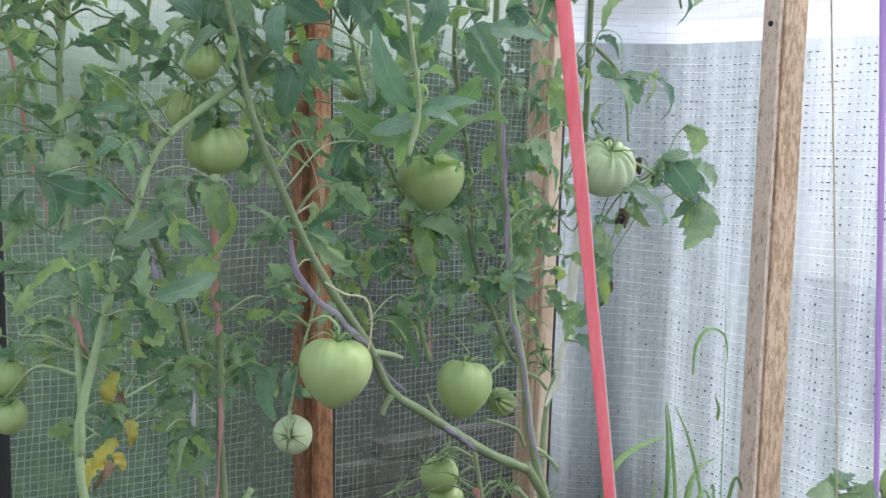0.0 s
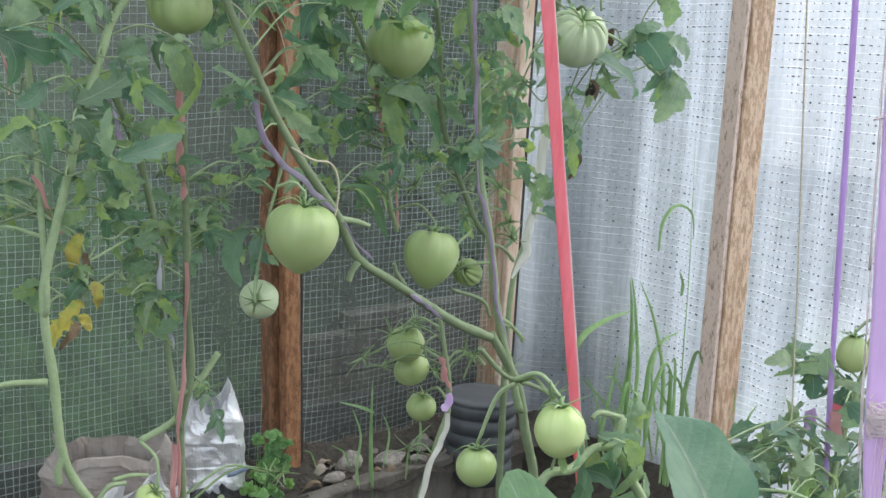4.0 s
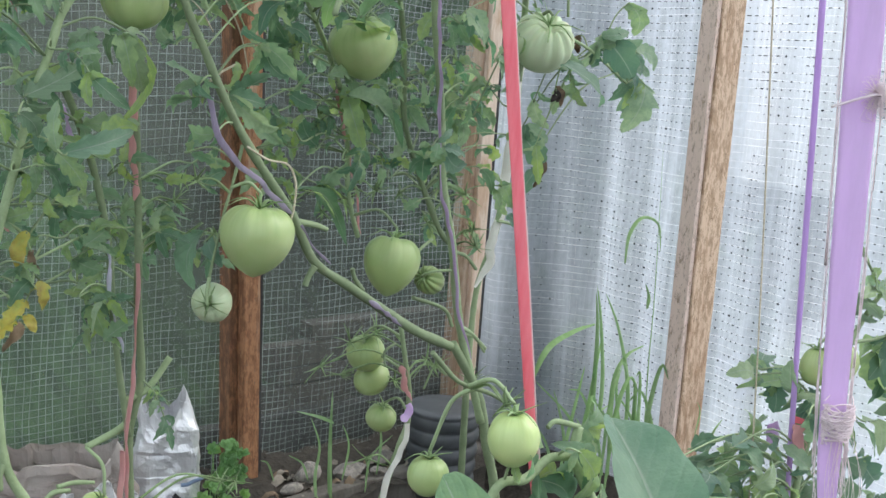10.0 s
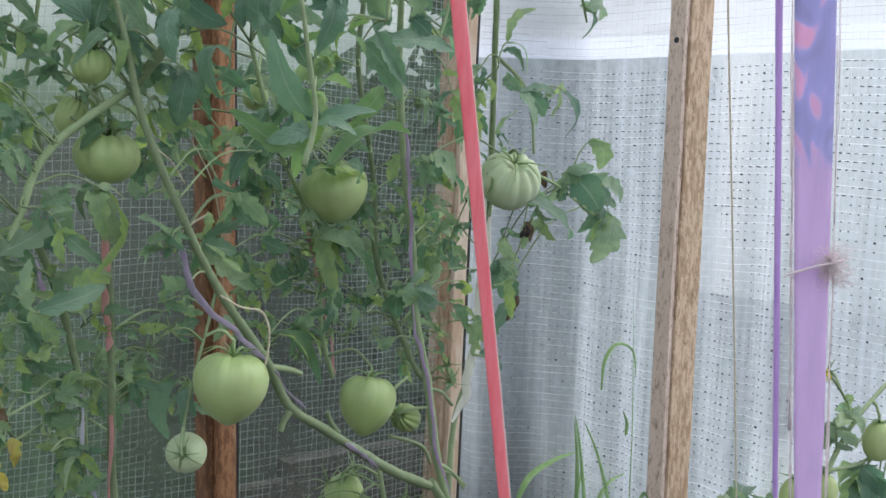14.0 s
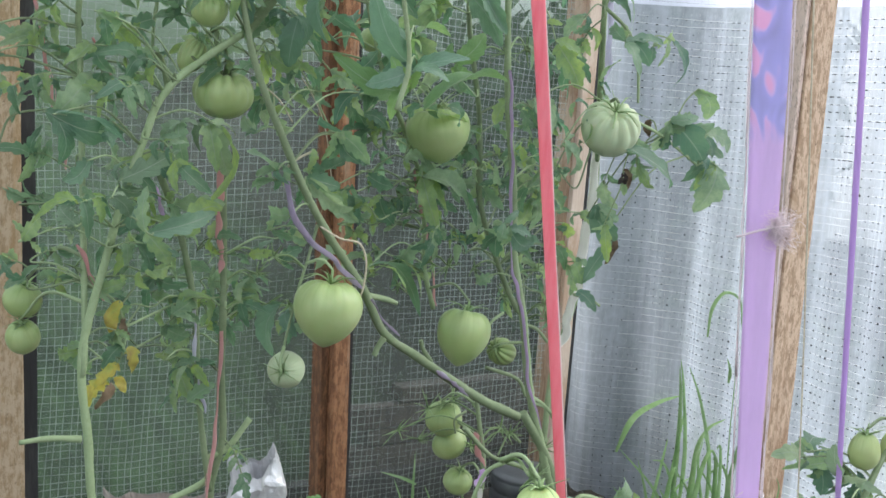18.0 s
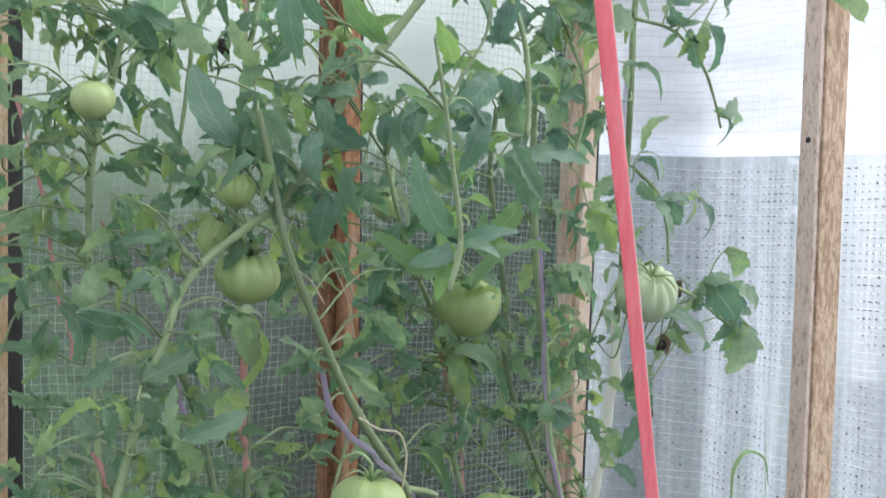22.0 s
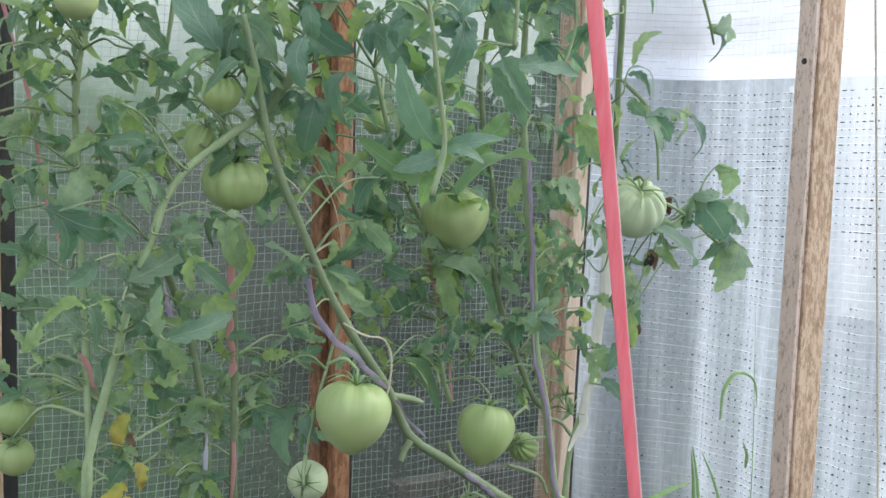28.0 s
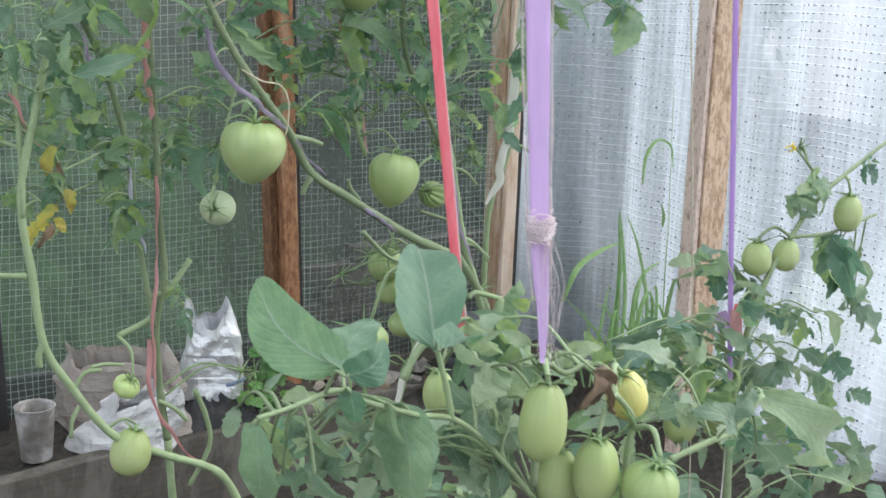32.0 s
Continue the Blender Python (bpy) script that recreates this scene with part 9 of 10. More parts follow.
# timber edging of the bed, along the back film
board = thing("edging_board", "grey weathered timber board edging the soil", "board")
bm = box_bm((-1.9, -0.2, -0.22), (-0.12, -0.165, 0.010), 0.003)
bmesh.ops.subdivide_edges(bm, edges=[e for e in bm.edges if abs(e.verts[0].co.x - e.verts[1].co.x) > 0.5], cuts=50)
for v in bm.verts:
    v.co.z += 0.007 * noise.noise(Vector((v.co.x * 8, v.co.y * 4, 1)))
    v.co.y += 0.004 * noise.noise(Vector((v.co.x * 11, v.co.z * 20, 2)))
bmesh.ops.rotate(bm, verts=bm.verts[:], cent=(-0.7, -0.18, 0), matrix=Matrix.Rotation(radians(4.2), 3, "Z"))
bmesh.ops.translate(bm, verts=bm.verts[:], vec=(0, 0.07, 0))
part("plank", bm, M_BOARD, board)
shelf_soil = bmesh.new()
g = [[shelf_soil.verts.new((-1.9 + 0.02 * i, -0.13 - 0.06 * max(0, 1 - i / 60) + 0.024 * j, -0.003 + 0.022 * noise.noise(Vector((i * 0.25, j * 0.5, 3))) + 0.01 * noise.noise(Vector((i * 0.9, j * 0.9, 5))) + 0.004 * j)) for j in range(9)] for i in range(96)]
for i in range(95):
    for j in range(8):
        shelf_soil.faces.new((g[i][j], g[i + 1][j], g[i + 1][j + 1], g[i][j + 1])).smooth = True
tagged(part("soil_ledge", shelf_soil, M_SOIL), "narrow ledge of dry dark soil behind the board", "soil", kind="structure")

# dry litter on the ledge
rnd = random.Random(12)
for k in range(60):
    x, y = rnd.uniform(-0.66, -0.12), rnd.uniform(-0.11, 0.0)
    a, ln = rnd.uniform(0, 6.3), rnd.uniform(0.014, 0.05)
    d = Vector((math.cos(a), math.sin(a) * 0.5, rnd.uniform(-0.1, 0.2)))
    c = Vector((x, y, 0.010 + rnd.uniform(0, 0.008)))
    bm = bmesh.new()
    add_blade(bm, c - d * ln / 2, c + d * ln / 2, ln * rnd.uniform(0.3, 0.6), (0.1, -0.3, 1), "entire", 0.3, k)
    ob = part("dry_leaf", bm, M_LITTER_A if k % 3 else M_LITTER_B)
    tagged(ob, "curled grey-brown dry leaf on the soil", "dry leaf", "litter on the ledge")


def stone(place, size, seed):
    """A broken grey stone with flat chipped faces."""
    rnd = random.Random(seed)
    bm = bmesh.new()
    bmesh.ops.create_icosphere(bm, subdivisions=3, radius=1)
    cuts = [(Vector((rnd.uniform(-1, 1), rnd.uniform(-1, 1), rnd.uniform(-0.6, 1))).normalized(), rnd.uniform(0.55, 0.85)) for _ in range(7)]
    for v in bm.verts:
        for n, d in cuts:
            over = v.co.dot(n) - d
            if over > 0:
                v.co -= n * over
        v.co *= 1 + 0.05 * noise.noise(v.co * 3 + Vector((seed, 0, 0)))
        v.co = Vector((v.co.x * size[0], v.co.y * size[1], v.co.z * size[2])) / 2 + Vector(place)
    tagged(part("stone", bm, M_STONE), "broken grey stone lying on the ledge", "stone", "stones on the ledge")


M_STONE = peeling("grey_stone", (0.30, 0.27, 0.24), (0.22, 0.20, 0.18), (0.16, 0.14, 0.12), 0.5, 0.4)
for k, (x, y, w, h) in enumerate(((-0.55, -0.05, 0.062, 0.045), (-0.46, -0.07, 0.08, 0.03), (-0.36, -0.04, 0.055, 0.034), (-0.29, -0.08, 0.07, 0.026), (-0.41, -0.09, 0.045, 0.022), (-0.60, -0.075, 0.05, 0.02))):
    stone((x, y, 0.008 + 0.4 * h), (w, w * 0.7, h), 31 + k)


def crumpled_bag(name, label, category, place, wide, high, deep, mat, seed, lean=0.0, top=0.6, turn=0.0, marks=0, sharp=1.0, slump=0.15):
    """A slack plastic or foil bag: a creased sack with a torn, folded mouth and a bent-over lip."""
    ob = thing(name, label, category, place)

    nu, nv = 72, 40

    def point(p, t, grow=1.0):
        w = wide / 2 * (1 - (1 - top) * t ** 1.6) * grow
        dd = deep / 2 * (1 - 0.7 * t) * grow
        x, y = w * math.copysign(abs(math.cos(p)) ** 0.8, math.cos(p)), dd * math.copysign(abs(math.sin(p)) ** 0.8, math.sin(p))
        rim = 0.14 * max(0.0, -math.sin(p)) + slump * (0.5 + noise.noise(Vector((math.cos(p) * 1.3, math.sin(p) * 1.3, seed * 1.7))))
        z = high * t * (1 - max(0.0, rim) * t * t)
        q = Vector((x * 9, z * 10, seed + y * 6))
        cell = noise.cell_vector(q * 2.4) - Vector((0.5, 0.5, 0.5))
        ridge = 0.5 - abs(noise.noise(q)) * 2.2
        crease = sharp * wide * (0.06 * ridge + 0.03 * (0.5 - abs(noise.noise(q * 2.6 + Vector((3, 1, 7)))) * 2.2))
        fine = q * 5.2 + Vector((seed, 2, 9))
        crease += sharp * wide * (0.009 * (0.5 - abs(noise.noise(fine)) * 2.2) + 0.004 * (0.5 - abs(noise.noise(fine * 2.3)) * 2.2))
        return Vector((x + crease * math.cos(p) + lean * z, y + crease * (0.3 * math.cos(3 * p) + math.sin(p)), z)) + cell * wide * 0.03 * sharp * min(1.0, 4 * t)
    bm = bmesh.new()
    rows = [[bm.verts.new(point(2 * math.pi * i / nu, j / nv)) for i in range(nu)] for j in range(nv + 1)]
    rows.append([bm.verts.new(point(2 * math.pi * i / nu, 0.9, 0.9)) for i in range(nu)])
    rows.append([bm.verts.new(point(2 * math.pi * i / nu, 0.6, 0.8)) for i in range(nu)])
    for k, (a, b) in enumerate(zip(rows, rows[1:])):
        for i in range(nu):
            c = (a[i], a[(i + 1) % nu], b[(i + 1) % nu], b[i])
            if (i * 7 + k * 3) % 5 < 2:
                bm.faces.new((c[0], c[1], c[2]))
                bm.faces.new((c[0], c[2], c[3]))
            else:
                bm.faces.new((c[0], c[1], c[3]))
                bm.faces.new((c[1], c[2], c[3]))
    bm.faces.new(rows[0][::-1])
    part("sack", bm, mat, ob)
    # the torn lip, bent over outward
    bm = bmesh.new()
    lip = []
    for i in range(13):
        p = math.pi * (1.12 + 0.72 * i / 12)
        a = point(p, 1.0)
        out = Vector((0.25 * math.cos(p), -1, 0)) * wide * (0.05 + 0.05 * abs(noise.noise(Vector((i * 0.9, seed, 2)))))
        fall = high * (0.05 + 0.16 * abs(noise.noise(Vector((i * 0.7, seed, 5)))))
        lip.append([bm.verts.new(a), bm.verts.new(a + out * 0.7 + Vector((0, 0, 0.01 * high))), bm.verts.new(a + out - Vector((0, 0, fall)))])
    for a, b in zip(lip, lip[1:]):
        for k in range(2):
            bm.faces.new((a[k], b[k], b[k + 1], a[k + 1]))
    part("torn_lip", bm, mat, ob)
    ob.rotation_euler = (0, 0, turn)
    for k in range(marks):
        pts = [point(math.pi * (1.62 + 0.06 * i), 0.14 + 0.2 * k + 0.01 * i, 1.06) for i in range(6)]
        part("printed_stripe", strip_bm(pts, high * 0.035, (0, -1, 0)), M_STRIPE, ob, "dull blue printed stripe")
    return ob


M_STRIPE = ribbon_mat("blue_print_faded", (0.36, 0.46, 0.62), (0.3, 0.38, 0.52))
M_FOIL, nt, b = material("silver_foil_bag", 0.34, 0.55)
n = noise_node(nt, 9, 5)
nt.links.new(ramp(nt, n.outputs[0], [(0.30, (0.46, 0.46, 0.50)), (0.45, (0.80, 0.80, 0.83)), (0.57, (0.84, 0.84, 0.87)), (0.63, (0.24, 0.24, 0.26)), (0.70, (0.55, 0.55, 0.58))]).outputs[0], b.inputs["Base Color"])
bump(nt, b, noise_node(nt, 34, 4).outputs[0], 0.4, 0.004)
M_BAG, nt, b = material("dusty_plastic_bag", 0.22)
b.inputs["Transmission Weight"].default_value, b.inputs["IOR"].default_value = 0.25, 1.1
n = noise_node(nt, 8, 5)
# the palest stop paints glossy streaks into the dusty brown
nt.links.new(ramp(nt, n.outputs[0], [(0.34, (0.30, 0.25, 0.225)), (0.5, (0.45, 0.395, 0.365)), (0.6, (0.50, 0.45, 0.42)), (0.66, (0.74, 0.72, 0.71))]).outputs[0], b.inputs["Base Color"])
bump(nt, b, noise_node(nt, 40, 5).outputs[0], 0.6, 0.004)
M_WHITEBAG, nt, b = material("white_plastic_bag", 0.35)
n = noise_node(nt, 12, 5)
nt.links.new(ramp(nt, n.outputs[0], [(0.35, (0.5, 0.49, 0.5)), (0.65, (0.72, 0.71, 0.72))]).outputs[0], b.inputs["Base Color"])
bump(nt, b, noise_node(nt, 40, 5).outputs[0], 0.6, 0.004)
M_CUP, nt, b = material("dirty_cup_plastic", 0.5)
n = noise_node(nt, 25, 5)
nt.links.new(ramp(nt, n.outputs[0], [(0.35, (0.16, 0.14, 0.125)), (0.5, (0.27, 0.25, 0.235)), (0.62, (0.52, 0.51, 0.51))]).outputs[0], b.inputs["Base Color"])
M_WRAP, nt, b = material("black_film_wrap", 0.22)
n = noise_node(nt, 30, 4)
nt.links.new(ramp(nt, n.outputs[0], [(0.35, (0.006, 0.006, 0.008)), (0.7, (0.022, 0.022, 0.026))]).outputs[0], b.inputs["Base Color"])
bump(nt, b, noise_node(nt, 60, 5).outputs[0], 0.9, 0.006)
M_DARKPLASTIC, nt, b = material("dark_plastic", 0.45)
n = noise_node(nt, 20, 4)
nt.links.new(ramp(nt, n.outputs[0], [(0.35, (0.045, 0.05, 0.056)), (0.7, (0.085, 0.092, 0.10))]).outputs[0], b.inputs["Base Color"])

crumpled_bag("foil_bag", "crumpled silver foil bag with a blue mark, torn open", "bag", (-0.842, -0.05, 0.045), 0.128, 0.205, 0.06, M_FOIL, 3.0, -0.02, 0.56, -0.5, 1, sharp=1.2, slump=0.3)
crumpled_bag("plastic_bag", "dusty brown clear plastic bag lying slack", "bag", (-1.01, -0.05, 0.008), 0.24, 0.172, 0.08, M_BAG, 8.0, -0.1, 0.74, -0.5, sharp=1.0, slump=0.2)
crumpled_bag("plastic_bag", "crumpled white plastic bag slumped over the board", "bag", (-1.045, -0.115, 0.006), 0.18, 0.155, 0.06, M_WHITEBAG, 14.0, 0.5, 0.5, -0.5, sharp=1.6, slump=0.8)
ob = thing("plastic_wrap", "crumpled black plastic wrap on the ledge", "plastic wrap", (0, 0, 0))
bm = bmesh.new()
g = []
for i in range(25):
    row = []
    for j in range(13):
        u, w = i / 24 * 2 - 1, j / 12 * 2 - 1
        lift = max(0.0, 1 - u * u) * max(0.0, 1 - w * w)
        q = Vector((i * 0.35, j * 0.4, 3))
        row.append(bm.verts.new((-0.835 + 0.115 * u + 0.01 * noise.noise(q * 2), -0.065 + 0.065 * w + 0.008 * noise.noise(q * 2.3), -0.006 + 0.062 * lift ** 0.5 + 0.026 * (abs(noise.noise(q * 1.6)) - 0.3) + 0.012 * noise.noise(q * 3.7))))
    g.append(row)
for i in range(24):
    for j in range(12):
        bm.faces.new((g[i][j], g[i + 1][j], g[i + 1][j + 1], g[i][j + 1])).smooth = True
part("sheet", bm, M_WRAP, ob)
# plastic cup on the ledge
cup = thing("plastic_cup", "dirty translucent plastic cup with soil inside", "cup", (-1.185, -0.1, 0.01))
bm = bmesh.new()
prof = [(0.024, 0), (0.026, 0.002), (0.033, 0.092), (0.0345, 0.095), (0.033, 0.096), (0.031, 0.092), (0.0245, 0.006)]
rings = [[bm.verts.new((r * math.cos(6.2832 * i / 28), r * math.sin(6.2832 * i / 28), z)) for i in range(28)] for r, z in prof]
for a, b in zip(rings, rings[1:]):
    for i in range(28):
        bm.faces.new((a[i], a[(i + 1) % 28], b[(i + 1) % 28], b[i])).smooth = True
bm.faces.new(rings[0][::-1])
part("wall", bm, M_CUP, cup)
bm = bmesh.new()
bmesh.ops.create_circle(bm, cap_ends=True, segments=24, radius=0.0295)
for v in bm.verts:
    v.co.z = 0.07
part("soil_fill", bm, M_SOIL, cup)
# dark ribbed bucket in the corner
bucket = thing("bucket", "dark ribbed plastic bucket upside down in the corner", "bucket", (-0.262, -0.10, -0.05))
bm = bmesh.new()
prof = [(0.06, 0.0)] + [(0.062 + 0.006 * k / 50 + 0.007 * abs(math.sin(k * 0.314)) ** 0.6, 0.012 + 0.0032 * k) for k in range(50)] + [(0.074, 0.172), (0.07, 0.177), (0.05, 0.178), (0.01, 0.179)]
rings = [[bm.verts.new((r * math.cos(6.2832 * i / 36), r * math.sin(6.2832 * i / 36), z)) for i in range(36)] for r, z in prof]
for a, b in zip(rings, rings[1:]):
    for i in range(36):
        bm.faces.new((a[i], a[(i + 1) % 36], b[(i + 1) % 36], b[i])).smooth = True
bm.faces.new(rings[0][::-1])
bm.faces.new(rings[-1])
part("tub", bm, M_DARKPLASTIC, bucket)
# weed with rounded lobed leaves by the brown post
M_WEED = leaf_skin("bright_weed_leaf", (0.09, 0.21, 0.07), (0.14, 0.31, 0.10), (0.22, 0.42, 0.15), (0.24, 0.44, 0.12), 0.4)
weed = thing("weed", "small bright green weed with rounded lobed leaves", "weed", (-0.763, -0.075, 0.006))
rnd = random.Random(4)
for k in range(30):
    bm = bmesh.new()
    foot = Vector((rnd.uniform(-0.012, 0.012), rnd.uniform(-0.012, 0.012), -0.01))
    tip = Vector((rnd.uniform(-0.042, 0.042), rnd.uniform(-0.06, 0.0), rnd.uniform(0.01, 0.135)))
    sprig = part("sprig", tube_bm([foot, foot.lerp(tip, 0.5) + Vector((0, 0, 0.014)), tip], 0.0009, 0.0006, sides=5, steps=3), M_GRASS, weed)
    size, nrm = rnd.uniform(0.012, 0.019), (FACE + Vector((rnd.uniform(-0.5, 0.5), rnd.uniform(-0.4, 0.4), rnd.uniform(-0.2, 0.7)))).normalized()
    side = nrm.cross(Vector((0, 0, 1))).normalized()
    up = side.cross(nrm)
    turn = rnd.uniform(-0.8, 0.8)
    bm = bmesh.new()
    for a in range(5):
        p = turn + (a - 2) * 0.75
        d = side * math.sin(p) + up * math.cos(p)
        add_blade(bm, tip, tip + d * size * (1.15 - 0.12 * abs(a - 2)), size * 0.8, nrm, "broad", 0.12, k * 5 + a)
    part("leaf", bm, M_WEED, sprig)


# ties wound on the stems
tie("twisted lilac cloth tie wound on a leaning stem", M_LILAC_OLD, 0.0082, [(-1.060, -0.545, 0.763), (-1.053, -0.545, 0.728), (-1.028, -0.545, 0.693), (-0.987, -0.545, 0.662), (-0.952, -0.545, 0.630), (-0.938, -0.545, 0.620)])
tie("thin lilac cloth tie along a green stem", M_LILAC_OLD, 0.0051, [(-0.923, -0.540, 0.605), (-0.902, -0.540, 0.577), (-0.874, -0.540, 0.551)])
tie("short lilac cloth knot on a stem", M_LILAC_OLD, 0.0077, [(-0.805, -0.540, 0.496), (-0.779, -0.540, 0.477), (-0.751, -0.540, 0.454)])
tie("long lilac cloth tie wound up a stem", M_LILAC_STEM, 0.0062, [(-0.672, -0.475, 0.923), (-0.662, -0.475, 0.842), (-0.654, -0.475, 0.785), (-0.644, -0.475, 0.659), (-0.627, -0.475, 0.599), (-0.606, -0.475, 0.537), (-0.587, -0.475, 0.447), (-0.552, -0.475, 0.362)])
tie("faded pink cloth tie on a slender stem", M_FADED, 0.0095, [(-1.106, -0.435, 0.765), (-1.103, -0.435, 0.711), (-1.101, -0.435, 0.662), (-1.099, -0.435, 0.627)])
tie("faded pink cloth tie twisted down a stem", M_FADED, 0.0060, [(-1.090, -0.435, 0.548), (-1.092, -0.435, 0.475), (-1.093, -0.435, 0.415), (-1.100, -0.435, 0.340), (-1.099, -0.435, 0.278), (-1.099, -0.435, 0.224)])
tie("thin pink cloth tie on a stem", M_FADED, 0.0065, [(-0.766, -0.380, 0.768), (-0.753, -0.380, 0.720), (-0.734, -0.380, 0.654), (-0.717, -0.380, 0.594), (-0.708, -0.380, 0.551)])
tie("faded pink cloth knot low on a stem", M_FADED, 0.0109, [(-0.609, -0.375, 0.332), (-0.595, -0.375, 0.297), (-0.583, -0.375, 0.271)])
tie("pale lilac cloth knot on a dry stem", M_LILAC, 0.0128, [(-0.590, -0.375, 0.267), (-0.586, -0.375, 0.247), (-0.595, -0.375, 0.239)])
tie("faded pink cloth tie among the leaves", M_FADED, 0.0065, [(-1.346, -0.320, 1.063), (-1.311, -0.320, 0.948), (-1.294, -0.320, 0.856), (-1.274, -0.320, 0.790), (-1.268, -0.320, 0.750)])
tie("dull purple cloth tie among the leaves", M_FADED, 0.0047, [(-1.239, -0.320, 0.923), (-1.220, -0.320, 0.890), (-1.198, -0.320, 0.842)])
tie("faded pink cloth tie hanging in the leaves", M_FADED, 0.0079, [(-1.069, -0.340, 1.288), (-1.069, -0.340, 1.252), (-1.069, -0.340, 1.194), (-1.067, -0.340, 1.064)])
tie("white and lilac cloth tie on a thin stem", M_WHITECLOTH, 0.0062, [(-1.134, -0.440, 0.580), (-1.130, -0.440, 0.545), (-1.128, -0.440, 0.509), (-1.120, -0.440, 0.472), (-1.109, -0.440, 0.437)])
tie("short pale lilac tie end", M_LILAC, 0.0081, [(-1.192, -0.440, 0.743), (-1.186, -0.440, 0.722), (-1.182, -0.440, 0.698)])
tie("white cloth tie hanging by the corner post", M_WHITECLOTH, 0.0114, [(-0.361, -0.330, 1.177), (-0.361, -0.330, 1.121), (-0.357, -0.330, 1.008), (-0.357, -0.330, 0.918)])
tie("dry pale tie stretched beside the corner post", M_DRY, 0.0182, [(-0.366, -0.345, 0.837), (-0.373, -0.345, 0.741), (-0.381, -0.345, 0.665), (-0.391, -0.345, 0.558), (-0.408, -0.345, 0.501), (-0.431, -0.345, 0.437)])
tie("dull red cloth tie end among dry leaves", M_FADED, 0.0085, [(-1.291, -0.450, 0.672), (-1.276, -0.450, 0.638), (-1.267, -0.450, 0.620), (-1.258, -0.450, 0.600)])
tie("red cloth tie at the foot of a stem", M_FADED, 0.0082, [(-1.110, -0.440, 0.309), (-1.106, -0.440, 0.222), (-1.079, -0.440, 0.158), (-1.040, -0.440, 0.104), (-1.003, -0.440, 0.075)])
# no cloth: strip added along the low stem to draw its pale dry skin
tie("pale strip laid on the low stem to make it look dry", M_DRY, 0.0101, [(-0.593, -0.385, 0.237), (-0.604, -0.385, 0.196), (-0.624, -0.385, 0.156), (-0.640, -0.385, 0.101), (-0.646, -0.385, 0.048)])
tie("small faded pink tie low by the side film", M_FADED, 0.0145, [(-0.550, -1.040, 0.434), (-0.546, -1.040, 0.415), (-0.545, -1.040, 0.395)])

tie("bright pink cloth end under the narrow ribbon", M_PINK, 0.0150, [(-0.527, -1.024, 0.434), (-0.527, -1.024, 0.412), (-0.523, -1.024, 0.388)])
tie("pale lilac cloth bow under the narrow ribbon", M_LILAC, 0.0190, [(-0.499, -0.975, 0.410), (-0.495, -0.975, 0.394), (-0.491, -0.975, 0.378)])

# loops of twine
twine("frayed beige twine looped round a stem", 0.0014, [(-1.012, -0.550, 0.706), (-0.982, -0.550, 0.690), (-0.953, -0.550, 0.683), (-0.941, -0.550, 0.659), (-0.942, -0.550, 0.630), (-0.946, -0.550, 0.612)])
twine("pale dry twig end on a stem", 0.0016, [(-1.048, -0.520, 0.779), (-1.032, -0.520, 0.791), (-1.011, -0.520, 0.801)])
twine("pale twine hanging by the brown post", 0.0010, [(-0.994, -0.400, 0.913), (-0.957, -0.400, 0.869), (-0.933, -0.400, 0.822), (-0.916, -0.400, 0.742)])
twine("pale twine along a stem", 0.0010, [(-1.092, -0.520, 0.882), (-1.065, -0.520, 0.863), (-1.045, -0.520, 0.836)])
twine("thin yellow string from roof to ground", 0.0011, [(-0.835, -0.99, 2.36), (-0.703, -0.999, 1.3), (-0.605, -1.01, 0.5), (-0.55, -1.01, -0.05)])

# dry trusses and side-shoot stubs
truss(plant_d, (-0.464, -0.380, 0.289), 0.038)
truss(plant_d, (-0.544, -0.360, 0.329), 0.034)
truss(plant_d, (-0.710, -0.300, 0.326), 0.031)
truss(plant_d, (-0.670, -0.300, 0.306), 0.027)
truss(plant_d, (-0.558, -0.300, 0.280), 0.032)
truss(plant_d, (-0.647, -0.290, 0.353), 0.031)
truss(plant_d, (-0.598, -0.290, 0.366), 0.032)
truss(plant_d, (-0.524, -0.360, 0.316), 0.028)
truss(plant_a, (-1.061, -0.520, 0.663), 0.021)
truss(plant_a, (-1.035, -0.520, 0.598), 0.018)
truss(plant_c, (-0.953, -0.420, 0.227), 0.027)
truss(plant_c, (-0.930, -0.420, 0.222), 0.024)
truss(plant_c, (-1.036, -0.420, 0.622), 0.022)
truss(plant_c, (-1.051, -0.420, 0.370), 0.025)
truss(plant_d, (-0.740, -0.450, 0.629), 0.021)
truss(plant_d, (-0.589, -0.400, 0.959), 0.029)
truss(plant_d, (-0.628, -0.400, 0.949), 0.026)
truss(plant_c, (-1.023, -0.430, 0.580), 0.025)
truss(plant_d, (-0.529, -0.440, 0.531), 0.030)
truss(plant_d, (-0.655, -0.360, 0.183), 0.031)
truss(plant_b, (-1.116, -0.460, 0.885), 0.020)
truss(plant_j, (-0.918, -0.340, 1.198), 0.026)
truss(plant_j, (-0.967, -0.340, 1.275), 0.023)
truss(plant_h, (-0.406, -1.000, 0.633), 0.017)
truss(plant_g, (-1.198, -1.420, 0.582), 0.015)
truss(plant_g, (-1.102, -1.420, 0.524), 0.018)
truss(plant_i, (-1.028, -1.030, 0.535), 0.018)
truss(plant_d, (-0.793, -0.400, 0.592), 0.021)
truss(plant_d, (-0.852, -0.400, 0.605), 0.019)
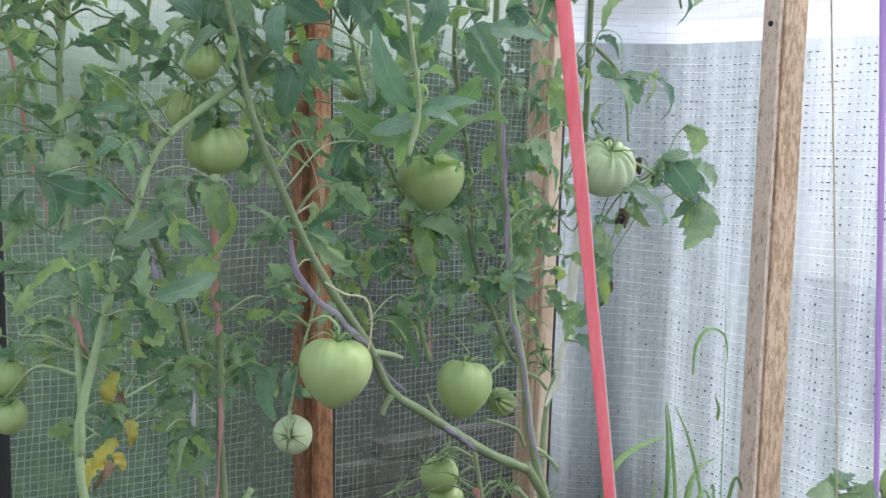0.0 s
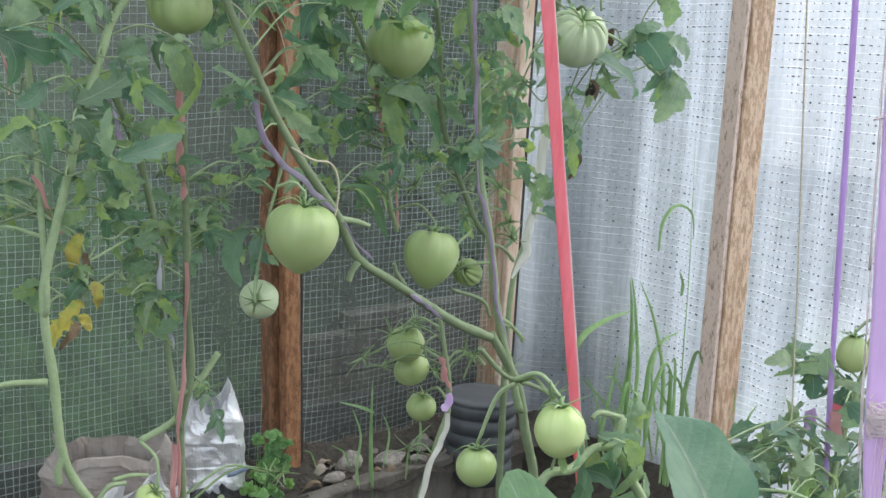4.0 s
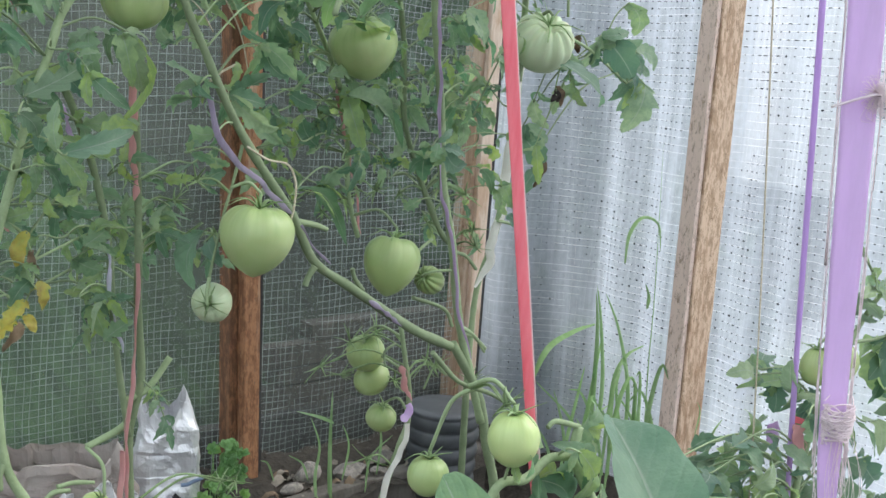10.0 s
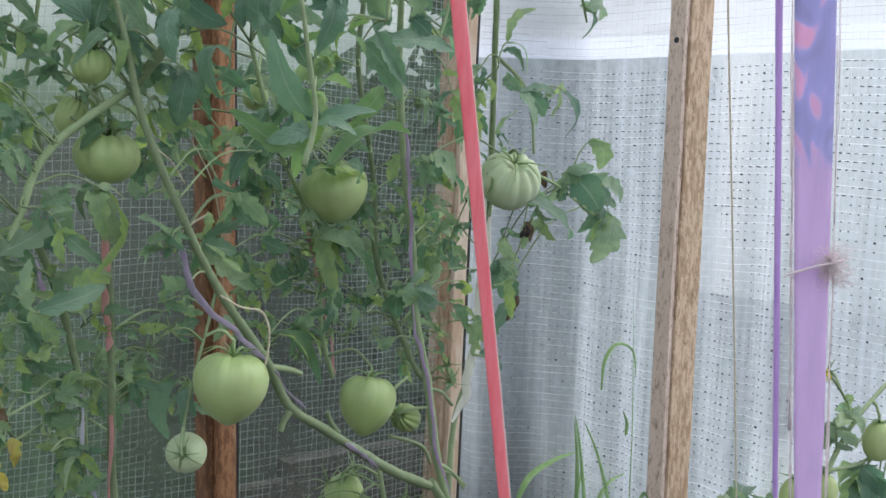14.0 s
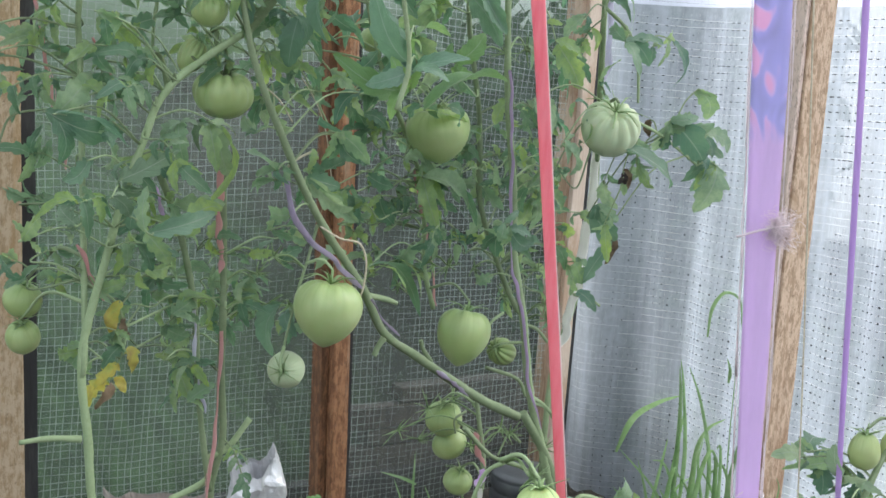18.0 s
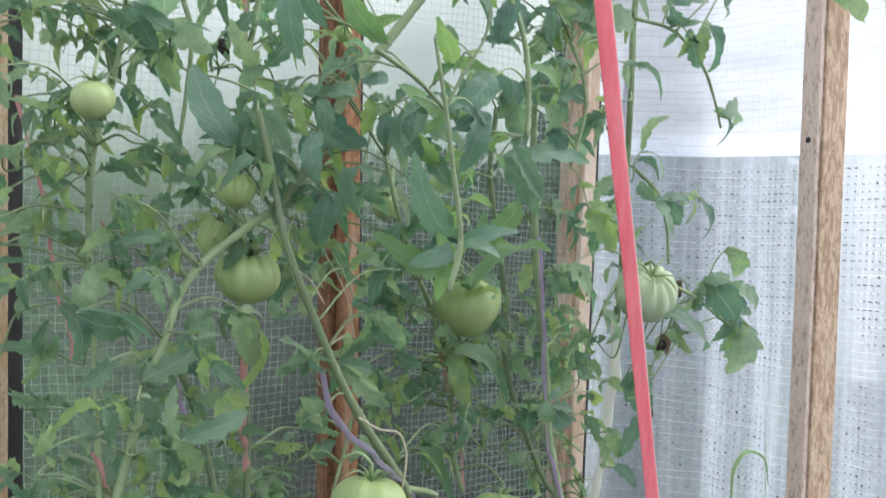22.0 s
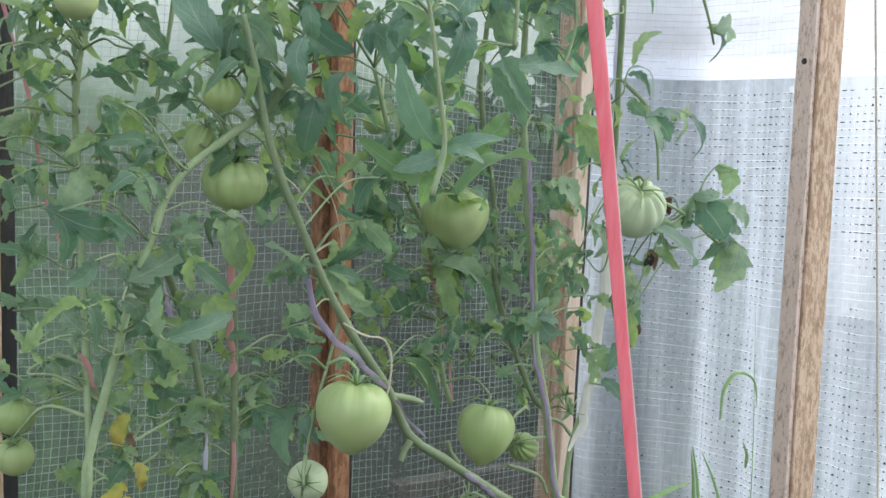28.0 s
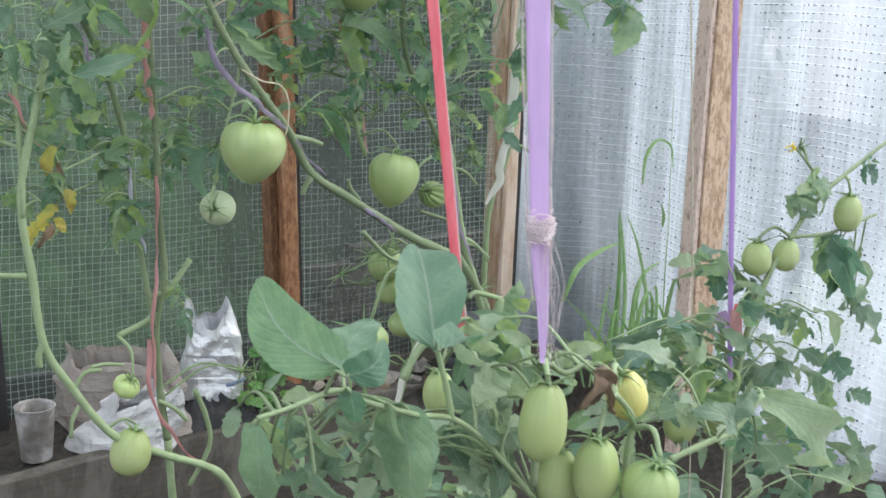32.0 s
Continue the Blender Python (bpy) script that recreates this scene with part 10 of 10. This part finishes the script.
truss(plant_d, (-0.732, -0.400, 0.621), 0.020)
truss(plant_d, (-0.656, -0.400, 0.615), 0.021)
truss(plant_d, (-0.794, -0.380, 0.730), 0.021)
truss(plant_d, (-0.579, -0.380, 0.561), 0.021)
truss(plant_c, (-1.106, -0.430, 0.653), 0.020)
truss(plant_b, (-1.290, -0.440, 0.642), 0.017)
truss(plant_c, (-1.033, -0.430, 0.648), 0.019)
truss(plant_j, (-0.991, -0.340, 1.219), 0.022)
truss(plant_j, (-1.101, -0.340, 1.119), 0.020)
truss(plant_d, (-0.549, -0.430, 0.612), 0.025)
truss(plant_d, (-0.528, -0.430, 0.556), 0.021)
stem(plant_a, [(-0.928, -0.530, 0.609), (-0.896, -0.530, 0.602), (-0.876, -0.530, 0.595)], 0.0042, 0.0034, name="side_shoot")
stem(plant_a, [(-0.899, -0.540, 0.550), (-0.908, -0.540, 0.538), (-0.913, -0.540, 0.526)], 0.0045, 0.0036, name="side_shoot")
stem(plant_a, [(-0.812, -0.530, 0.508), (-0.826, -0.530, 0.525), (-0.832, -0.530, 0.540)], 0.0035, 0.0028, name="side_shoot")
stem(plant_d, [(-0.595, -0.460, 0.533), (-0.566, -0.460, 0.523), (-0.543, -0.460, 0.501)], 0.0030, 0.0024, name="side_shoot")
stem(plant_d, [(-0.571, -0.460, 0.415), (-0.540, -0.460, 0.397), (-0.510, -0.460, 0.370)], 0.0040, 0.0032, name="side_shoot")
stem(plant_d, [(-0.400, -0.350, 0.550), (-0.366, -0.350, 0.542), (-0.338, -0.350, 0.527)], 0.0030, 0.0024, name="side_shoot")
stem(plant_d, [(-0.636, -0.460, 0.554), (-0.658, -0.460, 0.540), (-0.666, -0.460, 0.523)], 0.0025, 0.0020, name="side_shoot")
stem(plant_b, [(-1.268, -0.470, 0.334), (-1.274, -0.470, 0.319), (-1.273, -0.470, 0.302)], 0.0050, 0.0040, name="side_shoot")
stem(plant_b, [(-1.229, -0.470, 0.262), (-1.212, -0.470, 0.284), (-1.189, -0.470, 0.284)], 0.0035, 0.0028, name="side_shoot")
stem(plant_b, [(-1.222, -0.470, 0.236), (-1.232, -0.470, 0.217), (-1.235, -0.470, 0.192)], 0.0035, 0.0028, name="side_shoot")
stem(plant_c, [(-1.092, -0.430, 0.207), (-1.066, -0.430, 0.189), (-1.048, -0.430, 0.167)], 0.0035, 0.0028, name="side_shoot")
stem(plant_c, [(-1.034, -0.430, 0.214), (-1.016, -0.430, 0.165), (-1.012, -0.430, 0.118), (-1.045, -0.430, 0.060)], 0.0045, 0.0036, name="side_shoot")
stem(plant_d, [(-0.570, -0.460, 0.405), (-0.533, -0.460, 0.391), (-0.511, -0.460, 0.365)], 0.0030, 0.0024, name="side_shoot")
stem(plant_d, [(-0.692, -0.460, 0.402), (-0.712, -0.460, 0.391), (-0.709, -0.460, 0.369)], 0.0020, 0.0016, name="side_shoot")
stem(plant_i, [(-0.926, -1.030, 0.496), (-0.959, -1.030, 0.507), (-0.970, -1.030, 0.503)], 0.0030, 0.0024, name="side_shoot")
stem(plant_d, [(-0.498, -0.360, 0.298), (-0.524, -0.360, 0.316), (-0.545, -0.360, 0.280)], 0.0020, 0.0016, name="side_shoot")
stem(plant_j, [(-1.393, -0.400, 0.756), (-1.376, -0.400, 0.779), (-1.360, -0.400, 0.821), (-1.318, -0.400, 0.832)], 0.0016, 0.0013, name="side_shoot")
stem(plant_j, [(-1.160, -0.340, 0.912), (-1.150, -0.340, 0.895), (-1.143, -0.340, 0.857)], 0.0040, 0.0032, name="side_shoot")
stem(plant_d, [(-0.908, -0.380, 1.000), (-0.885, -0.380, 1.088), (-0.857, -0.380, 1.079), (-0.843, -0.380, 0.995)], 0.0018, 0.0014, name="side_shoot")

# small shrivelled black-brown leaves left hanging
M_WITHERED = plant_skin("withered_leaf", (0.045, 0.036, 0.034), (0.03, 0.024, 0.022), (0.075, 0.062, 0.058), 0.9, 0.0, 60, 0.5)
for plant, base, tip in ((plant_e, (-0.523, -0.575, 0.786), (-0.514, -0.572, 0.766)), (plant_e, (-0.520, -0.574, 0.779), (-0.527, -0.570, 0.768)), (plant_b, (-1.151, -0.450, 1.140), (-1.155, -0.447, 1.120)), (plant_b, (-1.150, -0.449, 1.133), (-1.143, -0.446, 1.122))):
    leaflet(plant, base, tip, 0.010, "ruffled", False, mat=M_WITHERED)

# grass by the side film
grass = thing("grass_clump", "tall thin green grass growing against the side film", "grass")
rnd = random.Random(77)
for _ in range(8):
    y, up, away = rnd.uniform(-0.40, -0.20), rnd.uniform(0.10, 0.27), rnd.uniform(-0.09, 0.09)
    grass_blade(grass, [(-0.004, y, -0.03), (-0.008, y + 0.15 * away, 0.6 * up), (-0.014, y + 0.55 * away, up), (-0.022, y + away, up - abs(away) * 0.3)], rnd.uniform(0.008, 0.013))
grass_blade(grass, [(0.002, -0.253, -0.020), (0.002, -0.208, 0.078), (0.002, -0.079, 0.141)], 0.0096)
grass_blade(grass, [(0.130, -0.186, -0.058), (0.130, -0.147, 0.036), (0.130, 0.006, 0.093)], 0.0092)
grass_blade(grass, [(0.002, -0.076, 0.127), (0.002, -0.117, 0.214), (0.002, -0.184, 0.268), (0.002, -0.246, 0.301)], 0.0168)
grass_blade(grass, [(0.130, 0.001, 0.076), (0.130, -0.017, 0.199), (0.130, -0.107, 0.254), (0.130, -0.155, 0.278)], 0.0160)
grass_blade(grass, [(0.002, -0.252, -0.008), (0.002, -0.253, 0.165), (0.002, -0.248, 0.284), (0.002, -0.235, 0.364)], 0.0129)
grass_blade(grass, [(0.130, -0.176, -0.041), (0.130, -0.189, 0.122), (0.130, -0.168, 0.248), (0.130, -0.174, 0.342)], 0.0122)
grass_blade(grass, [(0.002, -0.267, -0.003), (0.002, -0.275, 0.172), (0.002, -0.254, 0.309), (0.002, -0.236, 0.376)], 0.0107)
grass_blade(grass, [(0.130, -0.162, -0.064), (0.130, -0.162, 0.144), (0.130, -0.148, 0.261), (0.130, -0.120, 0.353)], 0.0103)
grass_blade(grass, [(0.002, -0.341, 0.023), (0.002, -0.342, 0.179), (0.002, -0.304, 0.298), (0.002, -0.259, 0.369)], 0.0104)
grass_blade(grass, [(0.130, -0.248, -0.044), (0.130, -0.255, 0.145), (0.130, -0.212, 0.264), (0.130, -0.157, 0.328)], 0.0100)
grass_blade(grass, [(0.002, -0.313, 0.001), (0.002, -0.302, 0.179), (0.002, -0.325, 0.251), (0.002, -0.371, 0.289)], 0.0126)
grass_blade(grass, [(0.130, -0.172, -0.055), (0.130, -0.170, 0.114), (0.130, -0.205, 0.207), (0.130, -0.257, 0.235)], 0.0122)
grass_blade(grass, [(0.002, -0.230, -0.028), (0.002, -0.239, 0.088), (0.002, -0.254, 0.214), (0.002, -0.263, 0.288)], 0.0108)
grass_blade(grass, [(0.130, -0.167, -0.082), (0.130, -0.165, 0.043), (0.130, -0.193, 0.170), (0.130, -0.196, 0.257)], 0.0103)
grass_blade(grass, [(0.002, -0.427, 0.041), (0.002, -0.406, 0.139), (0.002, -0.380, 0.190), (0.002, -0.362, 0.196)], 0.0101)
grass_blade(grass, [(0.130, -0.297, -0.004), (0.130, -0.282, 0.097), (0.130, -0.232, 0.147), (0.130, -0.219, 0.156)], 0.0099)
grass_blade(grass, [(0.002, -0.300, 0.436), (0.002, -0.304, 0.493), (0.002, -0.331, 0.531), (0.002, -0.371, 0.525), (0.002, -0.383, 0.474)], 0.0091)
grass_blade(grass, [(0.130, -0.205, 0.397), (0.130, -0.214, 0.479), (0.130, -0.240, 0.513), (0.130, -0.277, 0.495), (0.130, -0.278, 0.444)], 0.0088)
grass_blade(grass, [(0.002, -0.396, 0.030), (0.002, -0.384, 0.249), (0.002, -0.380, 0.396), (0.002, -0.362, 0.688)], 0.0031)
grass_blade(grass, [(0.002, -0.366, 0.359), (0.002, -0.367, 0.384), (0.002, -0.356, 0.407)], 0.0090)
grass_blade(grass, [(0.130, -0.285, 0.319), (0.130, -0.290, 0.360), (0.130, -0.292, 0.372)], 0.0086)
grass_blade(grass, [(0.002, -0.183, -0.044), (0.002, -0.196, 0.049), (0.002, -0.215, 0.154), (0.002, -0.224, 0.206)], 0.0099)
grass_blade(grass, [(0.130, -0.039, -0.110), (0.130, -0.068, -0.002), (0.130, -0.098, 0.104), (0.130, -0.083, 0.172)], 0.0096)
grass_blade(grass, [(0.002, -0.207, -0.036), (0.002, -0.177, 0.068), (0.002, -0.144, 0.134)], 0.0087)
grass_blade(grass, [(0.130, -0.139, -0.078), (0.130, -0.097, 0.026), (0.130, -0.082, 0.122)], 0.0083)
grass_blade(grass, [(0.002, -0.299, -0.004), (0.002, -0.273, 0.074), (0.002, -0.224, 0.145), (0.002, -0.184, 0.145)], 0.0095)
grass_blade(grass, [(0.130, -0.258, -0.045), (0.130, -0.245, 0.044), (0.130, -0.182, 0.137), (0.130, -0.137, 0.117)], 0.0090)
grass_blade(grass, [(0.002, -0.371, 0.021), (0.002, -0.329, 0.115), (0.002, -0.312, 0.182), (0.002, -0.320, 0.232)], 0.0082)
grass_blade(grass, [(0.130, -0.317, -0.019), (0.130, -0.267, 0.093), (0.130, -0.255, 0.143), (0.130, -0.256, 0.213)], 0.0078)
grass_blade(grass, [(0.002, -0.269, -0.014), (0.002, -0.252, 0.054), (0.002, -0.261, 0.107), (0.002, -0.301, 0.149)], 0.0096)
grass_blade(grass, [(0.130, -0.169, -0.056), (0.130, -0.156, -0.005), (0.130, -0.169, 0.075), (0.130, -0.208, 0.115)], 0.0092)
grass_blade(grass, [(0.002, -0.222, -0.031), (0.002, -0.235, 0.061), (0.002, -0.215, 0.092)], 0.0087)
grass_blade(grass, [(0.130, -0.177, -0.057), (0.130, -0.194, 0.017), (0.130, -0.169, 0.080)], 0.0082)
grass_blade(grass, [(0.002, -0.335, 0.009), (0.002, -0.299, 0.106), (0.002, -0.247, 0.151)], 0.0083)
grass_blade(grass, [(0.130, -0.249, -0.056), (0.130, -0.223, 0.055), (0.130, -0.165, 0.111)], 0.0081)
grass_blade(grass, [(0.002, -0.411, 0.047), (0.002, -0.356, 0.136), (0.002, -0.305, 0.180)], 0.0081)
grass_blade(grass, [(0.130, -0.319, 0.010), (0.130, -0.278, 0.093), (0.130, -0.217, 0.158)], 0.0078)
grass_blade(grass, [(0.002, -0.508, 0.149), (0.002, -0.514, 0.196), (0.002, -0.505, 0.215)], 0.0039)
grass_blade(grass, [(0.002, -0.536, 0.090), (0.002, -0.546, 0.161), (0.002, -0.565, 0.200)], 0.0068)
grass_blade(grass, [(0.130, -0.449, 0.049), (0.130, -0.446, 0.109), (0.130, -0.476, 0.146)], 0.0065)
grass_blade(grass, [(0.002, -0.167, -0.050), (0.002, -0.133, 0.016), (0.002, -0.077, 0.050)], 0.0088)
grass_blade(grass, [(0.130, -0.084, -0.083), (0.130, -0.058, -0.010), (0.130, -0.010, 0.036)], 0.0084)
weeds = thing("grass_clump", "thin grass blades growing among dry litter", "grass")
grass_blade(weeds, [(-0.539, -0.120, -0.055), (-0.550, -0.120, 0.082), (-0.552, -0.120, 0.212)], 0.0106)
grass_blade(weeds, [(-0.565, -0.120, -0.049), (-0.580, -0.120, 0.044), (-0.574, -0.120, 0.108), (-0.596, -0.120, 0.166)], 0.0073)
grass_blade(weeds, [(-0.519, -0.120, 0.031), (-0.508, -0.120, 0.096), (-0.526, -0.120, 0.143)], 0.0053)
grass_blade(weeds, [(-0.464, -0.120, -0.004), (-0.455, -0.120, 0.063), (-0.404, -0.120, 0.099)], 0.0054)
grass_blade(weeds, [(-0.545, -0.120, 0.146), (-0.577, -0.120, 0.163), (-0.627, -0.120, 0.182)], 0.0083)
grass_blade(weeds, [(-0.595, -0.120, 0.047), (-0.610, -0.120, 0.082), (-0.641, -0.120, 0.104)], 0.0051)
grass_blade(weeds, [(-0.439, -0.120, 0.026), (-0.433, -0.120, 0.093), (-0.445, -0.120, 0.140)], 0.0065)
grass_blade(weeds, [(-0.668, -0.120, 0.062), (-0.682, -0.120, 0.096), (-0.699, -0.120, 0.105)], 0.0040)

# yellow tomato flowers
M_PETAL = plant_skin("yellow_petal", (0.75, 0.62, 0.06), (0.62, 0.50, 0.05), (0.85, 0.74, 0.14), 0.6, 0.4, 60, 0.2)


def flower(plant, centre, size, seed):
    """A nodding flower: five narrow swept-back petals round a cone of anthers, on a thin stalk."""
    rnd = random.Random(seed)
    c, bm = Vector(centre), bmesh.new()
    for k in range(5):
        p = 1.2566 * k + rnd.uniform(-0.2, 0.2)
        d = Vector((math.cos(p), 0.6 * math.sin(p) - 0.3, math.sin(p) * 0.8 - 0.5)).normalized()
        add_blade(bm, c, c + d * size, size * 0.32, (0, -1, 0.2), "small", 0.3, seed + k)
    tube_bm([c, c + Vector((0, -0.2, -0.6)) * size], 0.0016, 0.0005, sides=6, steps=3, bm=bm)
    ob = part("flower", bm, M_PETAL, plant, "small yellow star-shaped flower")
    foot = near_stem(plant, c)
    if foot is not None and (foot - c).length < 0.3:
        part("flower_stalk", tube_bm([c, c.lerp(foot, 0.5) + Vector((0, 0, 0.2 * (foot - c).length)), foot], 0.0007, 0.0011, sides=5, steps=5), M_STEM, ob)


flower(plant_b, (-1.067, -0.500, 1.242), 0.012, 3)
flower(plant_e, (-0.933, -0.500, 1.258), 0.010, 9)
flower(plant_h, (-0.459, -1.030, 0.642), 0.010, 17)
flower(plant_b, (-0.904, -0.450, 1.268), 0.011, 27)

# a striped cord hanging from the rail
cord = thing("cord", "thin white cord with dark stripes hanging by the rail", "cord", group="plant ties")
line = spline([(-0.597, -0.300, 1.515), (-0.592, -0.300, 1.384), (-0.588, -0.300, 1.327), (-0.589, -0.300, 1.261)], 8)
for k in range(0, len(line) - 1):
    part("strand", tube_bm([line[k], line[k + 1]], 0.0034, 0.0034, sides=7, steps=1), M_WHITECLOTH if k % 3 else M_LILAC_OLD, cord)
